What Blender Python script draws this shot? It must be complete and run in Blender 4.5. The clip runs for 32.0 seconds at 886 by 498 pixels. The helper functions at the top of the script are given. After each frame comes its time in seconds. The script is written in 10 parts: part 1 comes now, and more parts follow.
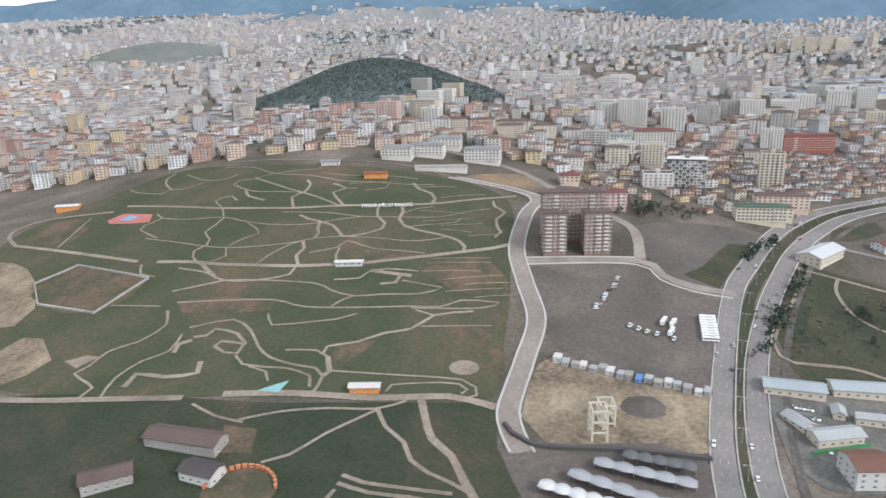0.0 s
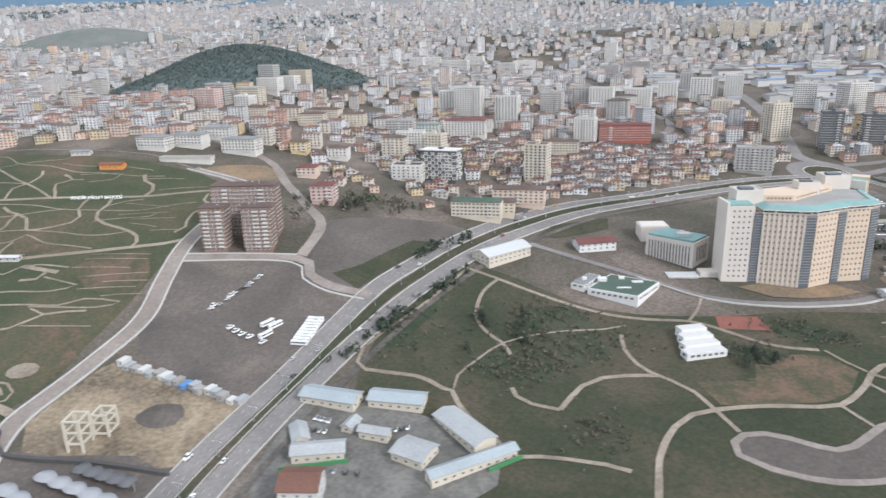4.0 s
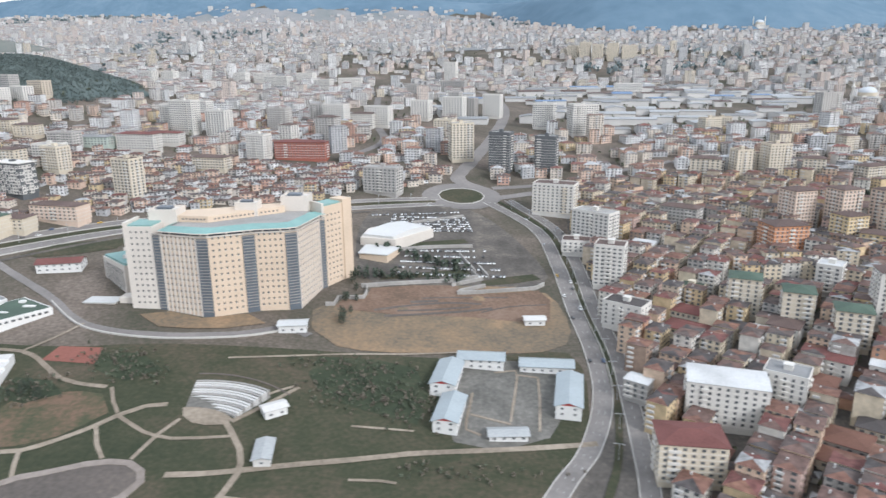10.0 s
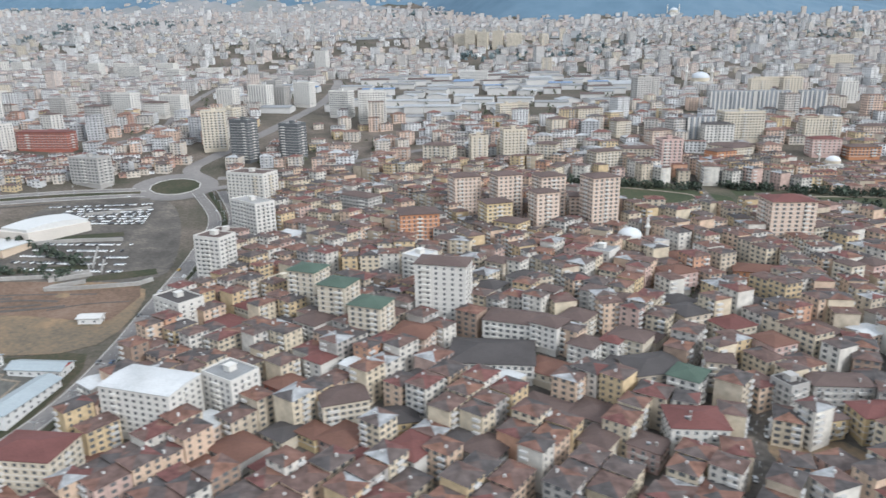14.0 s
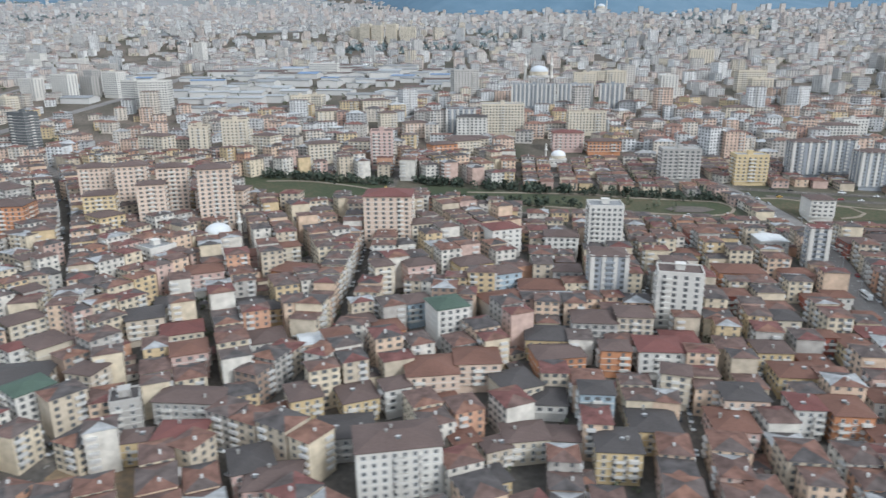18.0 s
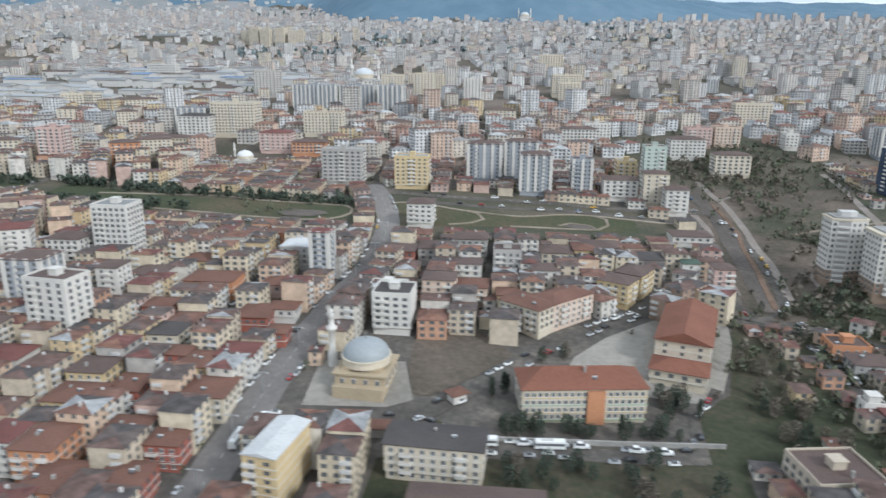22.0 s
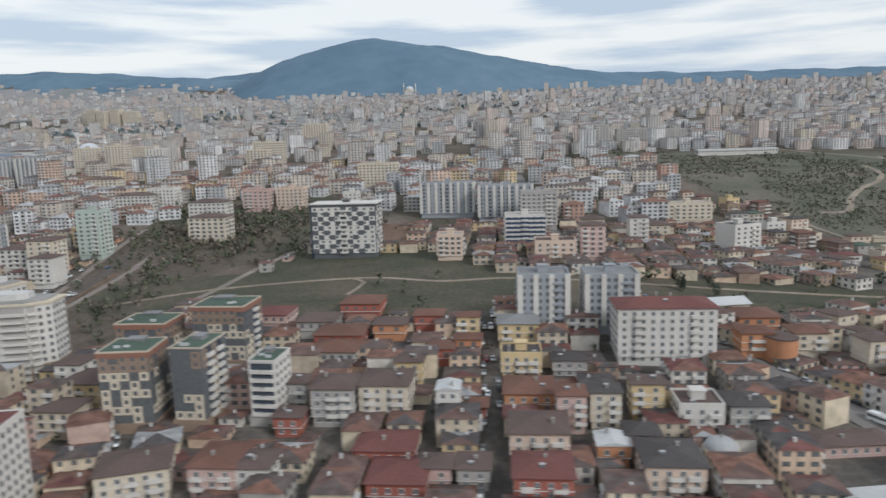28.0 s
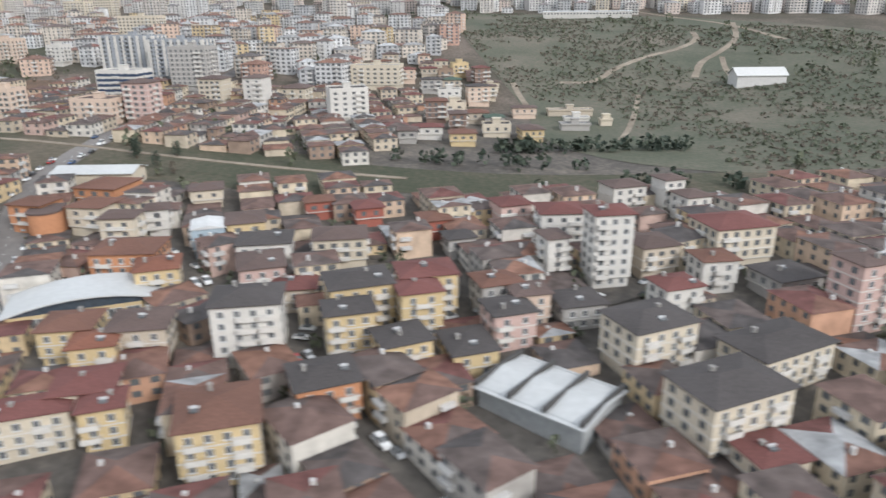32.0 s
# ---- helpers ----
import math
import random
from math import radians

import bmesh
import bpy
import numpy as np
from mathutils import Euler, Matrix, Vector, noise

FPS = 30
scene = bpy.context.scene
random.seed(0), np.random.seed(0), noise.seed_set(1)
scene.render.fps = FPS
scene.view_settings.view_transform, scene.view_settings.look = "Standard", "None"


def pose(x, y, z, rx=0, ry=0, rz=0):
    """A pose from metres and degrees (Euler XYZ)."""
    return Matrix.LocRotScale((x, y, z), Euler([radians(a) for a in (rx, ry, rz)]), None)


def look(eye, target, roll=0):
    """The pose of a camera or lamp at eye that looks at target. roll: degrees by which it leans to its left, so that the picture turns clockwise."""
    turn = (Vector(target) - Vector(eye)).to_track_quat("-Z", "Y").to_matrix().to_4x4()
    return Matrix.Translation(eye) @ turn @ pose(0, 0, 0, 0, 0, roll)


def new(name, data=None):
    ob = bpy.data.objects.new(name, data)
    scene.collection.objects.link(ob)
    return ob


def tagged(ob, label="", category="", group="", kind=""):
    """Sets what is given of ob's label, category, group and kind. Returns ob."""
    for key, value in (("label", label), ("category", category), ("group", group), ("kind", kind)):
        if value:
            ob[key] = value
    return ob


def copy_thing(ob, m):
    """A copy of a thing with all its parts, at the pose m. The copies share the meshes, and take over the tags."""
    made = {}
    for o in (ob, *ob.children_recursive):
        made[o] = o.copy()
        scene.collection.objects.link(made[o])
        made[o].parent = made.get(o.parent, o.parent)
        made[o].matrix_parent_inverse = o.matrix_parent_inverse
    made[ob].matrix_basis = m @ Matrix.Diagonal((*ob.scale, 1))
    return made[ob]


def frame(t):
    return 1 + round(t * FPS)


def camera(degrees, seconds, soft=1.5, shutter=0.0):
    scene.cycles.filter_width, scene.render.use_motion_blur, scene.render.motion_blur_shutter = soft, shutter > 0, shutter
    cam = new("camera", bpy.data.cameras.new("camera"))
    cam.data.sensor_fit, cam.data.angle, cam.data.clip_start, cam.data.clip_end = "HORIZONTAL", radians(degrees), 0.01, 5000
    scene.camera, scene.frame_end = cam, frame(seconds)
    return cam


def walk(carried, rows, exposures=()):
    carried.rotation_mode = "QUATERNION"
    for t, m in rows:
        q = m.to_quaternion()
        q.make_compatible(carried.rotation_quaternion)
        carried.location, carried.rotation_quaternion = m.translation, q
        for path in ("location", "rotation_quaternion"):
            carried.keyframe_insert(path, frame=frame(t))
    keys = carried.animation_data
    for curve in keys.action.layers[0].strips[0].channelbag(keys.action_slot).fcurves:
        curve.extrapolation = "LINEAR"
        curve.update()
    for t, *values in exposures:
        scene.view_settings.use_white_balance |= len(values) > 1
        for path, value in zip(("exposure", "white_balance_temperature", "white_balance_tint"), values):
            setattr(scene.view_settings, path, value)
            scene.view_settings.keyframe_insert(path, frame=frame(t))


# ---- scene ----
cam = camera(66.0, 32.0, 1.5, 0.5)
METRES, EYE, TILT, LEAN, TURN = 1165.0, 130.0, 0.0, 0.0, 0.0
PATH = [
    (0, (3.89, 0.22, 125.20), (3.8355, 2.1412, 124.6494), -1.52),
    (0.5, (21.55, 2.05, 125.02), (21.4637, 3.9686, 124.4725), -1.91),
    (1, (39.18, 3.94, 124.78), (39.0884, 5.8569, 124.2233), -1.78),
    (1.5, (56.79, 5.89, 124.49), (56.7050, 7.8045, 123.9107), -1.26),
    (2, (74.38, 7.91, 124.16), (74.2864, 9.8148, 123.5637), -1.28),
    (2.5, (91.95, 9.98, 123.79), (91.8493, 11.8871, 123.1895), -1.39),
    (3, (109.50, 12.11, 123.38), (109.4008, 14.0151, 122.7782), -1.45),
    (3.5, (127.04, 14.29, 122.93), (126.9403, 16.1966, 122.3341), -1.52),
    (5.5, (197.16, 23.48, 120.79), (197.0438, 25.3878, 120.2119), -1.68),
    (6, (214.69, 25.88, 120.18), (214.5705, 27.7894, 119.6017), -1.56),
    (6.5, (232.22, 28.32, 119.54), (232.0998, 30.2310, 118.9733), -1.45),
    (7, (249.77, 30.79, 118.88), (249.6417, 32.7103, 118.3263), -1.25),
    (7.5, (267.31, 33.30, 118.20), (267.1914, 35.2225, 117.6530), -1.29),
    (8, (284.88, 35.84, 117.50), (284.7526, 37.7646, 116.9506), -0.96),
    (8.5, (302.45, 38.42, 116.78), (302.3292, 40.3368, 116.2264), -1.01),
    (9, (320.04, 41.02, 116.04), (319.9215, 42.9404, 115.4922), -0.88),
    (9.5, (337.64, 43.65, 115.28), (337.5276, 45.5715, 114.7415), -0.81),
    (10, (355.26, 46.30, 114.51), (355.1522, 48.2288, 113.9748), -0.42),
    (10.5, (372.90, 48.99, 113.72), (372.7946, 50.9098, 113.1897), -0.40),
    (11, (390.56, 51.69, 112.93), (390.4593, 53.6159, 112.3949), -0.47),
    (11.5, (408.24, 54.42, 112.12), (408.1439, 56.3461, 111.5932), -0.27),
    (12, (425.94, 57.17, 111.30), (425.8447, 59.0968, 110.7756), -0.41),
    (12.5, (443.66, 59.94, 110.47), (443.5712, 61.8689, 109.9483), -0.44),
    (13, (461.41, 62.73, 109.64), (461.3221, 64.6612, 109.1102), -0.44),
    (13.5, (479.18, 65.55, 108.79), (479.1033, 67.4690, 108.2466), -0.90),
    (15.5, (550.51, 76.99, 105.36), (550.4442, 78.9122, 104.8000), -0.09),
    (16, (568.40, 79.90, 104.49), (568.3289, 81.8227, 103.9346), -0.10),
    (16.5, (586.32, 82.83, 103.62), (586.2470, 84.7510, 103.0597), -0.33),
    (17, (604.26, 85.78, 102.74), (604.1871, 87.6982, 102.1803), -0.40),
    (17.5, (622.23, 88.75, 101.86), (622.1537, 90.6668, 101.3033), 0.01),
    (18, (640.21, 91.73, 100.98), (640.1384, 93.6546, 100.4214), -0.31),
    (18.5, (658.22, 94.74, 100.09), (658.1385, 96.6638, 99.5401), -0.36),
    (19, (676.25, 97.77, 99.20), (676.1687, 99.6971, 98.6658), -0.41),
    (19.5, (694.30, 100.82, 98.31), (694.2154, 102.7513, 97.7858), -0.31),
    (20, (712.36, 103.90, 97.42), (712.2841, 105.8277, 96.9009), -0.37),
    (20.5, (730.45, 107.00, 96.52), (730.3705, 108.9279, 96.0137), -0.34),
    (21, (748.55, 110.12, 95.62), (748.4706, 112.0520, 95.1209), -0.31),
    (21.5, (766.66, 113.27, 94.72), (766.5925, 115.2011, 94.2199), 0.31),
    (22, (784.79, 116.44, 93.82), (784.7250, 118.3708, 93.2912), 0.41),
    (22.5, (802.93, 119.65, 92.91), (802.8641, 121.5708, 92.3659), 0.37),
    (23, (821.08, 122.88, 91.99), (821.0042, 124.8027, 91.4443), 0.14),
    (23.5, (839.23, 126.15, 91.08), (839.1488, 128.0694, 90.5291), -0.16),
    (24, (857.39, 129.45, 90.15), (857.2915, 131.3681, 89.6048), -1.06),
    (24.5, (875.55, 132.78, 89.22), (875.4629, 134.7081, 88.6918), -1.05),
    (25, (893.71, 136.15, 88.28), (893.6552, 138.1168, 87.9083), -0.90),
    (25.5, (911.87, 139.56, 87.34), (911.8460, 141.5381, 87.0185), -0.96),
    (27.5, (984.41, 153.64, 83.46), (984.3286, 155.6168, 83.1489), -1.73),
    (28, (1002.51, 157.28, 82.46), (1002.4169, 159.2564, 82.1470), -1.71),
    (28.5, (1020.59, 160.98, 81.45), (1020.4742, 162.9385, 81.0716), -1.45),
    (29, (1038.65, 164.73, 80.42), (1038.5137, 166.6851, 80.0280), -1.68),
    (29.5, (1056.67, 168.54, 79.38), (1056.5256, 170.4915, 78.9708), -1.45),
    (30, (1074.67, 172.41, 78.31), (1074.5136, 174.3610, 77.8973), -1.75),
    (30.5, (1092.63, 176.35, 77.23), (1092.4616, 178.2815, 76.7445), -1.54),
    (31, (1110.55, 180.35, 76.12), (1110.3563, 182.2751, 75.6011), -1.34),
    (31.5, (1128.42, 184.43, 74.99), (1128.1999, 186.3178, 74.3673), -0.98),
    (32, (1146.25, 188.58, 73.84), (1146.0117, 190.4552, 73.1737), -0.59),
]
walk(cam, [(t, look(eye, target, roll)) for t, eye, target, roll in PATH],
     [(0.0, 0.28, 5880, 11), (3.0, 0.34, 5820, 11), (6.0, 0.41, 5770, 11), (12.0, 0.34, 5780, 9), (17.0, 0.18, 5640, 7), (21.0, 0.14, 5640, 6), (25.0, 0.08, 5650, 8), (28.0, -0.33, 5880, 9), (30.0, -0.14, 5830, 8), (32.0, 0.22, 5950, 10)])

# ---- light: bright overcast winter sky, weak sun behind thin cloud ----
world = bpy.data.worlds.new("world")
scene.world = world
world.use_nodes = True
wn, wl = world.node_tree.nodes, world.node_tree.links
wn.clear()
sky = wn.new("ShaderNodeTexSky")
sky.sky_type, sky.sun_disc = "NISHITA", False
sky.sun_elevation, sky.sun_rotation = radians(32), radians(131)
sky.air_density, sky.dust_density = 1.6, 3.0
bg_sky, bg_cloud = wn.new("ShaderNodeBackground"), wn.new("ShaderNodeBackground")
bg_sky.inputs["Strength"].default_value = 0.15
bg_cloud.inputs["Strength"].default_value = 1.2
wl.new(sky.outputs["Color"], bg_sky.inputs["Color"])
tc, mp = wn.new("ShaderNodeTexCoord"), wn.new("ShaderNodeMapping")
mp.inputs["Scale"].default_value = (1.5, 1.5, 15.0)
wl.new(tc.outputs["Generated"], mp.inputs["Vector"])
cn = wn.new("ShaderNodeTexNoise")
cn.inputs["Scale"].default_value, cn.inputs["Detail"].default_value = 2.2, 7.0
wl.new(mp.outputs["Vector"], cn.inputs["Vector"])
cr = wn.new("ShaderNodeValToRGB")
cr.color_ramp.elements[0].position, cr.color_ramp.elements[0].color = 0.41, (0.62, 0.685, 0.77, 1)
cr.color_ramp.elements[1].position, cr.color_ramp.elements[1].color = 0.57, (1.03, 1.0, 0.935, 1)
wl.new(cn.outputs["Fac"], cr.inputs["Fac"])
wl.new(cr.outputs["Color"], bg_cloud.inputs["Color"])
wmix, wout = wn.new("ShaderNodeMixShader"), wn.new("ShaderNodeOutputWorld")
wmix.inputs["Fac"].default_value = 0.85
wl.new(bg_sky.outputs[0], wmix.inputs[1])
wl.new(bg_cloud.outputs[0], wmix.inputs[2])
wl.new(wmix.outputs[0], wout.inputs[0])
sun = new("sun", bpy.data.lights.new("sun", "SUN"))
sun.data.energy, sun.data.angle, sun.data.color = 2.1, radians(14), (1.0, 0.95, 0.88)
sun.matrix_world = look((380, -330, 330), (0, 0, 0))

# ---- materials ----
MATS = {}


def mat(name, colour, rough=0.8, var=0.18, scale=0.6, metal=0.0, bump=0.0, fine=4.0, island=0.0, spec=0.3):
    """A painted, tiled or grown surface: base colour with variation at two scales, and fine relief."""
    if name in MATS:
        return MATS[name]
    m = bpy.data.materials.new(name)
    m.use_nodes = True
    n, l = m.node_tree.nodes, m.node_tree.links
    b = n["Principled BSDF"]
    b.inputs["Roughness"].default_value, b.inputs["Metallic"].default_value = rough, metal
    b.inputs["Specular IOR Level"].default_value = spec
    g = n.new("ShaderNodeNewGeometry")
    big, small = n.new("ShaderNodeTexNoise"), n.new("ShaderNodeTexNoise")
    big.inputs["Scale"].default_value, big.inputs["Detail"].default_value = scale * 0.12, 4
    small.inputs["Scale"].default_value, small.inputs["Detail"].default_value = scale * fine * 0.5, 5
    l.new(g.outputs["Position"], big.inputs["Vector"])
    l.new(g.outputs["Position"], small.inputs["Vector"])
    add = n.new("ShaderNodeMath")
    add.operation = "ADD"
    l.new(big.outputs["Fac"], add.inputs[0])
    l.new(small.outputs["Fac"], add.inputs[1])
    last = add.outputs[0]
    if island:
        ri = n.new("ShaderNodeMath")
        ri.operation, ri.inputs[1].default_value = "MULTIPLY_ADD", island
        l.new(g.outputs["Random Per Island"], ri.inputs[0])
        l.new(last, ri.inputs[2])
        last = ri.outputs[0]
    mr = n.new("ShaderNodeMapRange")
    mr.inputs["From Min"].default_value, mr.inputs["From Max"].default_value = 0.6, 1.4 + island
    mr.inputs["To Min"].default_value, mr.inputs["To Max"].default_value = 1 - var, 1 + var
    l.new(last, mr.inputs["Value"])
    mx = n.new("ShaderNodeMix")
    mx.data_type, mx.blend_type = "RGBA", "MULTIPLY"
    mx.inputs["Factor"].default_value = 1
    mx.inputs["A"].default_value = (*colour, 1)
    l.new(mr.outputs[0], mx.inputs["B"])
    l.new(mx.outputs["Result"], b.inputs["Base Color"])
    if bump:
        bp = n.new("ShaderNodeBump")
        bp.inputs["Strength"].default_value, bp.inputs["Distance"].default_value = bump, 0.1
        l.new(small.outputs["Fac"], bp.inputs["Height"])
        l.new(bp.outputs[0], b.inputs["Normal"])
    MATS[name] = m
    return m


def ground_mat(name, stops, scale, detail=8, fine=0.8):
    """Earth and grass: a colour ramp over noise at two scales."""
    m = bpy.data.materials.new(name)
    m.use_nodes = True
    n, l = m.node_tree.nodes, m.node_tree.links
    b = n["Principled BSDF"]
    b.inputs["Roughness"].default_value, b.inputs["Specular IOR Level"].default_value = 0.95, 0.1
    g = n.new("ShaderNodeNewGeometry")
    a, c = n.new("ShaderNodeTexNoise"), n.new("ShaderNodeTexNoise")
    a.inputs["Scale"].default_value, a.inputs["Detail"].default_value = scale, detail
    a.inputs["Roughness"].default_value, a.inputs["Distortion"].default_value = 0.62, 0.4
    c.inputs["Scale"].default_value, c.inputs["Detail"].default_value = fine, 6
    l.new(g.outputs["Position"], a.inputs["Vector"])
    l.new(g.outputs["Position"], c.inputs["Vector"])
    mixf = n.new("ShaderNodeMix")
    mixf.inputs["Factor"].default_value = 0.35
    l.new(a.outputs["Fac"], mixf.inputs["A"])
    l.new(c.outputs["Fac"], mixf.inputs["B"])
    r = n.new("ShaderNodeValToRGB")
    els = r.color_ramp.elements
    while len(els) < len(stops):
        els.new(0.5)
    for e, (p, col) in zip(els, stops):
        e.position, e.color = p, (*col, 1)
    l.new(mixf.outputs["Result"], r.inputs["Fac"])
    l.new(r.outputs["Color"], b.inputs["Base Color"])
    bp = n.new("ShaderNodeBump")
    bp.inputs["Strength"].default_value, bp.inputs["Distance"].default_value = 0.5, 0.3
    l.new(c.outputs["Fac"], bp.inputs["Height"])
    l.new(bp.outputs[0], b.inputs["Normal"])
    return m


M_EARTH = ground_mat("earth_and_scrub", ((0.36, (0.066, 0.066, 0.048)), (0.48, (0.105, 0.092, 0.074)), (0.56, (0.148, 0.122, 0.102)), (0.66, (0.21, 0.178, 0.152))), 0.02)
M_SCRUB = ground_mat("dull_scrub", ((0.36, (0.058, 0.064, 0.044)), (0.47, (0.080, 0.080, 0.057)), (0.56, (0.112, 0.098, 0.074)), (0.68, (0.155, 0.128, 0.100))), 0.025)
M_GRASS = ground_mat("winter_grass", ((0.36, (0.039, 0.046, 0.029)), (0.47, (0.053, 0.057, 0.036)), (0.57, (0.079, 0.070, 0.049)), (0.69, (0.115, 0.090, 0.067))), 0.03)
M_PARK = ground_mat("park_grass", ((0.36, (0.048, 0.060, 0.036)), (0.48, (0.066, 0.074, 0.044)), (0.57, (0.093, 0.085, 0.054)), (0.66, (0.145, 0.100, 0.070))), 0.022)
M_LOT = ground_mat("gravel_lot", ((0.38, (0.088, 0.079, 0.071)), (0.52, (0.122, 0.105, 0.094)), (0.64, (0.17, 0.143, 0.12))), 0.03)
M_SAND = ground_mat("bare_orange_soil", ((0.36, (0.115, 0.10, 0.08)), (0.46, (0.165, 0.132, 0.095)), (0.55, (0.225, 0.162, 0.105)), (0.64, (0.29, 0.20, 0.125))), 0.04)
M_RUBBLE = ground_mat("rubble_soil", ((0.36, (0.11, 0.088, 0.065)), (0.46, (0.18, 0.145, 0.105)), (0.54, (0.25, 0.20, 0.14)), (0.64, (0.33, 0.275, 0.20))), 0.07)
M_PATH = ground_mat("sandy_path", ((0.38, (0.18, 0.15, 0.118)), (0.50, (0.25, 0.21, 0.165)), (0.62, (0.325, 0.278, 0.222))), 0.05)
M_ROAD = ground_mat("worn_asphalt", ((0.38, (0.165, 0.153, 0.145)), (0.52, (0.205, 0.190, 0.18)), (0.64, (0.25, 0.23, 0.215))), 0.03)
M_STREET = ground_mat("street_asphalt", ((0.38, (0.078, 0.071, 0.064)), (0.50, (0.108, 0.098, 0.088)), (0.58, (0.145, 0.128, 0.111)), (0.66, (0.20, 0.175, 0.148))), 0.08)
M_PAVE = ground_mat("concrete_paving", ((0.38, (0.25, 0.24, 0.225)), (0.52, (0.32, 0.305, 0.285)), (0.64, (0.40, 0.385, 0.36))), 0.06)

# ---- the lie of the land ----
BUMPS = [(-60, 420, 28, 120, 110), (80, 300, 7, 50, 45), (385, 290, -8, 60, 120), (865, 320, -5, 32, 55), (1170, 440, -8, 60, 60),
         (1010, 330, 4, 50, 40), (-72, 665, 46, 72, 66), (320, 910, -13, 190, 100)]
RIDGE_X = [-3300, -2600, -2050, -1650, -1200, -900, -700, -300, 100, 350, 560, 850, 1150, 1400, 1750, 2400, 4300]
RIDGE_Z = [470, 500, 590, 594, 562, 530, 520, 545, 632, 668, 688, 664, 595, 540, 480, 455, 450]
PROFILE_Y = [-2000, 100, 150, 200, 250, 300, 350, 400, 500, 650, 800, 1000, 1300, 1900, 2400, 3200, 4000, 4500, 6000]
PROFILE_Z = [14, 17, 20, 24.5, 31, 36, 41, 45, 56, 70, 86, 108, 148, 210, 250, 305, 350, 340, 320]
# the near range: a wooded mountain in the east, a hill in the west, a saddle between them
RANGE_X = [-700, -620, -520, -450, -380, -260, -170, -80, 20, 110, 215, 310, 375, 440, 510, 590, 665, 740, 780, 820, 890, 950, 1065, 1265, 1500, 1900]
RANGE_Y = [2130, 2130, 2130, 2130, 2130, 2130, 2130, 2130, 2130, 2130, 2130, 2130, 2100, 1980, 1800, 1700, 1690, 1690, 1690, 1690, 1690, 1690, 1700, 1760, 1850, 1900]
RANGE_Z = [190, 205, 240, 256, 280, 299, 302, 292, 278, 281, 276, 268, 262, 255, 249, 262, 281, 298, 304, 299, 286, 274, 256, 223, 192, 180]


def land(x, y):
    """Height of the ground."""
    x, y = np.asarray(x, float), np.asarray(y, float)
    z = np.interp(y, PROFILE_Y, PROFILE_Z)
    for bx, by, h, sx, sy in BUMPS:
        z = z + h * np.exp(-((x - bx) / sx) ** 2 / 2 - ((y - by) / sy) ** 2 / 2)
    ry, rz = np.interp(x, RANGE_X, RANGE_Y), np.interp(x, RANGE_X, RANGE_Z)
    t = np.clip(1 - np.abs(y - ry) / np.where(y < ry, 290.0, 450.0), 0, 1)
    foot = np.interp(ry - 290, PROFILE_Y, PROFILE_Z)
    return np.where((t > 0) & (rz > foot), np.maximum(z, foot + (rz - foot) * t * t * (3 - 2 * t)), z)


def gz(x, y):
    return float(land(x, y))


def mesh_ob(name, verts, faces, materials, parent=None, ids=None, smooth=False):
    me = bpy.data.meshes.new(name)
    me.from_pydata([tuple(v) for v in verts], [], faces)
    for m in (materials if isinstance(materials, (list, tuple)) else [materials]):
        me.materials.append(m)
    if ids is not None:
        me.polygons.foreach_set("material_index", ids)
    if smooth:
        me.polygons.foreach_set("use_smooth", [True] * len(me.polygons))
    ob = new(name, me)
    if parent is not None:
        ob.parent = parent
    return ob


def steps(*spans):
    out = [spans[0][0]]
    for a, b, s in spans:
        out += list(np.linspace(a, b, max(1, round((b - a) / s)) + 1)[1:])
    return np.array(out)


def build_ground():
    xs = steps((-3400, -1000, 120), (-1000, -250, 30), (-250, 1350, 8), (1350, 2000, 30), (2000, 4400, 120))
    ys = steps((-1800, 60, 90), (60, 640, 8), (640, 1400, 20), (1400, 2500, 30), (2500, 4900, 60))
    X, Y = np.meshgrid(xs, ys)
    Z = land(X, Y)
    n = len(xs)
    faces = [(j * n + i, j * n + i + 1, (j + 1) * n + i + 1, (j + 1) * n + i) for j in range(len(ys) - 1) for i in range(n - 1)]
    ob = mesh_ob("ground", np.stack([X.ravel(), Y.ravel(), Z.ravel()], 1), faces, M_EARTH, smooth=True)
    tagged(ob, "rolling brown winter ground rising to wooded hills", "ground", kind="structure")


build_ground()


def spline(pts, step=4.0, closed=False):
    """Points along a smooth curve through pts."""
    p = [np.array(q, float) for q in pts]
    n, out = len(p), []
    for i in range(n if closed else n - 1):
        a, b, c, d = (p[(i + k) % n] if closed else p[min(max(i + k, 0), n - 1)] for k in (-1, 0, 1, 2))
        m = max(1, int(np.linalg.norm(c - b) / step))
        for k in range(m):
            t = k / m
            out.append(0.5 * (2 * b + (c - a) * t + (2 * a - 5 * b + 4 * c - d) * t * t + (3 * b - a - 3 * c + d) * t ** 3))
    if not closed:
        out.append(p[-1])
    return out


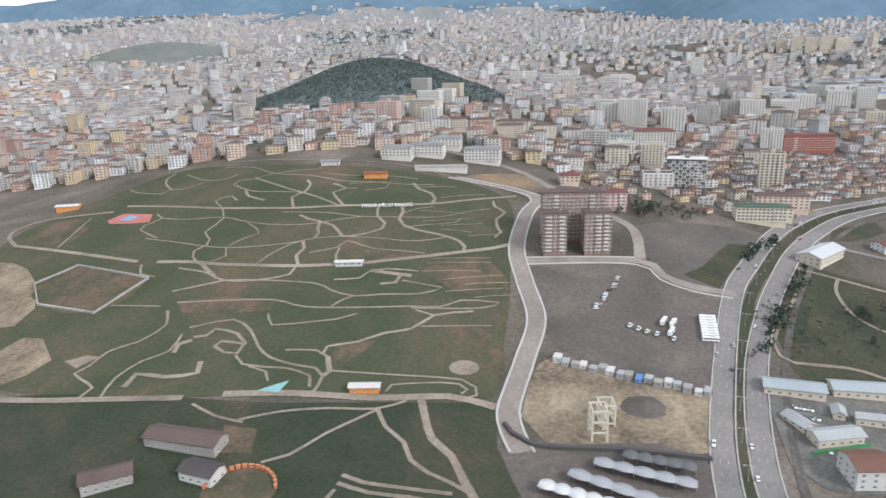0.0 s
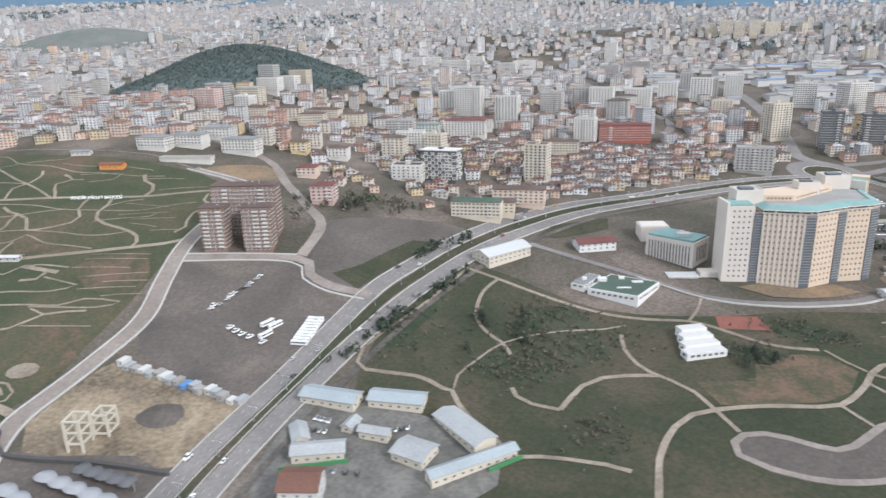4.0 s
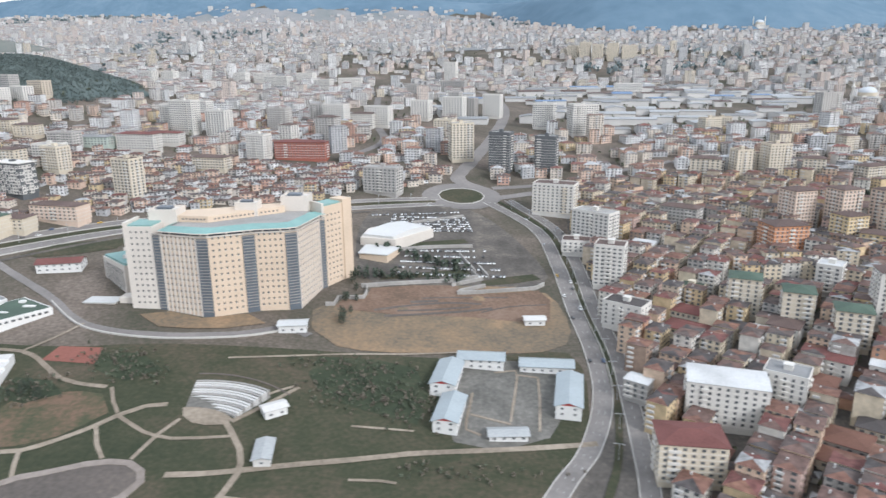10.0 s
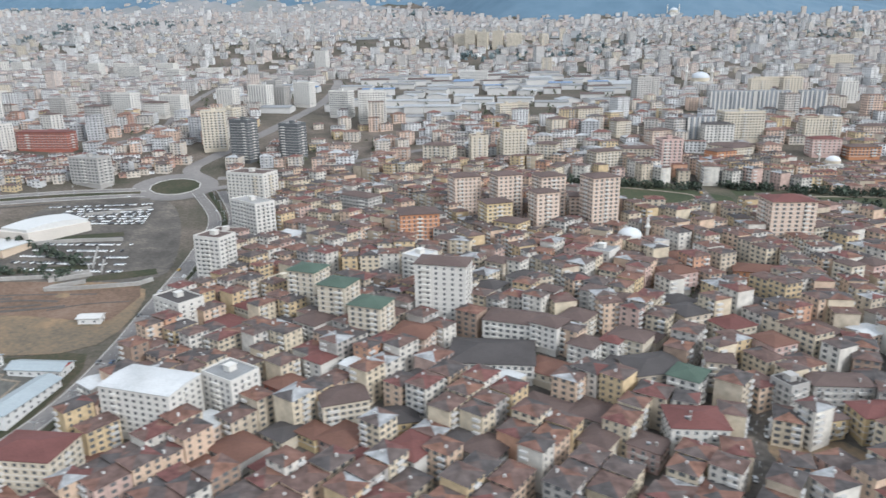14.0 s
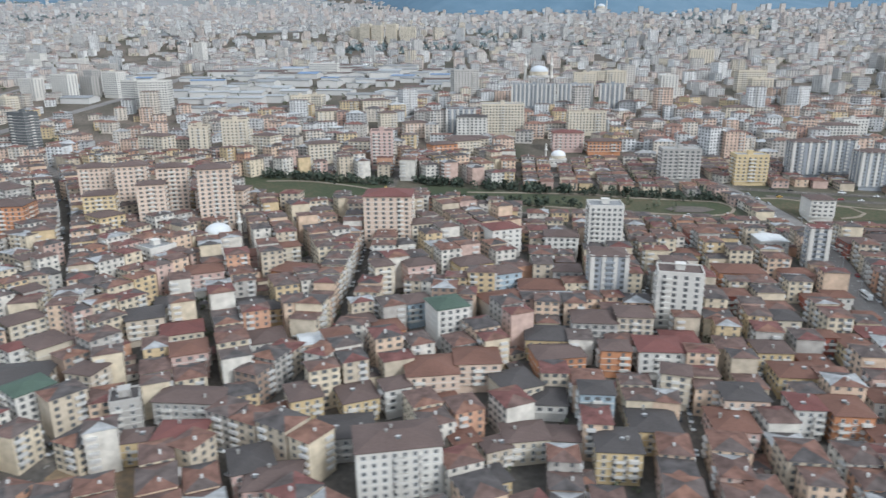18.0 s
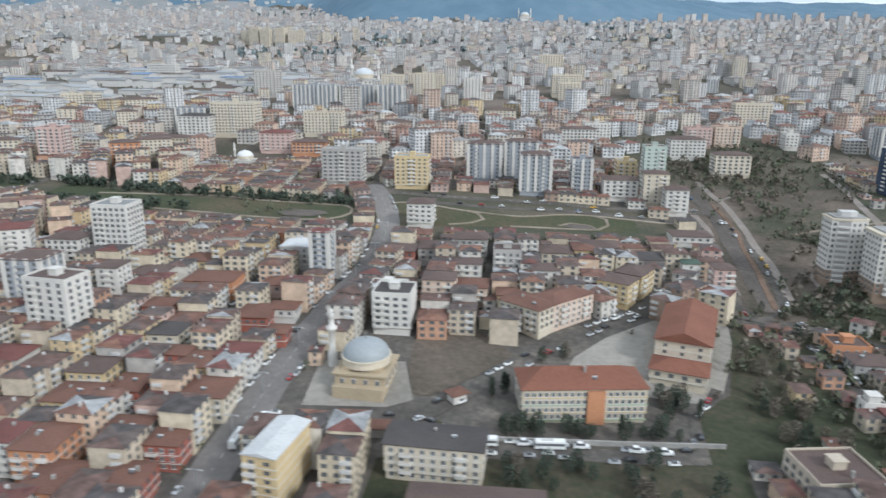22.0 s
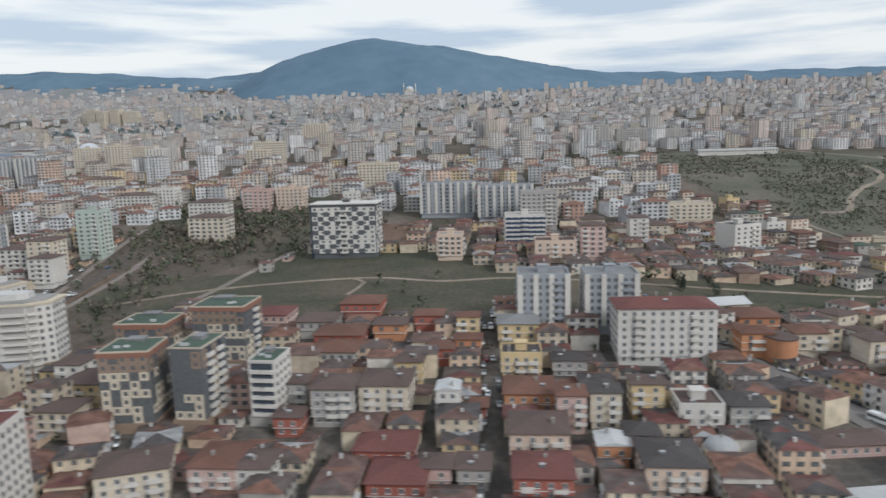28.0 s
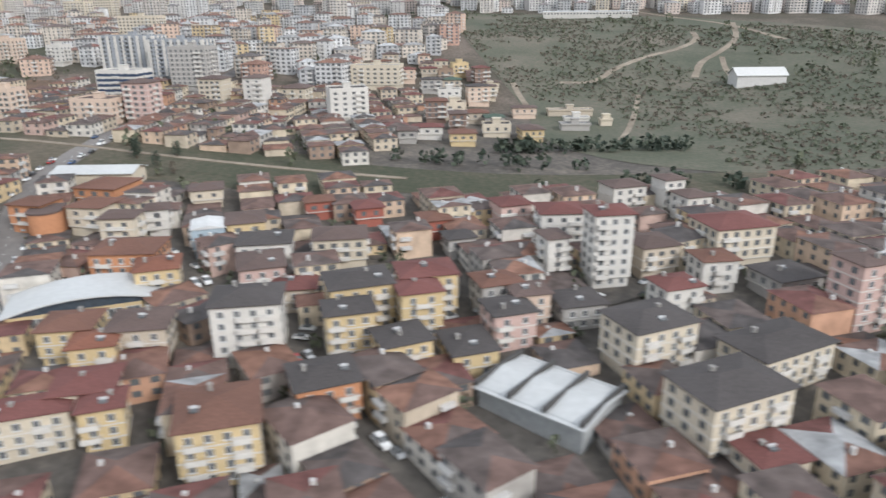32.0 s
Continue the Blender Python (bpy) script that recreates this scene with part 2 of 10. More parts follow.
def ribbon(name, pts, width, material, lift=0.15, label="", category="road", closed=False, across=2, parent=None, kerb=False):
    """A strip laid over the land along a curve; kerb gives it raised sides."""
    c = spline(pts, closed=closed)
    n, verts, faces = len(c), [], []
    for i in range(n):
        a, b = (c[(i - 1) % n], c[(i + 1) % n]) if closed else (c[max(i - 1, 0)], c[min(i + 1, n - 1)])
        t = (b - a)[:2]
        t = t / (np.linalg.norm(t) + 1e-9)
        w = width * (1 + 0.05 * math.sin(i * 1.7))
        for k in range(across + 1):
            s = (k / across - 0.5) * w
            x, y = c[i][0] - t[1] * s, c[i][1] + t[0] * s
            verts.append((x, y, gz(x, y) + lift))
    m = across + 1
    for i in range(n if closed else n - 1):
        j = (i + 1) % n
        faces += [(i * m + k + 1, i * m + k, j * m + k, j * m + k + 1) for k in range(across)]
    if lift > 0.28:
        base = len(verts)
        for i in range(n):
            for k in (0, across):
                x, y, z = verts[i * m + k]
                verts.append((x, y, z - lift - 0.3))
        for i in range(n if closed else n - 1):
            j = (i + 1) % n
            faces += [(i * m, base + 2 * i, base + 2 * j, j * m), (j * m + across, base + 2 * j + 1, base + 2 * i + 1, i * m + across)]
        if not closed:
            faces += [(0, across, base + 1, base), ((n - 1) * m + across, (n - 1) * m, base + 2 * n - 2, base + 2 * n - 1)]
    ob = mesh_ob(name, verts, faces, material, parent)
    if parent is None:
        tagged(ob, label, category, kind="structure")
    return ob


def patch(name, outline, material, lift=0.08, label="", category="ground", cell=8.0, smooth=True):
    """An area of ground with its own surface, laid over the land inside a smooth outline."""
    c = spline(outline, 10.0, True) if smooth else [np.array(q, float) for q in outline]
    bm = bmesh.new()
    vs = [bm.verts.new((p[0], p[1], 0)) for p in c]
    f = bm.faces.new(vs)
    f.normal_update()
    if f.normal.z < 0:
        f.normal_flip()
    lo, hi = np.min([p[:2] for p in c], 0), np.max([p[:2] for p in c], 0)
    for axis in (0, 1):
        for v in np.arange(lo[axis] + cell, hi[axis], cell):
            co, no = [0, 0, 0], [0, 0, 0]
            co[axis], no[axis] = v, 1
            bmesh.ops.bisect_plane(bm, geom=bm.verts[:] + bm.edges[:] + bm.faces[:], plane_co=co, plane_no=no)
    for v in bm.verts:
        v.co.z = gz(v.co.x, v.co.y) + lift
    me = bpy.data.meshes.new(name)
    bm.to_mesh(me)
    bm.free()
    me.materials.append(material)
    return tagged(new(name, me), label, category, kind="structure")


# ---- buildings ----
FLOOR = 1.55
WALLS = {
    "white": (0.58, 0.555, 0.515), "cream": (0.55, 0.485, 0.385), "yellow": (0.55, 0.43, 0.25), "orange": (0.47, 0.23, 0.125), "peach": (0.58, 0.455, 0.365),
    "grey": (0.37, 0.352, 0.33), "beige": (0.47, 0.405, 0.325), "stone": (0.40, 0.325, 0.225), "pink": (0.50, 0.36, 0.32), "red": (0.33, 0.12, 0.09), "green": (0.36, 0.42, 0.29),
    "blue": (0.34, 0.41, 0.46), "dark": (0.115, 0.12, 0.125), "brick": (0.225, 0.155, 0.125), "brown": (0.27, 0.20, 0.15), "slate": (0.30, 0.315, 0.335), "mint": (0.42, 0.48, 0.43), "navy": (0.07, 0.10, 0.16),
    "check": (0.1, 0.1, 0.1),
}
ROOFS = {
    "tile": (0.15, 0.080, 0.060), "brown": (0.115, 0.083, 0.074), "dark": (0.075, 0.067, 0.065), "orange": (0.195, 0.086, 0.058), "grey": (0.22, 0.22, 0.22),
    "green": (0.075, 0.105, 0.082), "white": (0.50, 0.50, 0.495), "red": (0.148, 0.064, 0.057), "teal": (0.22, 0.42, 0.39), "concrete": (0.30, 0.29, 0.275), "blue": (0.12, 0.20, 0.34),
}


def wall_mat(c):
    return mat("render_" + c, WALLS[c], 0.85, 0.13, 1.2, fine=3, spec=0.2)


def roof_mat(c):
    return mat("roof_" + c, ROOFS[c], 0.8, 0.30, 0.9, bump=0.3, fine=7, spec=0.2)


M_GLASS = mat("window_glass", (0.125, 0.13, 0.135), 0.22, 0.45, 0.9, spec=0.5)
M_FRAME = mat("white_window_frame", (0.55, 0.55, 0.54), 0.5, 0.08)
M_CONC = mat("raw_concrete", (0.30, 0.285, 0.265), 0.9, 0.2, 1.0, bump=0.2)


class Geo:
    """Boxes and roofs gathered into one mesh, with a material index a face."""

    def __init__(self):
        self.v, self.f, self.m = [], [], []

    def box(self, x0, y0, z0, x1, y1, z1, m=0, skip=()):
        k = len(self.v)
        self.v += [(x0, y0, z0), (x1, y0, z0), (x1, y1, z0), (x0, y1, z0), (x0, y0, z1), (x1, y0, z1), (x1, y1, z1), (x0, y1, z1)]
        for name, q in (("b", (3, 2, 1, 0)), ("t", (4, 5, 6, 7)), ("s", (0, 1, 5, 4)), ("e", (1, 2, 6, 5)), ("n", (2, 3, 7, 6)), ("w", (3, 0, 4, 7))):
            if name not in skip:
                self.f.append(tuple(k + i for i in q))
                self.m.append(m)
        return self

    def hip(self, x0, y0, x1, y1, z, h, m=0, gable=False, thick=0.12):
        """A hipped or gabled roof with a thin eave."""
        self.box(x0, y0, z, x1, y1, z + thick, m, skip=("t",))
        k, w, d = len(self.v), x1 - x0, y1 - y0
        z += thick
        self.v += [(x0, y0, z), (x1, y0, z), (x1, y1, z), (x0, y1, z)]
        if w >= d:
            s = 0 if gable else min(d / 2, w / 2 * 0.98)
            self.v += [(x0 + s, (y0 + y1) / 2, z + h), (x1 - s, (y0 + y1) / 2, z + h)]
            fs = ((0, 1, 5, 4), (2, 3, 4, 5), (1, 2, 5), (3, 0, 4))
        else:
            s = 0 if gable else min(w / 2, d / 2 * 0.98)
            self.v += [((x0 + x1) / 2, y0 + s, z + h), ((x0 + x1) / 2, y1 - s, z + h)]
            fs = ((0, 1, 4), (2, 3, 5), (1, 2, 5, 4), (3, 0, 4, 5))
        for q in fs:
            self.f.append(tuple(k + i for i in q))
            self.m.append(m)
        return self

    def ob(self, name, materials, parent=None):
        return mesh_ob(name, self.v, self.f, materials, parent, self.m)


def window_mesh():
    """One window: white surround, two panes and a sill; x across, y out of the wall, z up."""
    g = Geo()
    g.box(-0.5, -0.05, -0.5, 0.5, 0.02, 0.5, 1, skip=("n",))
    g.box(-0.44, -0.06, -0.42, -0.03, -0.01, 0.44, 0, skip=("n",))
    g.box(0.03, -0.06, -0.42, 0.44, -0.01, 0.44, 0, skip=("n",))
    g.box(-0.56, -0.14, -0.58, 0.56, 0.0, -0.5, 1, skip=("n",))
    me = bpy.data.meshes.new("window")
    me.from_pydata(g.v, [], g.f)
    me.materials.append(M_GLASS)
    me.materials.append(M_FRAME)
    me.polygons.foreach_set("material_index", g.m)
    return me


WINDOW = window_mesh()


def facade_spots(w, d, floors, first=0, gap=1.75, size=0.8):
    """Places of the windows round a box of w by d: side, offset along it, floor."""
    for side, length in (("s", w), ("e", d), ("w", d), ("n", w)):
        k = max(1, int((length - 0.5) / gap))
        for f in range(first, floors):
            for i in range(k):
                yield side, (i - (k - 1) / 2) * (length - 0.6) / k, f


def add_window_quads(g, w, d, floors, z0, first=0, gap=1.75, ww=0.8, wh=0.8, m=0, sides="sew", fl=FLOOR, proud=0.03):
    """Many small windows as thin boxes for houses that stay far off."""
    for side, o, f in facade_spots(w, d, floors, first, gap):
        if side not in sides:
            continue
        z = z0 + f * fl + fl * 0.32
        a, b = o - ww / 2, o + ww / 2
        if side == "s":
            g.box(a, -d / 2 - proud, z, b, -d / 2, z + wh, m, skip="nb")
        elif side == "n":
            g.box(a, d / 2, z, b, d / 2 + proud, z + wh, m, skip="sb")
        elif side == "e":
            g.box(w / 2, a, z, w / 2 + proud, b, z + wh, m, skip="wb")
        else:
            g.box(-w / 2 - proud, a, z, -w / 2, b, z + wh, m, skip="eb")


def place_window(parent, w, d, side, o, z, ww=0.8, wh=0.85, name="window", me=None):
    ob = new(name, me or WINDOW)
    ob.parent = parent
    at = {"s": (o, -d / 2, 0), "n": (-o, d / 2, 180), "e": (w / 2, o, 90), "w": (-w / 2, -o, -90)}[side]
    ob.matrix_basis = pose(at[0], at[1], z, 0, 0, at[2]) @ Matrix.Diagonal((ww, 1, wh, 1))
    return ob


TAKEN = []


def free(x, y, r):
    return all((x - a) ** 2 + (y - b) ** 2 > (r + c) ** 2 for a, b, c in TAKEN)


COLOUR_WORD = {"mint": "mint green", "dark": "dark grey", "brick": "bare brick", "navy": "navy blue"}
ROOF_WORD = {"tile": "red-brown tiled", "brown": "brown tiled", "dark": "dark", "orange": "orange tiled", "grey": "grey", "green": "green metal", "white": "white metal",
             "red": "dark red", "teal": "teal", "concrete": "flat concrete", "blue": "blue metal"}


def house(x, y, w, d, floors, yaw=0.0, wall="cream", roof="tile", style="hip", detail=1, rise=None, balcony=True, name="apartment_house", label="", seed=0, band="white", base=None, gap=1.75):
    """An apartment house: set-back shop floor, walls with floor bands, tiled roof with eaves and chimneys, balconies, windows.
    detail 2: every window and balcony is a piece of its own; 1: windows joined; 0: far off."""
    rnd = random.Random(seed * 7919 + int(x * 13 + y * 7))
    if y > 288 and x > 900 and floors < 7:
        detail = min(detail, 1)
    TAKEN.append((x, y, 0.55 * max(w, d)))
    z = gz(x, y) if base is None else base
    h = floors * FLOOR + 0.35
    check, strip, banded = wall == "check", wall == "strip", wall == "band"
    wall = "dark" if check else ("slate" if strip else ("white" if banded else wall))
    band = "slate" if strip else band
    rings = [(-0.25, -2.5, 0), (-0.25, FLOOR - 0.07, 0)]
    for f in range(1, floors if detail else 2):
        rings += [(0.06, f * FLOOR - 0.07, 0), (0.06, f * FLOOR + 0.07, 1), (0.0, f * FLOOR + 0.07, 1), (0.0, (f + 1) * FLOOR - 0.07, 0)]
    rings.append((0.0, h, 0))
    if style in ("flat", "terrace"):
        rings += [(0.0, h + 0.5, 0), (-0.2, h + 0.5, 0), (-0.2, h + 0.05, 0)]
    g = Geo()
    for k, (o, zz, m) in enumerate(rings):
        g.v += [(-w / 2 - o, -d / 2 - o, zz), (w / 2 + o, -d / 2 - o, zz), (w / 2 + o, d / 2 + o, zz), (-w / 2 - o, d / 2 + o, zz)]
        if k:
            for i in range(4):
                j = (i + 1) % 4
                g.f.append((4 * k - 4 + i, 4 * k - 4 + j, 4 * k + j, 4 * k + i))
                g.m.append(m)
    k = 4 * len(rings) - 4
    g.f.append((k, k + 1, k + 2, k + 3))
    g.m.append(0)
    body = g.ob(name, [wall_mat(wall), wall_mat(band if not check else "dark")])
    body.matrix_basis = pose(x, y, z, 0, 0, yaw)
    if check and not label:
        label = f"{floors}-storey apartment tower with dark and white chequered cladding"
    if strip and not label:
        label = f"{floors}-storey apartment tower striped in white and slate grey"
    if banded and not label:
        label = f"white {floors}-storey office with dark blue window bands"
    if (check or strip or banded) and name == "apartment_house":
        name = body.name = "office_block" if banded else "apartment_tower"
    if name == "apartment_house" and not label:
        name = body.name = "apartment_tower" if floors > 6 else ("town_house" if floors < 4 else "apartment_house")
    words = label or f"{floors}-storey {COLOUR_WORD.get(wall, wall)} apartment house with {ROOF_WORD[roof]} roof"
    tagged(body, words, "building", group=name.replace("_", " ") + "s")
    r = Geo()
    rise = rise if rise is not None else min(w, d) * 0.135
    if style in ("hip", "gable"):
        e = 0.4
        r.hip(-w / 2 - e, -d / 2 - e, w / 2 + e, d / 2 + e, h, rise, 0, style == "gable")
        r.ob("roof", [roof_mat(roof)], body)
    elif style == "shed":
        r.hip(-w / 2 - 0.2, -d / 2 - 0.2, w / 2 + 0.2, d / 2 + 0.2, h, 0.5, 0, True)
        r.ob("roof", [roof_mat(roof)], body)
    else:
        r.box(-w / 2 + 0.2, -d / 2 + 0.2, h, w / 2 - 0.2, d / 2 - 0.2, h + 0.12, 0)
        r.ob("roof", [roof_mat(roof)], body)
        if detail:
            s = Geo().box(-1.1, -1.0, h + 0.12, 1.1, 1.2, h + 1.6, 0)
            s.box(-1.3, -1.2, h + 1.6, 1.3, 1.4, h + 1.75, 0)
            s.ob("stair_head", [wall_mat(wall)], body)
    if detail >= 2:
        for _ in range(1 if floors < 5 else 2):
            cx, cy = rnd.uniform(-0.3, 0.3) * w, rnd.uniform(-0.3, 0.3) * d
            top = h + (rise * 1.05 if style in ("hip", "gable") else 0.9)
            c = Geo().box(cx - 0.18, cy - 0.24, h, cx + 0.18, cy + 0.24, top + 0.3, 0)
            c.box(cx - 0.24, cy - 0.3, top + 0.3, cx + 0.24, cy + 0.3, top + 0.38, 0)
            c.ob("chimney", [M_CONC], body)
        if rnd.random() < 0.8:
            cx, cy = rnd.uniform(-0.32, 0.32) * w, -d * rnd.uniform(0.05, 0.3)
            zz = h + (0.12 + rise * (1 - abs(cy) / (d / 2)) if style in ("hip", "gable") else 0.12)
            c = Geo().box(cx - 0.42, cy - 0.05, zz + 0.12, cx + 0.42, cy + 0.2, zz + 0.36, 0)
            c.box(cx - 0.4, cy - 0.5, zz - 0.1, cx + 0.4, cy - 0.05, zz + 0.16, 1)
            c.ob("solar_water_heater", [M_TANK, M_GLASS], body)
    if check:
        q = Geo()
        for side, o, f in facade_spots(w, d, floors, 1, 1.9):
            if (f + int((o + 50) / 1.9)) % 2 or rnd.random() < 0.2:
                zz = f * FLOOR
                if side == "s":
                    q.box(o - 0.95, -d / 2 - 0.12, zz, o + 0.95, -d / 2, zz + FLOOR * 0.97, 0, skip="n")
                elif side == "e":
                    q.box(w / 2, o - 0.95, zz, w / 2 + 0.12, o + 0.95, zz + FLOOR * 0.97, 0, skip="w")
                elif side == "w" and w < 18:
                    q.box(-w / 2 - 0.12, o - 0.95, zz, -w / 2, o + 0.95, zz + FLOOR * 0.97, 0, skip="e")
        tagged(q.ob("cladding", [wall_mat("white")], body), "white cladding panels", kind="stuff")
        if w > 18:
            Geo().box(-w / 2 - 0.25, -d / 2 - 0.25, 0, -w / 2 - 0.02, d / 2 + 0.1, h + 0.3, 0).ob("glass_side", [mat("navy_glass", (0.045, 0.065, 0.11), 0.2, 0.3, 1.0, spec=0.6)], body)
            Geo().box(-w / 2 - 0.5, -d / 2 - 0.5, h + 0.52, w / 2 + 0.5, d / 2 + 0.5, h + 0.9, 0).ob("roof_edge", [wall_mat("white")], body)
        w, d = w + 0.24, d + 0.24
    if strip:
        for side, L in (("s", w), ("e", d), ("w", d)):
            n = max(2, int(L / 2.9))
            for i in range(n + 1):
                o, k = (i / n - 0.5) * (L - 0.8), 0.24
                q = Geo()
                if side == "s":
                    q.box(o - 0.55, -d / 2 - k, FLOOR, o + 0.55, -d / 2, h + 0.3, 0, skip="n")
                elif side == "e":
                    q.box(w / 2, o - 0.42, FLOOR, w / 2 + k, o + 0.42, h + 0.3, 0, skip="w")
                else:
                    q.box(-w / 2 - k, o - 0.42, FLOOR, -w / 2, o + 0.42, h + 0.3, 0, skip="e")
                q.ob("pier", [wall_mat("white")], body)
    if banded:
        for f in range(floors):
            Geo().box(-w / 2 + 0.3, -d / 2 - 0.08, f * FLOOR + 0.45, w / 2 + 0.08, d / 2 - 0.3, f * FLOOR + 1.2, 0).ob("window_band", [mat("navy_glass", (0.045, 0.065, 0.11), 0.2, 0.3, 1.0, spec=0.6)], body)
    if detail >= 2:
        for side, o, f in facade_spots(w, d, floors, 0, gap):
            if side != "s":
                continue
            inset = 0.5 if f == 0 else 0.0
            place_window(body, w - inset, d - inset, side, o, f * FLOOR + FLOOR * 0.55, 0.78, 0.85)
        q = Geo()
        add_window_quads(q, w, d, floors, 0, 1, gap, 0.85, 0.85, sides="ew")
        tagged(q.ob("window_grid", [M_GLASS], body), kind="stuff")
        if balcony and floors > 2:
            bx = rnd.choice((-0.28, 0.28, 0)) * w
            for f in range(1, floors):
                b = Geo().box(bx - 1.0, -d / 2 - 0.75, f * FLOOR - 0.02, bx + 1.0, -d / 2, f * FLOOR + 0.12, 0)
                b.box(bx - 1.0, -d / 2 - 0.75, f * FLOOR + 0.12, bx + 1.0, -d / 2 - 0.67, f * FLOOR + 0.6, 0)
                b.box(bx - 1.0, -d / 2 - 0.67, f * FLOOR + 0.12, bx - 0.93, -d / 2, f * FLOOR + 0.6, 0)
                b.box(bx + 0.93, -d / 2 - 0.67, f * FLOOR + 0.12, bx + 1.0, -d / 2, f * FLOOR + 0.6, 0)
                b.ob("balcony", [wall_mat(band)], body)
                if w > 7:
                    c = Geo().box(-bx - 0.9 + (w * 0.3 if bx == 0 else 0), -d / 2 - 0.65, f * FLOOR - 0.02, -bx + 0.9 + (w * 0.3 if bx == 0 else 0), -d / 2, f * FLOOR + 0.58, 0)
                    c.ob("balcony", [wall_mat(band)], body)
    else:
        q = Geo()
        blank = 0.5 if floors < 7 and y < 440 else 0.0
        sides = "".join(c for c in "ewn" if c == "n" and blank or c != "n" and rnd.random() >= blank)
        add_window_quads(q, w, d, floors, 0, 1, gap * rnd.uniform(0.95, 1.35), rnd.uniform(0.7, 1.15), rnd.uniform(0.65, 0.9), sides="s" + sides)
        if detail and balcony and floors > 2:
            bx = rnd.choice((-0.28, 0.28, 0)) * w
            wide = rnd.uniform(0.8, 1.5)
            for f in range(1, floors):
                q.box(bx - wide, -d / 2 - 0.6, f * FLOOR, bx + wide, -d / 2, f * FLOOR + 0.55, 1, skip="n")
                if "e" in sides:
                    q.box(w / 2, -0.9, f * FLOOR, w / 2 + 0.6, 0.9, f * FLOOR + 0.55, 1, skip="w")
                if "w" in sides:
                    q.box(-w / 2 - 0.6, -1.1, f * FLOOR, -w / 2, 1.1, f * FLOOR + 0.55, 1, skip="e")
                if "n" in sides:
                    q.box(-bx - wide, d / 2, f * FLOOR, -bx + wide, d / 2 + 0.6, f * FLOOR + 0.55, 1, skip="s")
        if q.f:
            ob = q.ob("window_grid", [M_GLASS, wall_mat(band)], body)
            tagged(ob, kind="stuff")
    return body


M_PALE = mat("pale_render", (0.52, 0.505, 0.485), 0.8, 0.1)
M_TANK = mat("white_tank", (0.48, 0.48, 0.48), 0.35, 0.05)

# ---- ground surfaces ----
NO_BUILD, ROAD_SAMPLES = [], []


def area(name, outline, material, label, category="ground", lift=0.08, cell=8.0, smooth=True, block=True):
    if block:
        NO_BUILD.append(np.array(outline, float))
    return patch(name, outline, material, lift, label, category, cell, smooth)


def road(name, pts, width, material, label, category="road", lift=0.2, closed=False, across=2):
    for p in spline(pts, 4.0, closed):
        ROAD_SAMPLES.append((p[0], p[1], width / 2))
    return ribbon(name, pts, width, material, lift, label, category, closed, across)


def inside(x, y, poly):
    a, b = poly, np.roll(poly, -1, 0)
    c = (a[:, 1] > y) != (b[:, 1] > y)
    xs = a[:, 0] + (y - a[:, 1]) * (b[:, 0] - a[:, 0]) / (b[:, 1] - a[:, 1] + 1e-9)
    return bool(np.sum(c & (x < xs)) % 2)


M_PAVE0 = ground_mat("stained_concrete", ((0.38, (0.10, 0.098, 0.088)), (0.50, (0.145, 0.138, 0.125)), (0.62, (0.20, 0.19, 0.172))), 0.08)
M_RED0 = ground_mat("red_brown_earth", ((0.38, (0.11, 0.082, 0.062)), (0.50, (0.165, 0.112, 0.082)), (0.62, (0.21, 0.15, 0.115))), 0.05)
area("urban_ground", [(400, 120), (400, 260), (395, 330), (420, 420), (560, 430), (760, 420), (900, 410), (1100, 430), (1240, 335), (1320, 250), (1290, 130), (760, 120)], M_STREET,
     "grey asphalt and dust ground between town houses", "street", 0.05, 8.0, block=False)
area("park_lawn", [(-212, 307), (-196, 340), (-159, 388), (-102, 377), (-31, 362), (24, 330), (23, 258), (18, 215), (11, 183), (-10, 187), (-60, 187), (-122, 188), (-190, 215)], M_PARK,
     "green park lawn with patches of bare red soil", "lawn", 0.10)
# about a third darker than the park grass
M_LAWN = ground_mat("dark_lawn_grass", ((0.36, (0.032, 0.042, 0.027)), (0.48, (0.044, 0.053, 0.033)), (0.57, (0.062, 0.060, 0.041)), (0.68, (0.10, 0.076, 0.055))), 0.03)
area("lower_lawn", [(-150, 183), (-48, 183), (8, 182), (13, 178), (12.5, 162), (17, 150), (19, 130), (0, 95), (-150, 95)], M_LAWN, "dark green lawn below the park road", "lawn", 0.10)
area("gravel_yard", [(30, 262), (74, 261), (90, 242), (100, 236), (81, 187), (36, 210), (33, 230)], M_LOT, "dark gravel yard where buses park", "yard", 0.12)
area("construction_ground", [(33, 206), (79, 184), (69, 160), (26, 164), (20, 176), (28, 202)], M_RUBBLE, "pale rubble and sand of a construction pit", "construction site", 0.12)
area("market_ground", [(13, 161), (24, 165), (34, 163.5), (66, 158), (68, 100), (24, 100), (20, 135)], M_LOT, "dark asphalt under market tents", "yard", 0.14)
area("vacant_lot", [(81, 295), (139, 301), (106, 247), (83, 257)], M_LOT, "dark vacant lot of gravel and weeds", "yard", 0.12)
area("hill_lawn", [(110, 214), (141, 267), (186, 240), (225, 236), (258, 240), (345, 243), (384, 250), (384, 206), (372, 180), (368, 120), (120, 110), (112, 165)], M_GRASS,
     "olive winter lawn of the lower park", "lawn", 0.10)
M_YARD = ground_mat("pale_yard_concrete", ((0.38, (0.21, 0.195, 0.172)), (0.50, (0.265, 0.245, 0.215)), (0.62, (0.32, 0.295, 0.262))), 0.06)
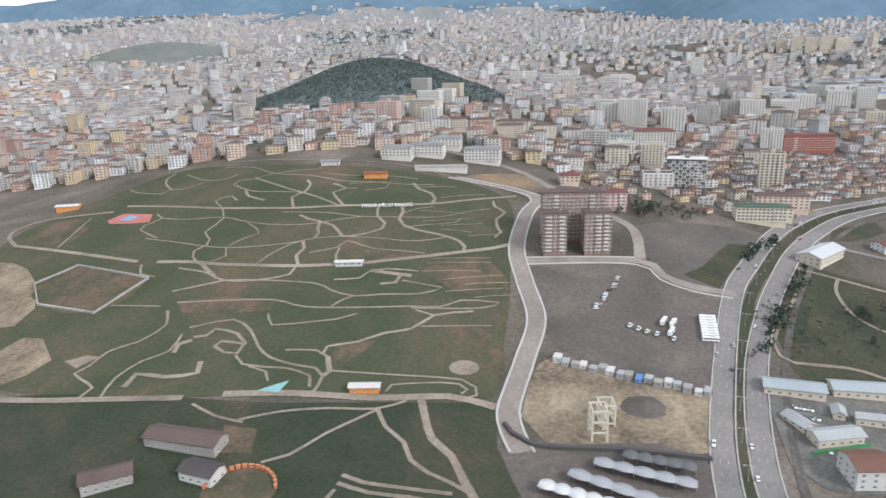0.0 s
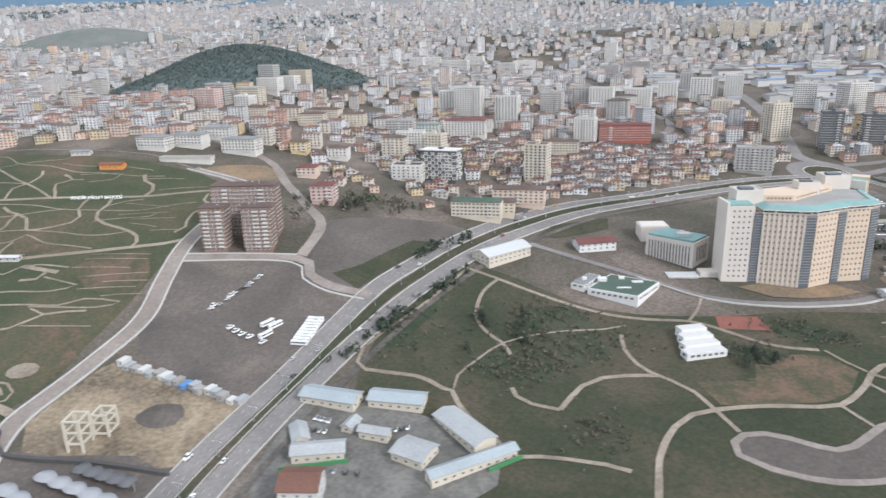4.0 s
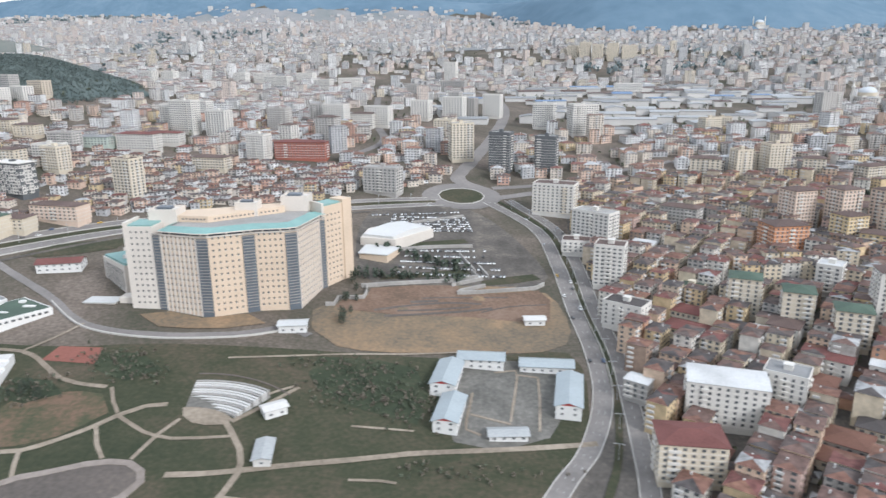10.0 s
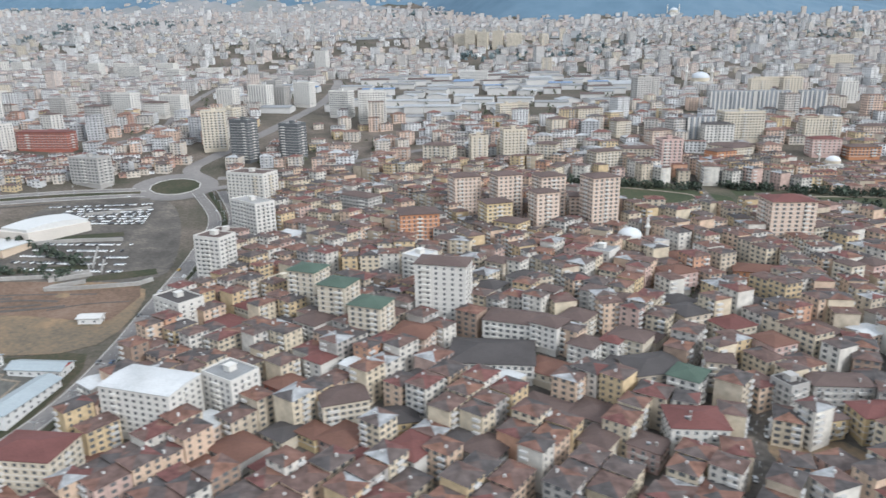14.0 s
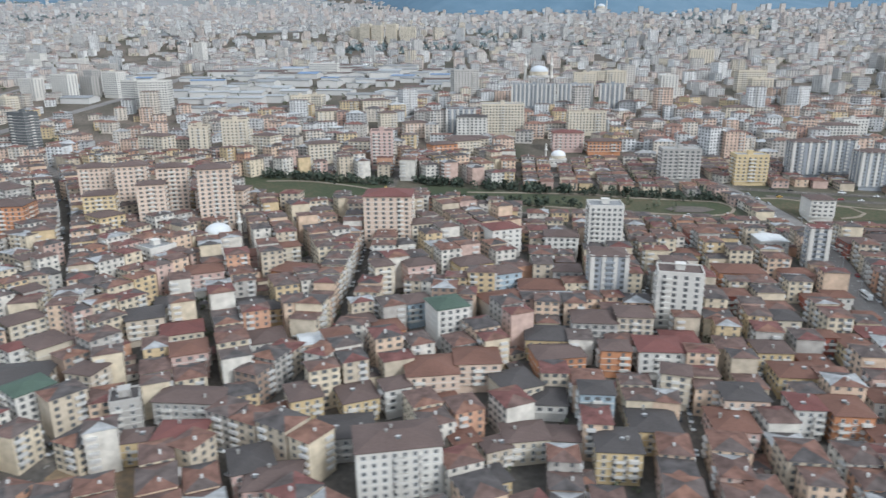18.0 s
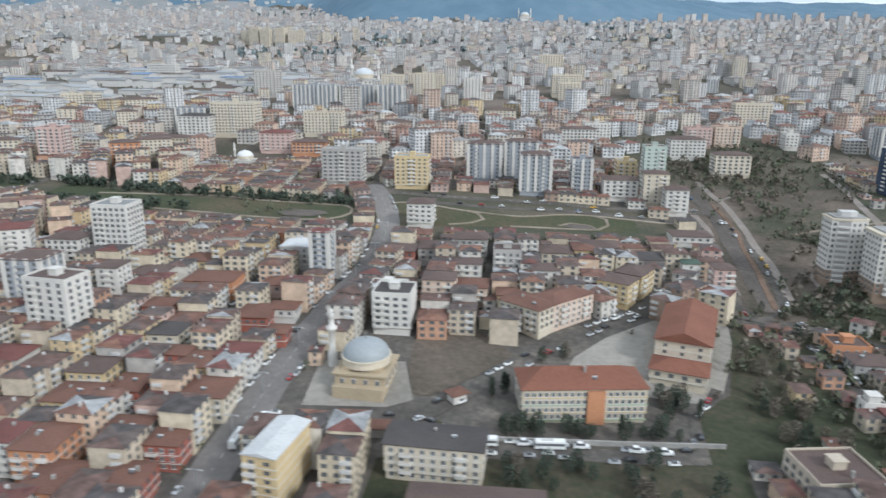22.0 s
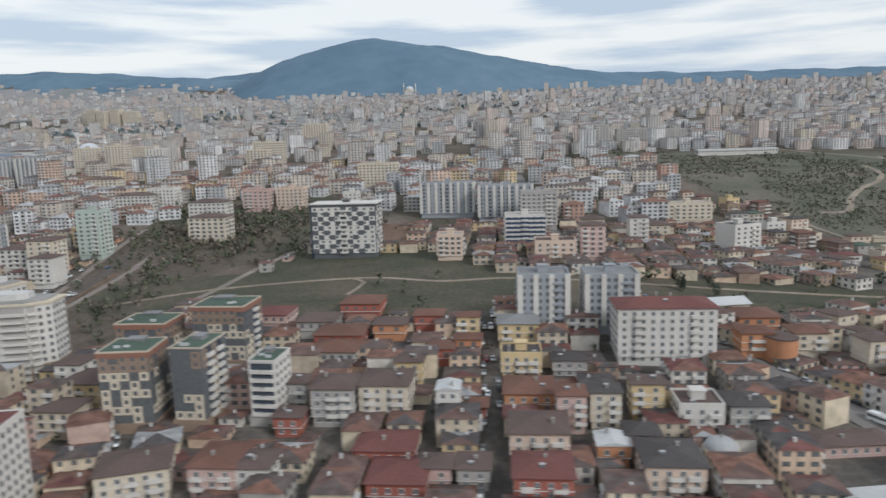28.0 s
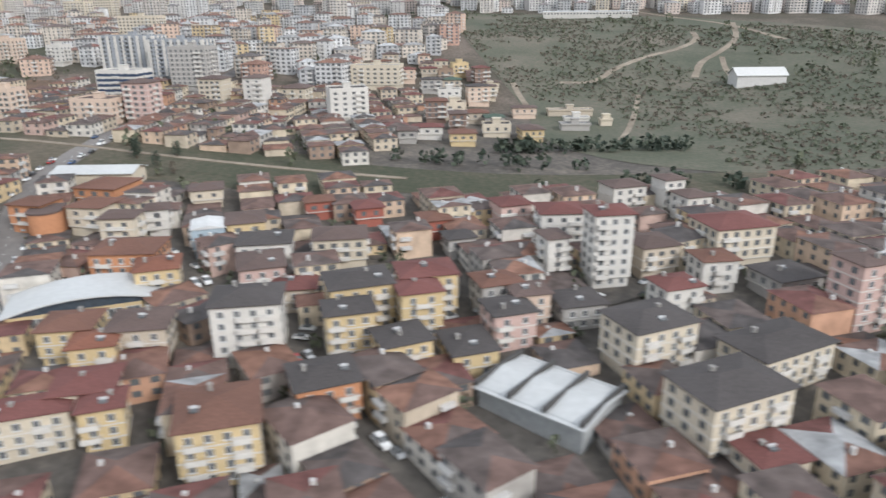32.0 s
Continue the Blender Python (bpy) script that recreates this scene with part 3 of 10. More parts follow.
area("works_yard", [(99, 192), (124, 184), (150, 166), (138, 146), (92, 146), (90, 168)], M_PAVE0, "grey concrete yard between workshops", "yard", 0.15)
area("orange_soil_lot", [(297, 268), (320, 290), (353, 300), (381, 296), (384, 256), (350, 247), (310, 245)], M_SAND, "bare orange soil lot beside the hospital", "yard", 0.14)
area("car_park", [(302, 381), (351, 390), (383, 311), (353, 298), (310, 299)], M_STREET, "terraced asphalt car park behind the hospital", "car park", 0.12)
area("belt_lawn_west", [(529, 395), (549, 402), (603, 388), (615, 366), (555, 356)], M_PARK, "green belt lawn with curving paths", "lawn", 0.14)
area("belt_lawn_mid", [(620, 388), (669, 374), (745, 362), (742, 347), (686, 354), (631, 363)], M_PARK, "green belt lawn beside the boulevard", "lawn", 0.14)
area("belt_lawn_east", [(757, 369), (768, 369), (790, 361), (806, 356), (830, 363), (846, 361), (845, 349), (832, 345), (800, 343), (776, 342), (765, 346)], M_PARK, "green belt lawn with oval path", "lawn", 0.14)
area("valley_meadow", [(880, 360), (927, 367), (1012, 352), (1073, 346), (1140, 340), (1200, 345), (1190, 322), (1102, 325), (1054, 330), (981, 331), (935, 334), (899, 336)], M_SCRUB,
     "rough grass meadow along the valley", "meadow", 0.14)
M_SLOPE = ground_mat("olive_slope_grass", ((0.36, (0.082, 0.092, 0.068)), (0.47, (0.108, 0.112, 0.084)), (0.56, (0.142, 0.132, 0.104)), (0.68, (0.19, 0.165, 0.135))), 0.025)
area("scrub_slope", [(1073, 748), (1110, 660), (1242, 619), (1330, 525), (1330, 330), (1215, 340), (1158, 366), (1141, 445), (1110, 560)], M_SLOPE, "olive scrub slope with bare patches", "scrub", 0.14)
area("school_yard", [(804, 243), (809, 256), (818, 266.5), (833, 279), (852, 283), (848, 268), (838, 245), (833, 240), (821, 242)], M_YARD, "pale concrete school yard", "yard", 0.16)
area("compound_yard", [(350, 240), (380, 240), (374, 206), (349, 202)], M_PAVE0, "grey paved parade yard between barracks", "yard", 0.16)
area("soil_patch", [(561, 203), (579, 203), (588, 192), (563, 190)], M_SAND, "small brown bare plot with parked cars", "yard", 0.16)
area("soil_bank", [(4, 353), (36, 363), (50, 334), (34, 333)], M_SAND, "bare reddish soil bank", "yard", 0.16)
area("bush_land", [(872, 410), (940, 400), (948, 470), (905, 520), (865, 470)], M_SCRUB, "rough land with bare trees and huts", "scrub", 0.12)
area("east_gardens", [(850, 215), (905, 215), (903, 265), (885, 300), (866, 270), (852, 245)], M_GRASS, "overgrown gardens between low houses", "scrub", 0.12, block=False)

M_VALLEY = ground_mat("brown_valley_soil", ((0.38, (0.075, 0.068, 0.052)), (0.50, (0.115, 0.096, 0.078)), (0.60, (0.15, 0.12, 0.098)), (0.70, (0.18, 0.15, 0.125))), 0.04)
area("valley_floor", [(865, 283), (858, 292), (863, 331), (870, 365), (864, 413), (877, 485), (944, 467), (935, 378), (923, 326), (915, 300), (908, 284), (893, 280)], M_VALLEY, "brown valley floor with scrub and tracks", "scrub", 0.09)
area("school_grounds", [(776, 234), (790, 227), (828, 226), (831, 238), (839, 244), (853, 281), (861, 276), (868, 268), (866, 240), (852, 224), (834, 222), (828, 196), (798, 198), (800, 222), (776, 230)], M_GRASS, "rough brown and green ground round the school", "verge", 0.11, block=False)
area("dirt_yard", [(773.8, 263.5), (789, 267), (796, 256), (778, 239.5), (774.8, 240), (773, 250)], M_VALLEY, "dark bare lot beside the mosque", "yard", 0.16)
area("mosque_court", [(753.4, 235.5), (753.8, 252), (772.3, 252), (775, 238), (770, 235.5)], M_YARD, "pale paved court round the mosque", "yard", 0.17)
area("street_garden", [(770, 221), (790, 221.5), (832, 221), (834, 206), (800, 203), (768, 205)], M_GRASS, "rough garden with conifers below the school street", "verge", 0.12)
area("belt_verge", [(748, 379), (781, 390), (811, 380), (849, 374), (864, 354), (862, 338), (837, 338), (803, 331), (766, 333)], M_SCRUB, "rough verge along the green belt", "verge", 0.09)
area("belt_verge", [(529, 402), (560, 410), (620, 395), (745, 372), (745, 338), (686, 346), (620, 355), (552, 348)], M_SCRUB, "rough verge along the green belt", "verge", 0.09)
area("valley_verge", [(935, 324), (940, 392), (996, 388), (1010, 352), (1043, 346), (1104, 346), (1104, 318), (1070, 322), (1008, 314), (958, 318)], M_SCRUB, "brown rough strip along the valley meadow", "scrub", 0.09)
area("earth_lot", [(954, 438), (973, 436), (985, 392), (967, 394)], M_RED0, "bare red-brown building lot", "yard", 0.16)
NO_BUILD.append(np.array(((336, 446), (352, 430), (374, 480), (386, 560), (396, 661), (386, 775), (370, 837), (338, 837), (348, 775), (358, 661), (348, 560), (334, 481)), float))
NO_BUILD.append(np.array(((240, 760), (259, 612), (276, 534), (262, 487), (281, 485), (297, 534), (280, 612), (260, 760)), float))
NO_BUILD.append(np.array(((748, 222), (771, 224), (790, 224), (790, 240), (748, 240)), float))
NO_BUILD.append(np.array(((790, 223), (836, 223), (836, 196), (799, 196), (797, 208), (790, 208)), float))
NO_BUILD.append(np.array(((752, 232), (754, 258), (770, 266), (800, 262), (812, 275), (850, 278), (856, 262), (850, 236), (852, 222), (790, 220), (754, 224)), float))
M_KERB = mat("pale_kerb", (0.42, 0.40, 0.37), 0.85, 0.12)
BOUL_N = [(60, 100), (69, 149), (82, 188), (104, 241), (120, 266), (139, 293), (160, 318), (189, 343), (232, 365), (270, 385), (300, 398), (330, 406)]
BOUL_S = [(71, 100), (79, 149), (95, 196), (113, 232), (128, 256), (145, 281), (166, 306), (195, 333), (236, 355), (275, 375), (305, 388), (333, 398)]
road("boulevard", BOUL_N, 6.2, M_ROAD, "worn grey boulevard carriageway")
road("boulevard", BOUL_S, 6.2, M_ROAD, "worn grey boulevard carriageway")
BOUL_LAMPS = [(738, 170), (742, 211), (745, 239), (751, 277), (758, 312), (758, 345)]
MEDIAN = [((a + c) / 2, (b + d) / 2) for (a, b), (c, d) in zip(BOUL_N, BOUL_S)]
ribbon("median", MEDIAN, 3.6, M_GRASS, 0.3, "dark grass median between boulevard carriageways", "verge")
for line, o in ((BOUL_N, 3.5), (BOUL_N, -3.4), (BOUL_S, 3.5), (BOUL_S, -3.4)):
    ribbon("kerb", [(x + o * 0.9, y - o * 0.42) for x, y in line], 0.35, M_KERB, 0.34, "pale stone kerb along the boulevard", "kerb")
ribbon("service_lane", [(x + 7.2, y - 4.4) for x, y in BOUL_S], 2.2, M_STREET, 0.22, "narrow service lane beside the boulevard", "road")
PARK_ROAD = [(19, 160.5), (17, 169), (16.5, 178), (19, 188), (24, 205), (30, 227), (28, 251), (27, 276), (34, 307), (41, 325), (28, 339), (1, 353)]
M_PROM = ground_mat("pinkish_paving", ((0.38, (0.20, 0.172, 0.15)), (0.52, (0.25, 0.215, 0.19)), (0.64, (0.31, 0.27, 0.24))), 0.06)
road("park_road", PARK_ROAD, 6.0, M_PROM, "pale asphalt road along the park")
for s in (-3.3, 3.3):
    ribbon("kerb", [(x + s, y) for x, y in PARK_ROAD], 0.7, M_KERB, 0.35, "pale stone kerb and footway", "kerb")
road("side_road", [(30, 265), (75, 264), (82, 254), (91, 247), (106, 243)], 4.0, M_PROM, "side road with pale kerbs")
road("side_road", [(76, 266), (79, 290), (70, 307), (53, 336), (33, 373), (-10, 406)], 4.5, M_PROM, "winding side road climbing past houses")
ribbon("kerb", [(30, 267.6), (74, 266.6)], 0.7, M_KERB, 0.35, "pale stone kerb and footway", "kerb")
ribbon("kerb", [(30, 262.4), (73, 261.4), (80, 251), (90, 244), (104, 240)], 0.7, M_KERB, 0.35, "pale stone kerb and footway", "kerb")
AVE_W = [(360, 404), (382, 366), (388, 325), (390, 282), (392, 252), (391, 226), (384, 202), (373, 182), (350, 130)]
AVE_E = [(371, 408), (391, 366), (396, 325), (397, 282), (399, 250), (398, 222), (396, 193), (393, 170), (390, 120)]
road("avenue", AVE_W, 5.5, M_ROAD, "wide grey avenue carriageway")
road("avenue", AVE_E, 4.6, M_ROAD, "wide grey avenue carriageway")
AVE_M = [((a + c) / 2, (b + d) / 2) for (a, b), (c, d) in zip(AVE_W, AVE_E)]
ribbon("median", AVE_M, 2.0, M_GRASS, 0.3, "dark planted median of the avenue", "verge")
for line, o in ((AVE_W, -2.9), (AVE_W, 2.8), (AVE_E, -2.4), (AVE_E, 2.5)):
    ribbon("kerb", [(x + o, y) for x, y in line], 0.3, M_KERB, 0.34, "pale stone kerb along the avenue", "kerb")
road("roundabout", [(345 + 17 * math.cos(a), 413 + 17 * math.sin(a)) for a in np.linspace(0, 2 * math.pi, 13)[:-1]], 9, M_ROAD, "grey asphalt roundabout", closed=True)
area("roundabout_island", [(345 + 12.5 * math.cos(a), 413 + 12.5 * math.sin(a)) for a in np.linspace(0, 2 * math.pi, 13)[:-1]], M_GRASS, "round dark grass island with pale kerb", "lawn", 0.3)
ribbon("kerb", [(345 + 12.5 * math.cos(a), 413 + 12.5 * math.sin(a)) for a in np.linspace(0, 2 * math.pi, 13)[:-1]], 0.6, M_KERB, 0.42, "pale kerb ring round the island", "kerb", True)
road("north_road", [(354, 427), (342, 444), (350, 481), (365, 554), (376, 661), (365, 775), (353, 837)], 9, M_ROAD, "wide road running up through the city")
road("north_road", [(250, 760), (269, 612), (286, 534), (271, 487)], 6, M_ROAD, "wide road running up through the city")
road("cross_road", [(362, 428), (401, 438), (438, 458), (474, 477)], 5, M_ROAD, "road curving from the roundabout")
road("cross_road", [(365, 412), (399, 426), (425, 428), (450, 410), (498, 414), (560, 418), (608, 414)], 6, M_ROAD, "road along the green belt")
STREETS = []


def street(w, *pts):
    STREETS.append((list(pts), w))
    road("street", pts, w, M_STREET if w < 6 else M_ROAD, "grey street between town houses")


street(3.6, (431, 424), (474, 361), (505, 308), (526, 268), (532, 249))
street(4.2, (608, 412), (605, 355), (608, 307), (608, 269), (605, 239), (597, 217))
street(4.5, (555, 185), (563, 210), (573, 211), (597, 203), (625, 186))
street(3.6, (487, 264), (510, 249), (530, 226), (544, 215), (562, 208))
street(8, (738, 170), (742, 211), (745, 239), (751, 277), (758, 312), (758, 345), (753, 373), (746, 395))
street(2.6, (721, 180), (723, 215), (725, 241), (727, 276), (731, 340))
street(2.6, (704, 180), (706, 210), (706, 235), (711, 279), (713, 338))
street(2.4, (680, 180), (684, 209), (688, 240), (692, 290), (695, 340))
street(3.6, (551, 353), (600, 350), (640, 349), (685, 347), (716, 344), (748, 340))
street(3.4, (763, 372), (798, 365), (833, 365), (861, 361))
street(4.5, (753, 384), (790, 376), (833, 373), (875, 371))
street(3.4, (747, 231), (765, 231), (776, 232.5), (786, 241.5), (797.8, 253), (813.5, 268.6), (827.6, 280), (842, 293))
street(4, (820, 300), (835, 298), (848, 291), (857, 285), (869, 279), (890, 262), (905, 262))
street(2.8, (874, 396), (878, 347), (876, 315), (869, 288), (860, 284))
street(2.8, (865, 389), (868, 348), (863, 315), (858, 291))
street(3.6, (776, 231), (787, 225), (800, 224), (814, 223), (827, 223.5))
street(2.2, (827, 222), (829.5, 237), (834, 241), (837, 246))
street(2.6, (867, 269), (867, 245), (868, 231), (876, 205))
street(4, (906, 260), (905, 244), (905, 231), (910, 205))
street(3.2, (924, 300), (936, 278), (946, 253), (950, 215))
street(2.8, (1005, 318), (1005, 278), (1004, 252), (1002, 215))
street(6, (1088, 215), (1080, 241), (1073, 258), (1065, 277), (1050, 304), (1043, 327), (1038, 370), (1030, 450), (1028, 560))
street(3, (1085, 290), (1093, 284), (1102, 275), (1112, 268), (1119, 262), (1127, 252), (1140, 238))
street(3.2, (1139, 274), (1152, 278), (1163, 284), (1180, 295))
street(2.4, (1115, 268), (1128, 268), (1139, 274))
street(2.4, (960, 300), (985, 300), (1005, 302))
street(2.4, (620, 270), (650, 268), (690, 270))
street(2.4, (450, 300), (490, 300), (520, 285))
for pts, w in (([(1227, 564), (1224, 541), (1212, 521), (1197, 508), (1182, 490), (1171, 471), (1158, 469)], 3.0), ([(1255, 598), (1243, 544), (1229, 513), (1217, 494), (1210, 472)], 2.8),
               ([(1227, 502), (1224, 483), (1223, 463)], 2.2), ([(1209, 660), (1227, 627), (1250, 590), (1263, 536)], 3.4)):
    road("dirt_track", pts, w, M_PATH, "pale winding dirt track over scrub")
for pts, w in (([(895, 345), (926, 350), (969, 351), (993, 343), (1014, 344), (1060, 338), (1120, 333)], 1.4), ([(965, 352), (971, 346), (968, 335)], 1.2),
               ([(549, 395), (570, 394), (600, 380), (590, 368), (560, 366), (540, 376)], 1.3), ([(640, 377), (665, 376), (689, 374.5), (704, 370), (726, 366), (741, 363), (743.6, 354), (737, 347), (724, 346.6), (708, 349), (690, 353), (645, 362)], 1.3),
               ([(756.5, 368), (766, 369), (779.5, 362), (789, 357), (791, 350), (787, 346), (779, 343.4)], 1.3), ([(785, 360), (793.5, 357), (805.5, 355.3), (818, 360), (829, 362), (844, 361), (860, 359)], 1.2),
               ([(831, 362), (835.4, 359), (835, 352.4), (830.6, 347), (817, 344.7), (800, 343.6)], 1.2), ([(817, 347.5), (821.6, 351.4), (828.4, 350.5), (830, 347.3)], 0.8)):
    ribbon("footpath", pts, w, M_PATH, 0.3, "pale footpath through the green belt", "path")

for pts in ([(722, 358), (733, 356.5), (736, 353), (730, 349.4), (719.5, 350.2), (717, 354)], [(818, 347), (822, 350.6), (828, 350), (829.6, 347.4), (824, 345.6)]):
    patch("ball_court", pts, M_LOT, 0.3, "grey-green ball court in the belt lawn", "court", 4.0)


def park_path(w, *pts):
    ribbon("park_path", pts, 0.82 * w, M_PATH, 0.26, "pale sandy path through the park lawn", "path")


park_path(2.2, (-204, 302), (-215, 315), (-215, 325), (-206, 332), (-190, 333), (-171, 332))
park_path(2.6, (-204, 302), (-186, 295), (-158, 284), (-134, 275))
park_path(1, (-180, 295), (-180, 309), (-180, 327))
park_path(1.1, (-131, 272), (-128, 264), (-121, 261))
park_path(1.2, (-106, 236), (-103, 227), (-105, 222), (-109, 217), (-117, 212), (-120, 204), (-123, 200), (-113, 192), (-115, 186))
park_path(0.9, (-130, 241), (-110, 239))
park_path(1.1, (-108, 187), (-108, 197), (-103, 206), (-96, 211), (-95, 221))
park_path(2.2, (-94, 210), (-94, 215), (-90, 217))
park_path(2.4, (-103, 192), (-102, 199), (-92, 197), (-82, 199), (-83, 205))
park_path(1.2, (-78, 183), (-69, 177), (-60, 174))
park_path(3.2, (-140, 187), (-125, 186), (-107, 186), (-82, 186))
park_path(1, (-192.5, 413.5), (-175, 409.4), (-132.3, 394.4), (-100.9, 386.7), (-74.9, 380.4), (-48.7, 375.4), (-26.5, 370.3), (-4.8, 356.9), (12.2, 346), (30.3, 335.5))
park_path(2.4, (-166.5, 337.8), (-134.7, 328.6), (-113.6, 322.7), (-91.7, 319.3), (-74.6, 317.7), (-54.4, 318.5), (-34.8, 318.8), (-11.2, 319.3), (10.1, 323.9), (23.8, 326.5), (31.2, 328.1))
park_path(2.8, (-125.1, 273.6), (-110, 271.9), (-97, 268.9), (-79.8, 266.7), (-63.3, 265.3), (-50.1, 265.7), (-39.4, 266), (-28.1, 268.1), (-12, 270.8), (4.3, 273.7), (18.4, 276.2), (24.8, 278.7))
park_path(0.9, (-129.8, 382.4), (-111.5, 376.2), (-95.3, 361.9), (-75.5, 355.9), (-56.8, 346.8), (-42.8, 345.4), (-22.5, 342), (-9.3, 342.4))
park_path(0.8, (-105.5, 357.8), (-95.3, 361.9), (-85, 364.1), (-72.6, 365.1), (-68.8, 372.3))
park_path(0.8, (-70.5, 359.2), (-56.3, 354.4), (-34.5, 353.2), (-18.3, 349.3))
park_path(1.5, (-105.5, 357.8), (-94.2, 348.5), (-83.9, 340.3), (-72.7, 332.9), (-64.7, 327.3), (-56.5, 320.5), (-53.6, 318.3))
park_path(1, (-105.7, 356.5), (-113.5, 356.2), (-114.8, 350.7), (-100.9, 339.5), (-86.2, 336.8), (-74.7, 334.2))
park_path(1.7, (-75.4, 349.6), (-73, 344.4), (-73.9, 335.8), (-79.4, 329.6), (-77.8, 323.2), (-76.3, 318.6))
park_path(1.8, (-105.7, 341.5), (-102.1, 334), (-92.6, 327.9))
park_path(1.8, (-61.1, 343.9), (-53.8, 337.8), (-59.5, 333.1), (-54.7, 323.6), (-52.5, 319.2))
park_path(0.9, (-53.8, 337.8), (-47.9, 337.8))
park_path(0.8, (-44, 334.8), (-33.3, 338.1), (-31.6, 345.3), (-36.6, 344.8), (-52.7, 343.3))
park_path(2.2, (-20, 343.9), (-16.8, 336.5), (-10.6, 331.6), (-8.4, 325), (-9.9, 319.6))
park_path(0.7, (-17.9, 338.4), (-8.7, 339.8), (1.6, 339.5))
park_path(0.7, (-5.8, 326.3), (5, 328.9), (16.2, 330))
park_path(1, (-176.5, 364.4), (-169.3, 357.1), (-153.3, 349.7), (-149.8, 354.6), (-142.3, 352.9), (-133, 359.6))
park_path(1.3, (-149.8, 354.6), (-157.4, 366.2), (-160.5, 377.1), (-158.4, 383.9))
park_path(0.8, (-149.5, 377.5), (-132.5, 361.7), (-121.2, 361.9), (-116.6, 365.8))
park_path(1, (-108.7, 313.3), (-112.3, 322.9), (-118.5, 332), (-111.3, 335.8), (-106.9, 329.9))
park_path(1.1, (-144.7, 322.6), (-139.8, 317.1), (-145.9, 310.5), (-146.1, 306.3), (-133.9, 295.9))
park_path(0.9, (-139.8, 317.1), (-127.4, 313.3), (-108.2, 312.3), (-98.8, 307.6), (-83.9, 302.3), (-65.7, 301.2), (-51, 305.3), (-40.9, 307.3))
park_path(0.8, (-80.7, 313.9), (-58.9, 311.7), (-42.2, 307.3), (-24.3, 306.1), (-6.6, 305.4), (2.1, 308.3), (11, 311.6), (17.5, 312.9))
park_path(1.8, (-71.5, 310.3), (-66.2, 305.8), (-60.5, 303.2), (-54.4, 299.5), (-51, 294), (-48.7, 289.6))
park_path(1.8, (-60.5, 303.2), (-60.7, 297.1), (-59.5, 292.2), (-60.6, 288.6))
park_path(0.9, (-139.8, 296.6), (-122.2, 290.2), (-107.1, 284.7), (-92.7, 282.3), (-70.5, 284.5), (-60.4, 288.1), (-48.5, 289.1))
park_path(1.3, (-108, 311.8), (-109.9, 304.8), (-112.7, 298.4), (-108.1, 291.3), (-107.9, 286.1), (-111.7, 281.4), (-110.6, 276.2), (-107.5, 271.9))
park_path(1, (-94.6, 304.6), (-88.9, 298.7), (-86.8, 294.3), (-92.7, 289.9), (-98.1, 282.6), (-96.1, 275.4), (-101.8, 270.7))
park_path(1.6, (-48.5, 289.1), (-44.1, 289.3), (-38.3, 291.3), (-31.7, 295.1), (-30.6, 300.3), (-34.8, 307.3), (-35.3, 313.5), (-34.9, 318.2))
park_path(0.9, (-48.5, 289.1), (-37, 287.6), (-28.9, 286.2), (-19.4, 284), (-9.4, 284.5), (-2.3, 286.7))
park_path(1.9, (-24.2, 318.1), (-23.1, 311.6), (-24.4, 304.3), (-22.2, 298.7), (-15.6, 293.5), (-3.9, 288), (3, 282.6), (5.2, 278), (4.8, 274.4))
park_path(0.8, (-22.7, 310), (-16.9, 314.2), (-9.2, 316.4))
park_path(1.1, (-60.4, 275.8), (-49.4, 279.6), (-45.7, 285), (-33.9, 278.3), (-22, 275.9), (-11.4, 273.3))
park_path(1.3, (-48.1, 279.6), (-48.8, 273.2), (-47.6, 267))
park_path(1.8, (-65.2, 285.6), (-63.4, 279.7), (-65.6, 273.5), (-63.3, 266))
park_path(0.9, (-81.2, 267.1), (-77.5, 274.7), (-70.1, 283.5), (-65.9, 285.8))
park_path(0.7, (-22.2, 296.4), (-11.6, 298.2), (1.2, 299.7), (3.3, 302.5))
park_path(1.6, (19.5, 322), (19.8, 315.5), (24.2, 308.7), (19.9, 301.8), (19.8, 294.6), (21.2, 289.3), (18.2, 284.7))
park_path(1.4, (-113.5, 267.2), (-100.8, 262.7), (-90.9, 255.8), (-77.5, 255.1), (-65.2, 259), (-64, 264.3))
park_path(1.5, (-90.9, 255.8), (-98.6, 252.7), (-109.3, 249))
park_path(2.2, (-105.8, 271.1), (-99.6, 263.6), (-95.7, 259))
park_path(1.1, (-90.9, 255.8), (-78.9, 255.5), (-53.7, 251.7), (-47.1, 247.1), (-37.5, 242.6), (-26.7, 243.5), (-12.3, 243.5), (-3.9, 247.4), (-10.7, 249.7), (-19.6, 252.9))
park_path(1.2, (-46.7, 254.3), (-36.5, 255.1), (-32.7, 260.6), (-26, 261.7), (-13.5, 259.5))
park_path(2.8, (-32.7, 260.6), (-22.4, 257.8), (-16, 256.1))
park_path(2, (-28, 250.5), (-22, 251.3), (-20.6, 256))
park_path(1, (-37.5, 242.6), (-41.8, 239.6), (-44.7, 236))
park_path(1.1, (-104.3, 241.1), (-85.2, 241.5), (-66.9, 240.9), (-54.6, 236.1), (-34.5, 235.1), (-15.2, 235.4), (-4.3, 234.9), (3.3, 238.8), (9.8, 238.5), (17.2, 236.9), (9.9, 233.6), (-14.8, 234.3))
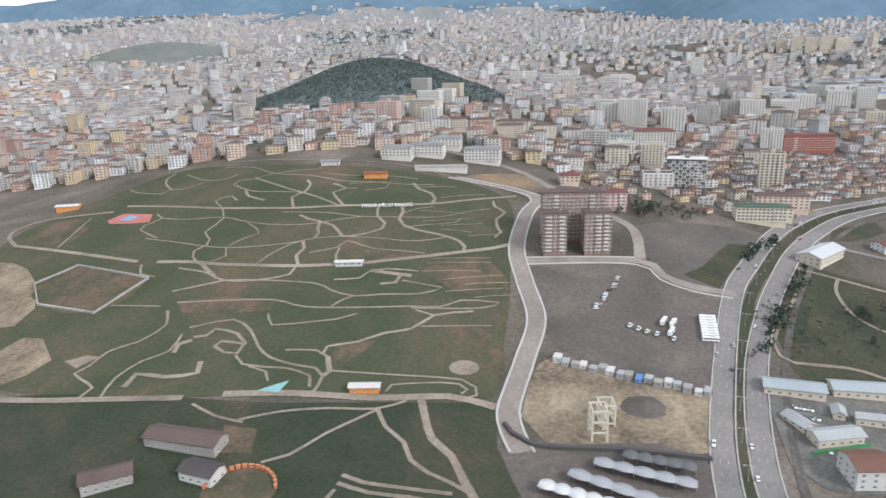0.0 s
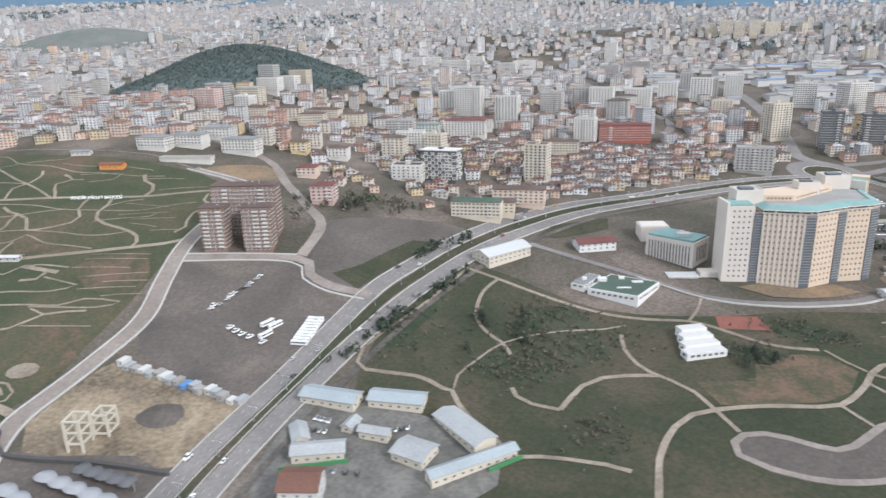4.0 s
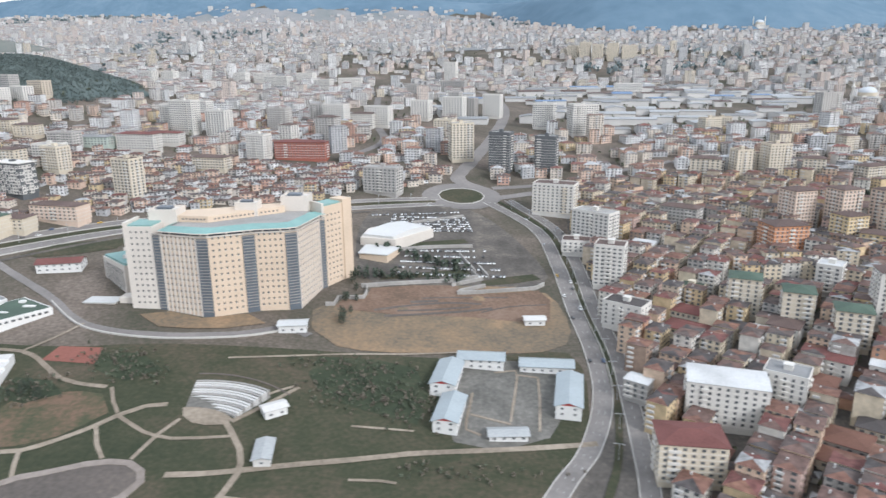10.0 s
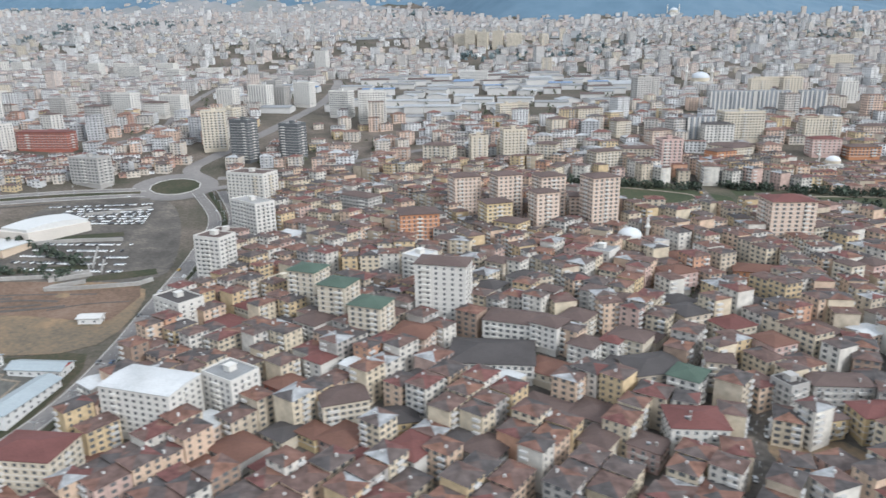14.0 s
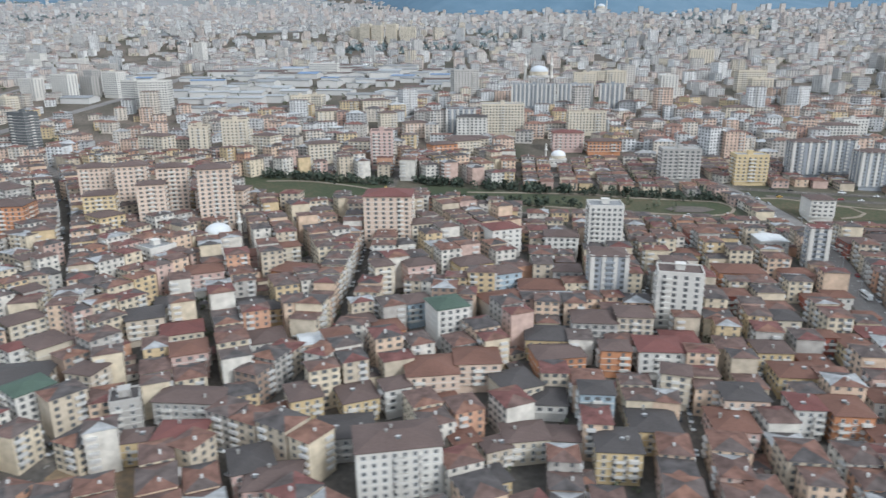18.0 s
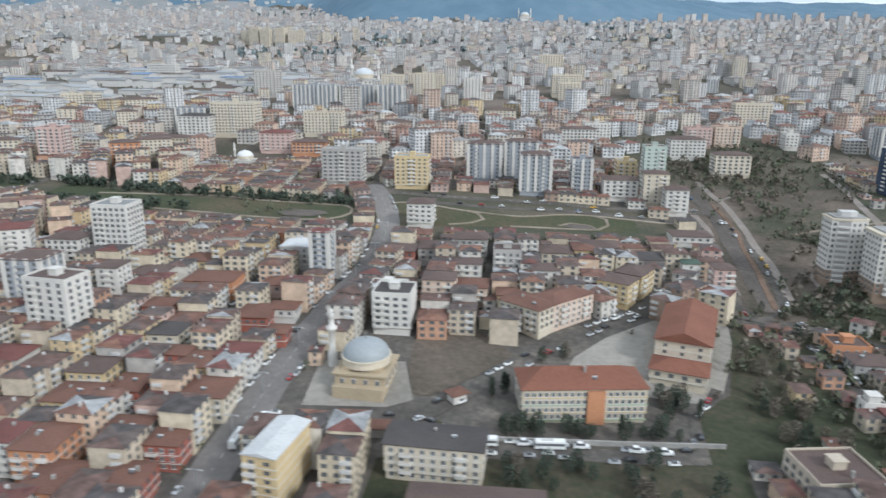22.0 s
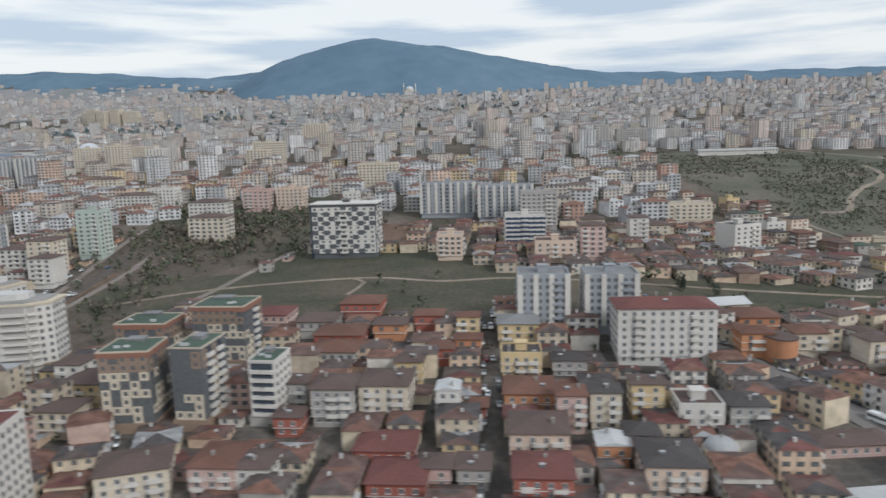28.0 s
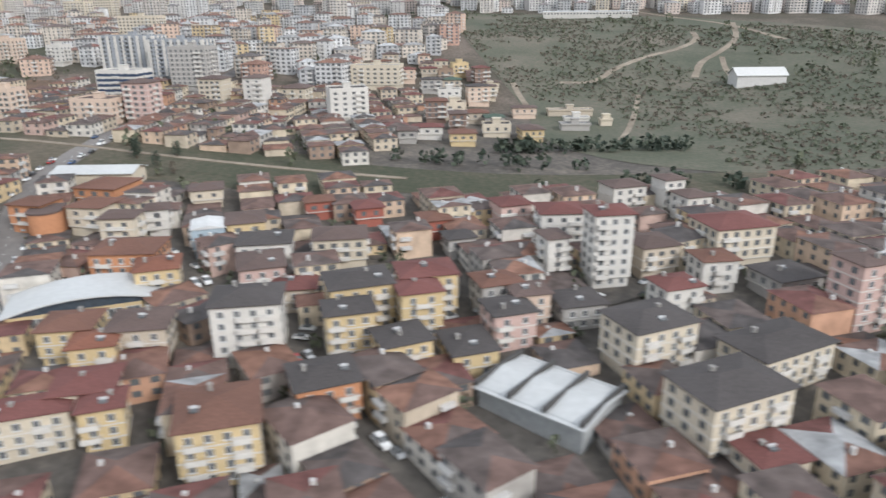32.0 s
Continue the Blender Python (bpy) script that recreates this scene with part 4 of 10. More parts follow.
park_path(1.3, (-93.8, 224.5), (-89.1, 226.3), (-78.9, 228.8), (-71, 222.1), (-66, 213), (-60.3, 206.5), (-51.2, 202.4), (-44, 200.5), (-40.9, 196.2), (-41.7, 190), (-42.7, 188))
park_path(1.6, (-90.2, 218.8), (-86, 219.5), (-83.9, 223.4), (-75.2, 220.3), (-71, 214.9), (-72, 209), (-76.7, 209.7), (-81.1, 213.3), (-79.5, 216.1), (-70.4, 214))
park_path(1.2, (-72.4, 208), (-68.5, 203.1), (-61.2, 201.5), (-53.5, 200.7), (-45, 196.3), (-44, 190.6))
park_path(1, (-66.2, 202), (-59.8, 199), (-57.9, 193.9))
park_path(1, (-67.3, 232.4), (-64.1, 225), (-56.3, 225.6), (-48.9, 226.8), (-41.4, 228), (-34.6, 231.2))
park_path(1.1, (-56, 210.5), (-45.4, 210), (-41.1, 206.5))
park_path(2.2, (-41.1, 206.5), (-39.1, 198.8), (-40.9, 196.2))
park_path(1.5, (-43, 208.1), (-42.1, 212.1), (-32.4, 214.5), (-23.3, 219.4), (-14.2, 221.8), (-6.5, 229.6), (1, 231.3), (7.8, 231.7))
park_path(1, (-6.5, 229.6), (-13.3, 233.1))
park_path(1.1, (-38.7, 199), (-20.8, 196.8), (-4.2, 195), (3.2, 193.7), (7.4, 189.7), (7.6, 185.8), (5, 184.6))
park_path(1, (-20.1, 187.8), (-18.6, 191.2), (-3.2, 192.3), (2.4, 191.4), (4.8, 188.6), (3, 186.5))
park_path(3.6, (-70.1, 187.6), (-59.3, 187.7), (-48.3, 187.5), (-36.9, 186.3), (-23.7, 184.9), (-12.3, 185.1), (-0.9, 185.3), (5.4, 183.5), (13, 180))
park_path(1.3, (-61.9, 175), (-50.1, 178.7), (-36.6, 180), (-22.2, 179.6), (-13.4, 183.3))
park_path(1.3, (-50.2, 157.1), (-43.4, 160), (-35.2, 168.6), (-26.7, 175.3), (-21.6, 179.3))
park_path(1.6, (-21.6, 179.3), (-18.5, 171.3), (-12.9, 164.7), (-10.6, 157.5), (-6.1, 152.9), (0.5, 148.6), (4.7, 145.2))
park_path(2.8, (-9.2, 184.8), (-7.5, 175.5), (-5.3, 166.2), (0.1, 159.1), (3.2, 150), (6.2, 142.4))
park_path(1.6, (-27.9, 152.1), (-22.3, 149.4), (-11.5, 147.1), (0.5, 144.9))
park_path(1.6, (-28.7, 149.2), (-20.3, 145.6), (-9.9, 143.8), (-4.5, 142.1))
park_path(1.4, (-28.9, 146.8), (-31.4, 141.6))
park_path(0.7, (-11.3, 223.1), (1, 223.1), (13.7, 223))
park_path(0.5, (-9, 268.9), (3.3, 268.8), (15.7, 268))
park_path(0.5, (-10.5, 265.4), (2.6, 265.4), (15.7, 264.6))
park_path(0.5, (-12.3, 259.3), (-0.6, 259.4), (11.1, 258.7))
park_path(0.5, (-3.6, 252.9), (8.1, 254.4), (19.8, 255.1))
park_path(0.5, (5.2, 249.2), (13.5, 249.8), (21.9, 249.7))
park_path(0.5, (-2.6, 244.7), (8.3, 245.7), (19.2, 245.9))
park_path(0.5, (8.3, 240.4), (15.8, 241.4), (23.3, 241.6))
park_path(0.5, (-15.1, 312.4), (-4.4, 310.7), (6.2, 308.2))
park_path(0.5, (-5.3, 293.9), (1.5, 292.4), (8.3, 290.2))
park_path(0.5, (6.5, 287), (12.8, 287.4), (19.1, 287.1))
park_path(0.5, (-6, 297.1), (3.7, 297.8), (13.4, 297.7))
park_path(0.5, (-13.7, 301.5), (-2.6, 302.8), (8.5, 303.2))


def soil(name, pts, material, label, lift=0.16, category="ground"):
    patch(name, pts, material, lift, label, category, 4.0)


M_RED = ground_mat("reddish_bare_soil", ((0.40, (0.065, 0.070, 0.043)), (0.50, (0.098, 0.084, 0.055)), (0.60, (0.155, 0.105, 0.075))), 0.09)
for pts in ([(-65, 173), (-55, 171), (-54, 161), (-63, 161)], [(-203, 325), (-180, 327), (-176, 301), (-199, 303)], [(-46.3, 278), (-33.5, 277.2), (-12.3, 271.9), (-28.2, 268.6), (-41.2, 267.6), (-46.8, 271)], [(-7.2, 266.5), (13.4, 270.4), (21.2, 253.6), (21.3, 240.4), (2, 243.9), (-11.4, 260.3)],
            [(-40, 212.1), (-26.3, 215.8), (-27, 212.2), (-34.2, 203.9), (-38, 198.8), (-39.7, 204.6)], [(-5.5, 222.3), (8.7, 223.2), (15.4, 215.4), (17.2, 205.2), (15.9, 194), (12.3, 200.4), (11.1, 213.4)], [(-104.9, 242), (-85.5, 244.1), (-66.9, 240.9), (-66.8, 234.2), (-100.1, 234.5)]):
    soil("bare_soil_patch", pts, M_RED, "patch of bare reddish soil in the lawn")
soil("rubble_field", [(-201, 285), (-183, 276), (-171, 262), (-160, 242), (-161, 230), (-172, 228), (-195, 262)], M_RUBBLE, "pale stony ground beside the park")
soil("rubble_field", [(-157, 214), (-153, 222), (-145, 221), (-135, 208), (-139, 200), (-150, 190)], M_RUBBLE, "pale stony mound beside the park")
soil("sandy_patch", [(-130, 207), (-124, 210), (-119, 209), (-124, 203)], M_PATH, "small sandy patch by a path")
PEN = [(-171, 261), (-160, 275), (-123, 260), (-134, 236), (-160, 244)]
soil("walled_plot", PEN, M_RED, "brown plot inside a low pale wall")
for i in range(5):
    (x0, y0), (x1, y1) = PEN[i], PEN[(i + 1) % 5]
    ribbon("low_wall", [(x0, y0), ((x0 + x1) / 2, (y0 + y1) / 2), (x1, y1)], 0.5, M_PAVE, 0.9, "low pale wall round a plot", "wall")
soil("playground_floor", [(-169, 321), (-164, 328), (-147, 323), (-145, 314), (-166, 317)], mat("red_rubber_floor", (0.40, 0.15, 0.13), 0.9, 0.25, 2.0), "red rubber floor of a playground", 0.26, "playground")
soil("blue_floor", [(-163, 320), (-159, 325), (-153, 321), (-157, 318)], mat("blue_rubber_floor", (0.20, 0.30, 0.42), 0.9, 0.25, 2.0), "blue patch of rubber playground floor", 0.34, "playground")
soil("water_slide_bed", [(-60, 189), (-55, 192), (-51, 194), (-53, 188)], mat("turquoise_floor", (0.22, 0.40, 0.40), 0.8, 0.2, 2.0), "turquoise painted play basin", 0.3, "playground")
soil("round_plaza", [(-53 + 9.5 * math.cos(a), 146 + 9.5 * math.sin(a)) for a in np.linspace(0, 6.28, 13)[:-1]], M_RED, "round red-brown paved plaza", 0.3, "plaza")
M_PLANTER = mat("orange_planter", (0.50, 0.20, 0.10), 0.7, 0.2, 2.0)
for i in range(16):
    a = radians(10 + 160 * i / 15)
    x, y = -53 + 9.2 * math.cos(a), 146 + 9.2 * math.sin(a)
    ob = Geo().box(-0.55, -0.3, 0, 0.55, 0.3, 0.9).box(-0.65, -0.38, 0.9, 0.65, 0.38, 1.1).ob("planter", [M_PLANTER])
    ob.matrix_basis = pose(x, y, gz(x, y) + 0.2, 0, 0, math.degrees(a) + 90)
    tagged(ob, "orange box planter at the edge of a round plaza", "planter", "plaza planters")
patch("round_bed", [(4 + 5 * math.cos(a), 200 + 4 * math.sin(a)) for a in np.linspace(0, 6.28, 11)[:-1]], M_PATH, 0.26, "oval sandy bed in the lawn", "ground", 4.0)

def lower_path(w, *pts):
    ribbon("park_path", pts, w, M_PATH, 0.26, "pale path winding through the lower park", "path")


lower_path(1.6, (137.8, 266.9), (150.6, 259.7), (164.4, 250.1), (176.9, 242.1), (189.5, 235.9), (202, 233.3), (215, 232.4), (222.4, 228.8), (228.3, 224.2), (235.3, 219), (241.9, 216.9), (250.5, 215.9))
lower_path(1.1, (140.4, 265.6), (135.2, 255.5), (126.5, 240.8), (118.8, 229.7), (112.7, 221.6), (107.6, 212.9), (106.9, 206.3), (109.9, 202.6))
lower_path(1.6, (109.9, 202.6), (117.2, 201.3), (125.5, 199.9), (129.5, 197.8), (133.9, 193.8), (136.5, 192.9), (138.4, 187), (141.3, 181.1), (147.8, 172.5), (152.6, 164.9))
lower_path(1.4, (152.6, 164.9), (159.1, 165.1), (167.5, 164), (175.1, 162.4), (181, 160))
lower_path(1.3, (151.8, 258.4), (146.6, 249.8), (144.2, 240.4), (143.9, 231), (147.4, 223.1), (152.1, 217.6), (154.4, 211.5))
lower_path(0.8, (152.1, 217.6), (158.1, 220.9), (164.1, 223.2), (173.7, 225.4), (186, 226.8), (193.5, 229.2))
lower_path(0.8, (152.1, 217.6), (148.5, 214.2), (143, 207.4), (138, 200.5), (136.9, 193.9))
lower_path(1.4, (153.9, 194.7), (154.9, 190.6), (159.2, 186.9), (166.6, 184.4))
lower_path(1.6, (166.6, 184.4), (169.8, 189.6), (174.3, 195.9), (181, 200.1), (188.8, 201.4), (198.1, 201.4))
lower_path(1.4, (190.9, 223.6), (190.3, 215.2), (192.6, 207.2), (195.6, 203.1), (200.7, 199), (205.5, 193.5), (208.8, 184.9), (210.2, 180.8), (212, 175.4))
lower_path(1.8, (185, 150), (188.7, 164.6), (191.2, 170), (196, 177.4), (201.9, 182.7), (208.8, 184.9), (217, 186.3), (223.5, 186.9), (231.8, 186.8), (237.4, 186.7), (243.8, 187.8), (250.3, 192.6), (256.2, 198.6), (260.4, 203.9), (265.7, 208.1), (270.9, 209.3))
lower_path(1, (252.1, 215.8), (255.6, 209.6), (259.5, 204.5))
lower_path(1.2, (260.4, 203.2), (265.2, 200.2), (269.8, 197.3), (273.4, 196), (278.1, 195.2), (284.9, 196.1), (292.8, 197.7))
lower_path(1.1, (256.8, 198.5), (260.7, 191.6), (265, 186.2))
lower_path(1.1, (243.4, 187.7), (245.8, 182.1), (247.7, 178.4))
lower_path(1.2, (276.8, 203.4), (274, 196.6), (272, 186.4))
lower_path(1.6, (287.9, 204.7), (292.1, 199.1), (296.3, 192.8), (298.3, 187.7), (298.9, 183.6), (297.8, 176.1), (294.8, 168), (292, 150))
lower_path(2, (282.3, 181.6), (290.4, 182.7), (296.9, 184.2), (309.5, 187.8), (324.4, 191.7), (334.7, 194.7), (345.1, 197.2), (386, 204))
lower_path(1, (298, 175.4), (303.8, 175), (311.6, 174.8))
lower_path(1, (294.4, 214.6), (298.9, 218.7), (302.6, 221.2))
lower_path(0.9, (279.1, 233.7), (296.7, 236.9), (313.5, 240.4), (333, 243.6), (349.5, 247.3))
lower_path(0.8, (321.9, 205.3), (329.7, 205.3), (338.4, 205.2))
lower_path(0.9, (324.9, 184.2), (332.1, 184.7), (336.3, 184.3))
lower_path(1, (215, 232.4), (220, 239.7), (224.9, 250.1))
for pts in ([(360, 236.6), (366.5, 238.4), (366, 228), (364.9, 219.6), (364, 212)], [(373, 234.5), (372.6, 222), (371.5, 208.5)], [(353.5, 225), (352.7, 217.3), (352, 207.6), (356, 205.5)], [(353, 214.5), (364, 211)], [(366.5, 236), (373, 235)]):
    ribbon("yard_path", pts, 0.7, M_PATH, 0.3, "pale path across the paved yard", "path")
M_SAPLING = ground_mat("dark_sapling_grass", ((0.36, (0.036, 0.046, 0.030)), (0.50, (0.048, 0.058, 0.037)), (0.64, (0.075, 0.075, 0.05))), 0.05)
for pts in ([(160, 240), (178, 241), (184, 228), (186, 212), (176, 206), (163, 212), (158, 228)], [(142, 209), (154, 214), (164, 210), (168, 200), (158, 196), (146, 198)], [(222, 219), (233, 218), (240, 212), (232, 207), (223, 209)], [(236, 233), (252, 234), (262, 226), (254, 219), (243, 224)],
            [(306, 238), (324, 239), (336, 236), (341, 222), (339, 208), (326, 212), (312, 217), (305, 228)], [(113, 214), (120, 232), (131, 247), (136, 244), (126, 228), (119, 214)]):
    soil("sapling_plot", pts, M_SAPLING, "dark green plot of young trees in the lawn", 0.17, "lawn")
soil("bare_soil_patch", [(207.9, 198.5), (225.6, 200.8), (229.4, 211.8), (245.2, 213.4), (251, 212.7), (257, 204.6), (249.4, 194), (241, 189.4), (231.7, 188.1), (211.1, 187.4)], M_RED, "band of bare brown soil in the lawn")
POND = [(208.6, 166.4), (209.2, 171.3), (212.5, 174.2), (218.1, 174.9), (223.7, 172.9), (229.3, 169.9), (233.5, 168.6), (238.4, 170.2), (243.4, 173.8), (249.4, 178.3), (255.7, 180.8), (262.1, 183.9), (267.2, 185.2), (272.1, 185.1), (276.2, 182.5), (277.9, 179), (276.2, 173.6), (273.8, 171.4), (268.7, 170.4), (263.6, 169.2), (260.1, 166.2), (246, 159), (228, 157), (214.6, 161.4)]
patch("dry_pond", POND, M_LOT, 0.16, "dry brown pond bed ringed by a path", "pond", 4.0)
ribbon("pond_path", POND, 2.0, M_PROM, 0.3, "grey paved path round the dry pond", "path", True)
road("hospital_road", [(152, 304), (164, 294), (200, 270), (225, 250), (251, 245), (277, 248), (291, 254), (300, 250)], 3.2, M_ROAD, "curved service road round the hospital")
ribbon("kerb", [(205, 265), (226, 248), (251, 243), (277, 246), (291, 252)], 0.5, M_KERB, 0.5, "pale kerb of the service road", "kerb")
patch("sports_court", [(224, 228), (241, 227), (239, 236), (225, 236)], mat("red_court", (0.21, 0.085, 0.065), 0.9, 0.2), 0.2, "worn red sports court", "court", 4.0, False)
patch("hospital_garden", [(240, 258), (250, 250), (272, 251), (284, 256), (276, 262), (262, 257), (250, 261)], M_SAND, 0.24, "bare soil bed in front of the hospital", "garden", 4.0)

M_DARKWALL = mat("dark_retaining_wall", (0.075, 0.072, 0.07), 0.9, 0.25, 1.0)
ribbon("retaining_wall", [(15, 172), (22, 163), (47, 160.5), (68, 157)], 1.0, M_DARKWALL, 1.2, "dark retaining wall round a construction pit", "wall")
for pts in ([(310.5, 290.2), (326, 296), (344, 302), (351, 305.6), (354.5, 308), (352, 312)], [(344.5, 298), (349, 301), (356.5, 306)], [(347, 291), (353, 292.6), (366, 296.4), (377, 299.4), (380.6, 303.4)],
            [(347, 291), (348.5, 293.5), (357.5, 299.5)], [(300.6, 272.4), (303.6, 273), (304, 278.6), (313, 280.5), (312.6, 290)], [(353.6, 312), (350, 321), (346.5, 330)], [(358.8, 308.2), (355, 318)],
            [(323, 365), (335, 372), (347, 379.6)], [(306, 322), (330, 334), (352, 340)]):
    ribbon("retaining_wall", pts, 0.6, M_PAVE, 1.5, "pale concrete retaining wall of the terraces", "wall")
for pts in ([(316, 298), (338, 306), (352, 311), (350, 315), (318, 303)], [(356, 300), (380, 309), (377, 314), (356, 305)], [(308, 327), (350, 345), (348, 349), (308, 332)]):
    soil("embankment", pts, M_GRASS, "dark grassy embankment between parking terraces", 0.22)
soil("lot_surface", [(306, 279), (314, 282), (314, 290), (330, 296), (346, 299), (349, 291), (378, 298.5), (382, 290), (380, 272), (352, 273), (325, 270), (304, 272)], M_RED0, "grey-brown worn surface of the soil lot", 0.2)
for pts, w in (([(322, 268), (335, 272), (350, 277), (360, 281)], 1.6), ([(326, 273), (338, 276), (352, 281)], 1.2), ([(318, 272), (330, 278), (344, 283), (356, 284)], 1.4), ([(334, 285), (346, 288), (366, 291)], 1.0), ([(330, 281), (340, 284)], 1.8), ([(356, 277), (366, 283), (380, 286)], 0.8)):
    ribbon("wheel_ruts", pts, w, M_LOT, 0.26, "dark wheel ruts over the soil lot", "track")
soil("painted_court", [(316, 169), (321, 172), (334, 178), (341, 179), (335, 171)], mat("blue_court_paint", (0.17, 0.27, 0.36), 0.8, 0.3, 2.0), "worn blue painted play court", 0.3, "court")
for pts in ([(145, 293), (153, 305), (168, 316), (161, 304)], [(170, 301), (178, 314), (205, 327), (203, 314), (178, 300)], [(90, 255), (101, 246), (112, 262), (128, 285), (118, 284), (100, 262)], [(120, 255), (140, 280), (165, 302), (162, 297), (140, 271)]):
    soil("verge", pts, M_GRASS, "dark grass verge beside the road", 0.18, "verge")

ribbon("creek_bed", [(877.5, 395), (877.3, 383), (876.6, 361), (873.4, 339), (872, 325), (868.5, 304), (866.5, 288)], 5.2, M_LOT, 0.2, "dark gravel creek bed along the valley", "creek")
ribbon("soil_bank", [(880.4, 380), (879.4, 353), (876, 335), (873.6, 318), (871, 306), (867.6, 290)], 1.6, M_RED0, 0.3, "reddish soil bank of the creek", "bank")
for pts, w in (([(863, 440), (865, 409), (869, 378), (870.2, 355), (866.8, 338), (864.3, 326), (862.8, 313), (861, 300)], 2.4), ([(883.6, 410), (884, 388), (884.7, 378), (882.5, 352), (880.5, 338), (879.4, 322), (877.2, 311), (874, 296)], 2.4),
               ([(941, 420), (939, 400), (930, 364), (926.7, 350), (921.3, 337), (919, 328), (920, 313), (918, 297), (914.5, 280)], 2.6), ([(887.3, 315), (885.6, 303), (884, 294)], 1.6), ([(884.5, 384), (892, 390), (903, 397)], 1.2)):
    road("valley_lane", pts, w, M_PROM, "pale lane along the valley")

for pts in ([(95, 159), (103, 160.6), (111.5, 162.4)], [(146.5, 159.4), (150.5, 161.8), (155, 164.5)]):
    ribbon("green_fence", pts, 0.3, mat("green_fence_paint", (0.07, 0.22, 0.09), 0.6, 0.1), 1.2, "green sheet fence round the works yard", "fence")
ribbon("garden_wall", [(786, 226.4), (800, 226.2), (816, 226.2), (832, 226.6)], 0.3, M_PAVE, 1.0, "pale wall along the school street", "wall")

# ---- landmarks ----
M_HOSP = mat("peach_stone_panels", (0.57, 0.455, 0.345), 0.8, 0.10, 1.0)
M_HOSPW = mat("pale_stone_panels", (0.58, 0.53, 0.475), 0.8, 0.10, 1.0)
M_TEAL = mat("teal_roof_sheet", (0.19, 0.32, 0.30), 0.5, 0.2, 1.0)
M_SLAT = mat("grey_louvres", (0.11, 0.125, 0.145), 0.5, 0.25, 2.0)
M_SHEETPALE = mat("pale_canopy_sheet", (0.48, 0.48, 0.47), 0.5, 0.12)
M_DGLASS = mat("dark_facade_glass", (0.06, 0.075, 0.095), 0.15, 0.4, 1.0, spec=0.7)


def prism(pts, z0, z1, g=None, m=0, mt=None):
    """A wall block over a plan outline (counter-clockwise)."""
    g = g or Geo()
    k, n = len(g.v), len(pts)
    g.v += [(x, y, z0) for x, y in pts] + [(x, y, z1) for x, y in pts]
    for i in range(n):
        j = (i + 1) % n
        g.f.append((k + i, k + j, k + n + j, k + n + i))
        g.m.append(m)
    g.f.append(tuple(k + n + i for i in range(n)))
    g.m.append(m if mt is None else mt)
    return g


def line_windows(parent, a, b, cols, rows, z0, dz, ww, wh, me, margin=0.06, lift=0.03):
    """Windows in rows and columns on the wall from a to b."""
    a, b = Vector(a), Vector(b)
    ang = math.degrees(math.atan2(b.y - a.y, b.x - a.x))
    for c in range(cols):
        t = margin + (1 - 2 * margin) * (c + 0.5) / cols
        p = a.lerp(b, t)
        for r in range(rows):
            ob = new("window", me)
            ob.parent = parent
            ob.matrix_basis = pose(p.x, p.y, z0 + r * dz, 0, 0, ang) @ Matrix.Diagonal((ww, 1, wh, 1))


def simple_window():
    g = Geo().box(-0.5, -0.05, -0.5, 0.5, 0.02, 0.5, 0, skip="n")
    g.box(-0.6, -0.09, -0.62, 0.6, 0.0, -0.5, 1, skip="n")
    me = bpy.data.meshes.new("small_window")
    me.from_pydata(g.v, [], g.f)
    me.materials.append(M_GLASS)
    me.materials.append(M_HOSPW)
    me.polygons.foreach_set("material_index", g.m)
    return me


SMALL_WINDOW = simple_window()


def offset_line(p, q, out):
    """The segment p-q moved out to its right-hand side."""
    d = (Vector(q) - Vector(p)).normalized()
    n = Vector((d.y, -d.x)) * out
    return (p[0] + n.x, p[1] + n.y), (q[0] + n.x, q[1] + n.y)


def strip_block(p, q, out, back, z0, z1, material, name, parent, label=""):
    """A straight block along p-q, standing out in front of it and reaching back behind it."""
    (a, b), (c, d) = offset_line(p, q, out), offset_line(p, q, -back)
    ob = prism([a, b, d, c], z0, z1).ob(name, [material], parent)
    if label:
        tagged(ob, label)
    return ob


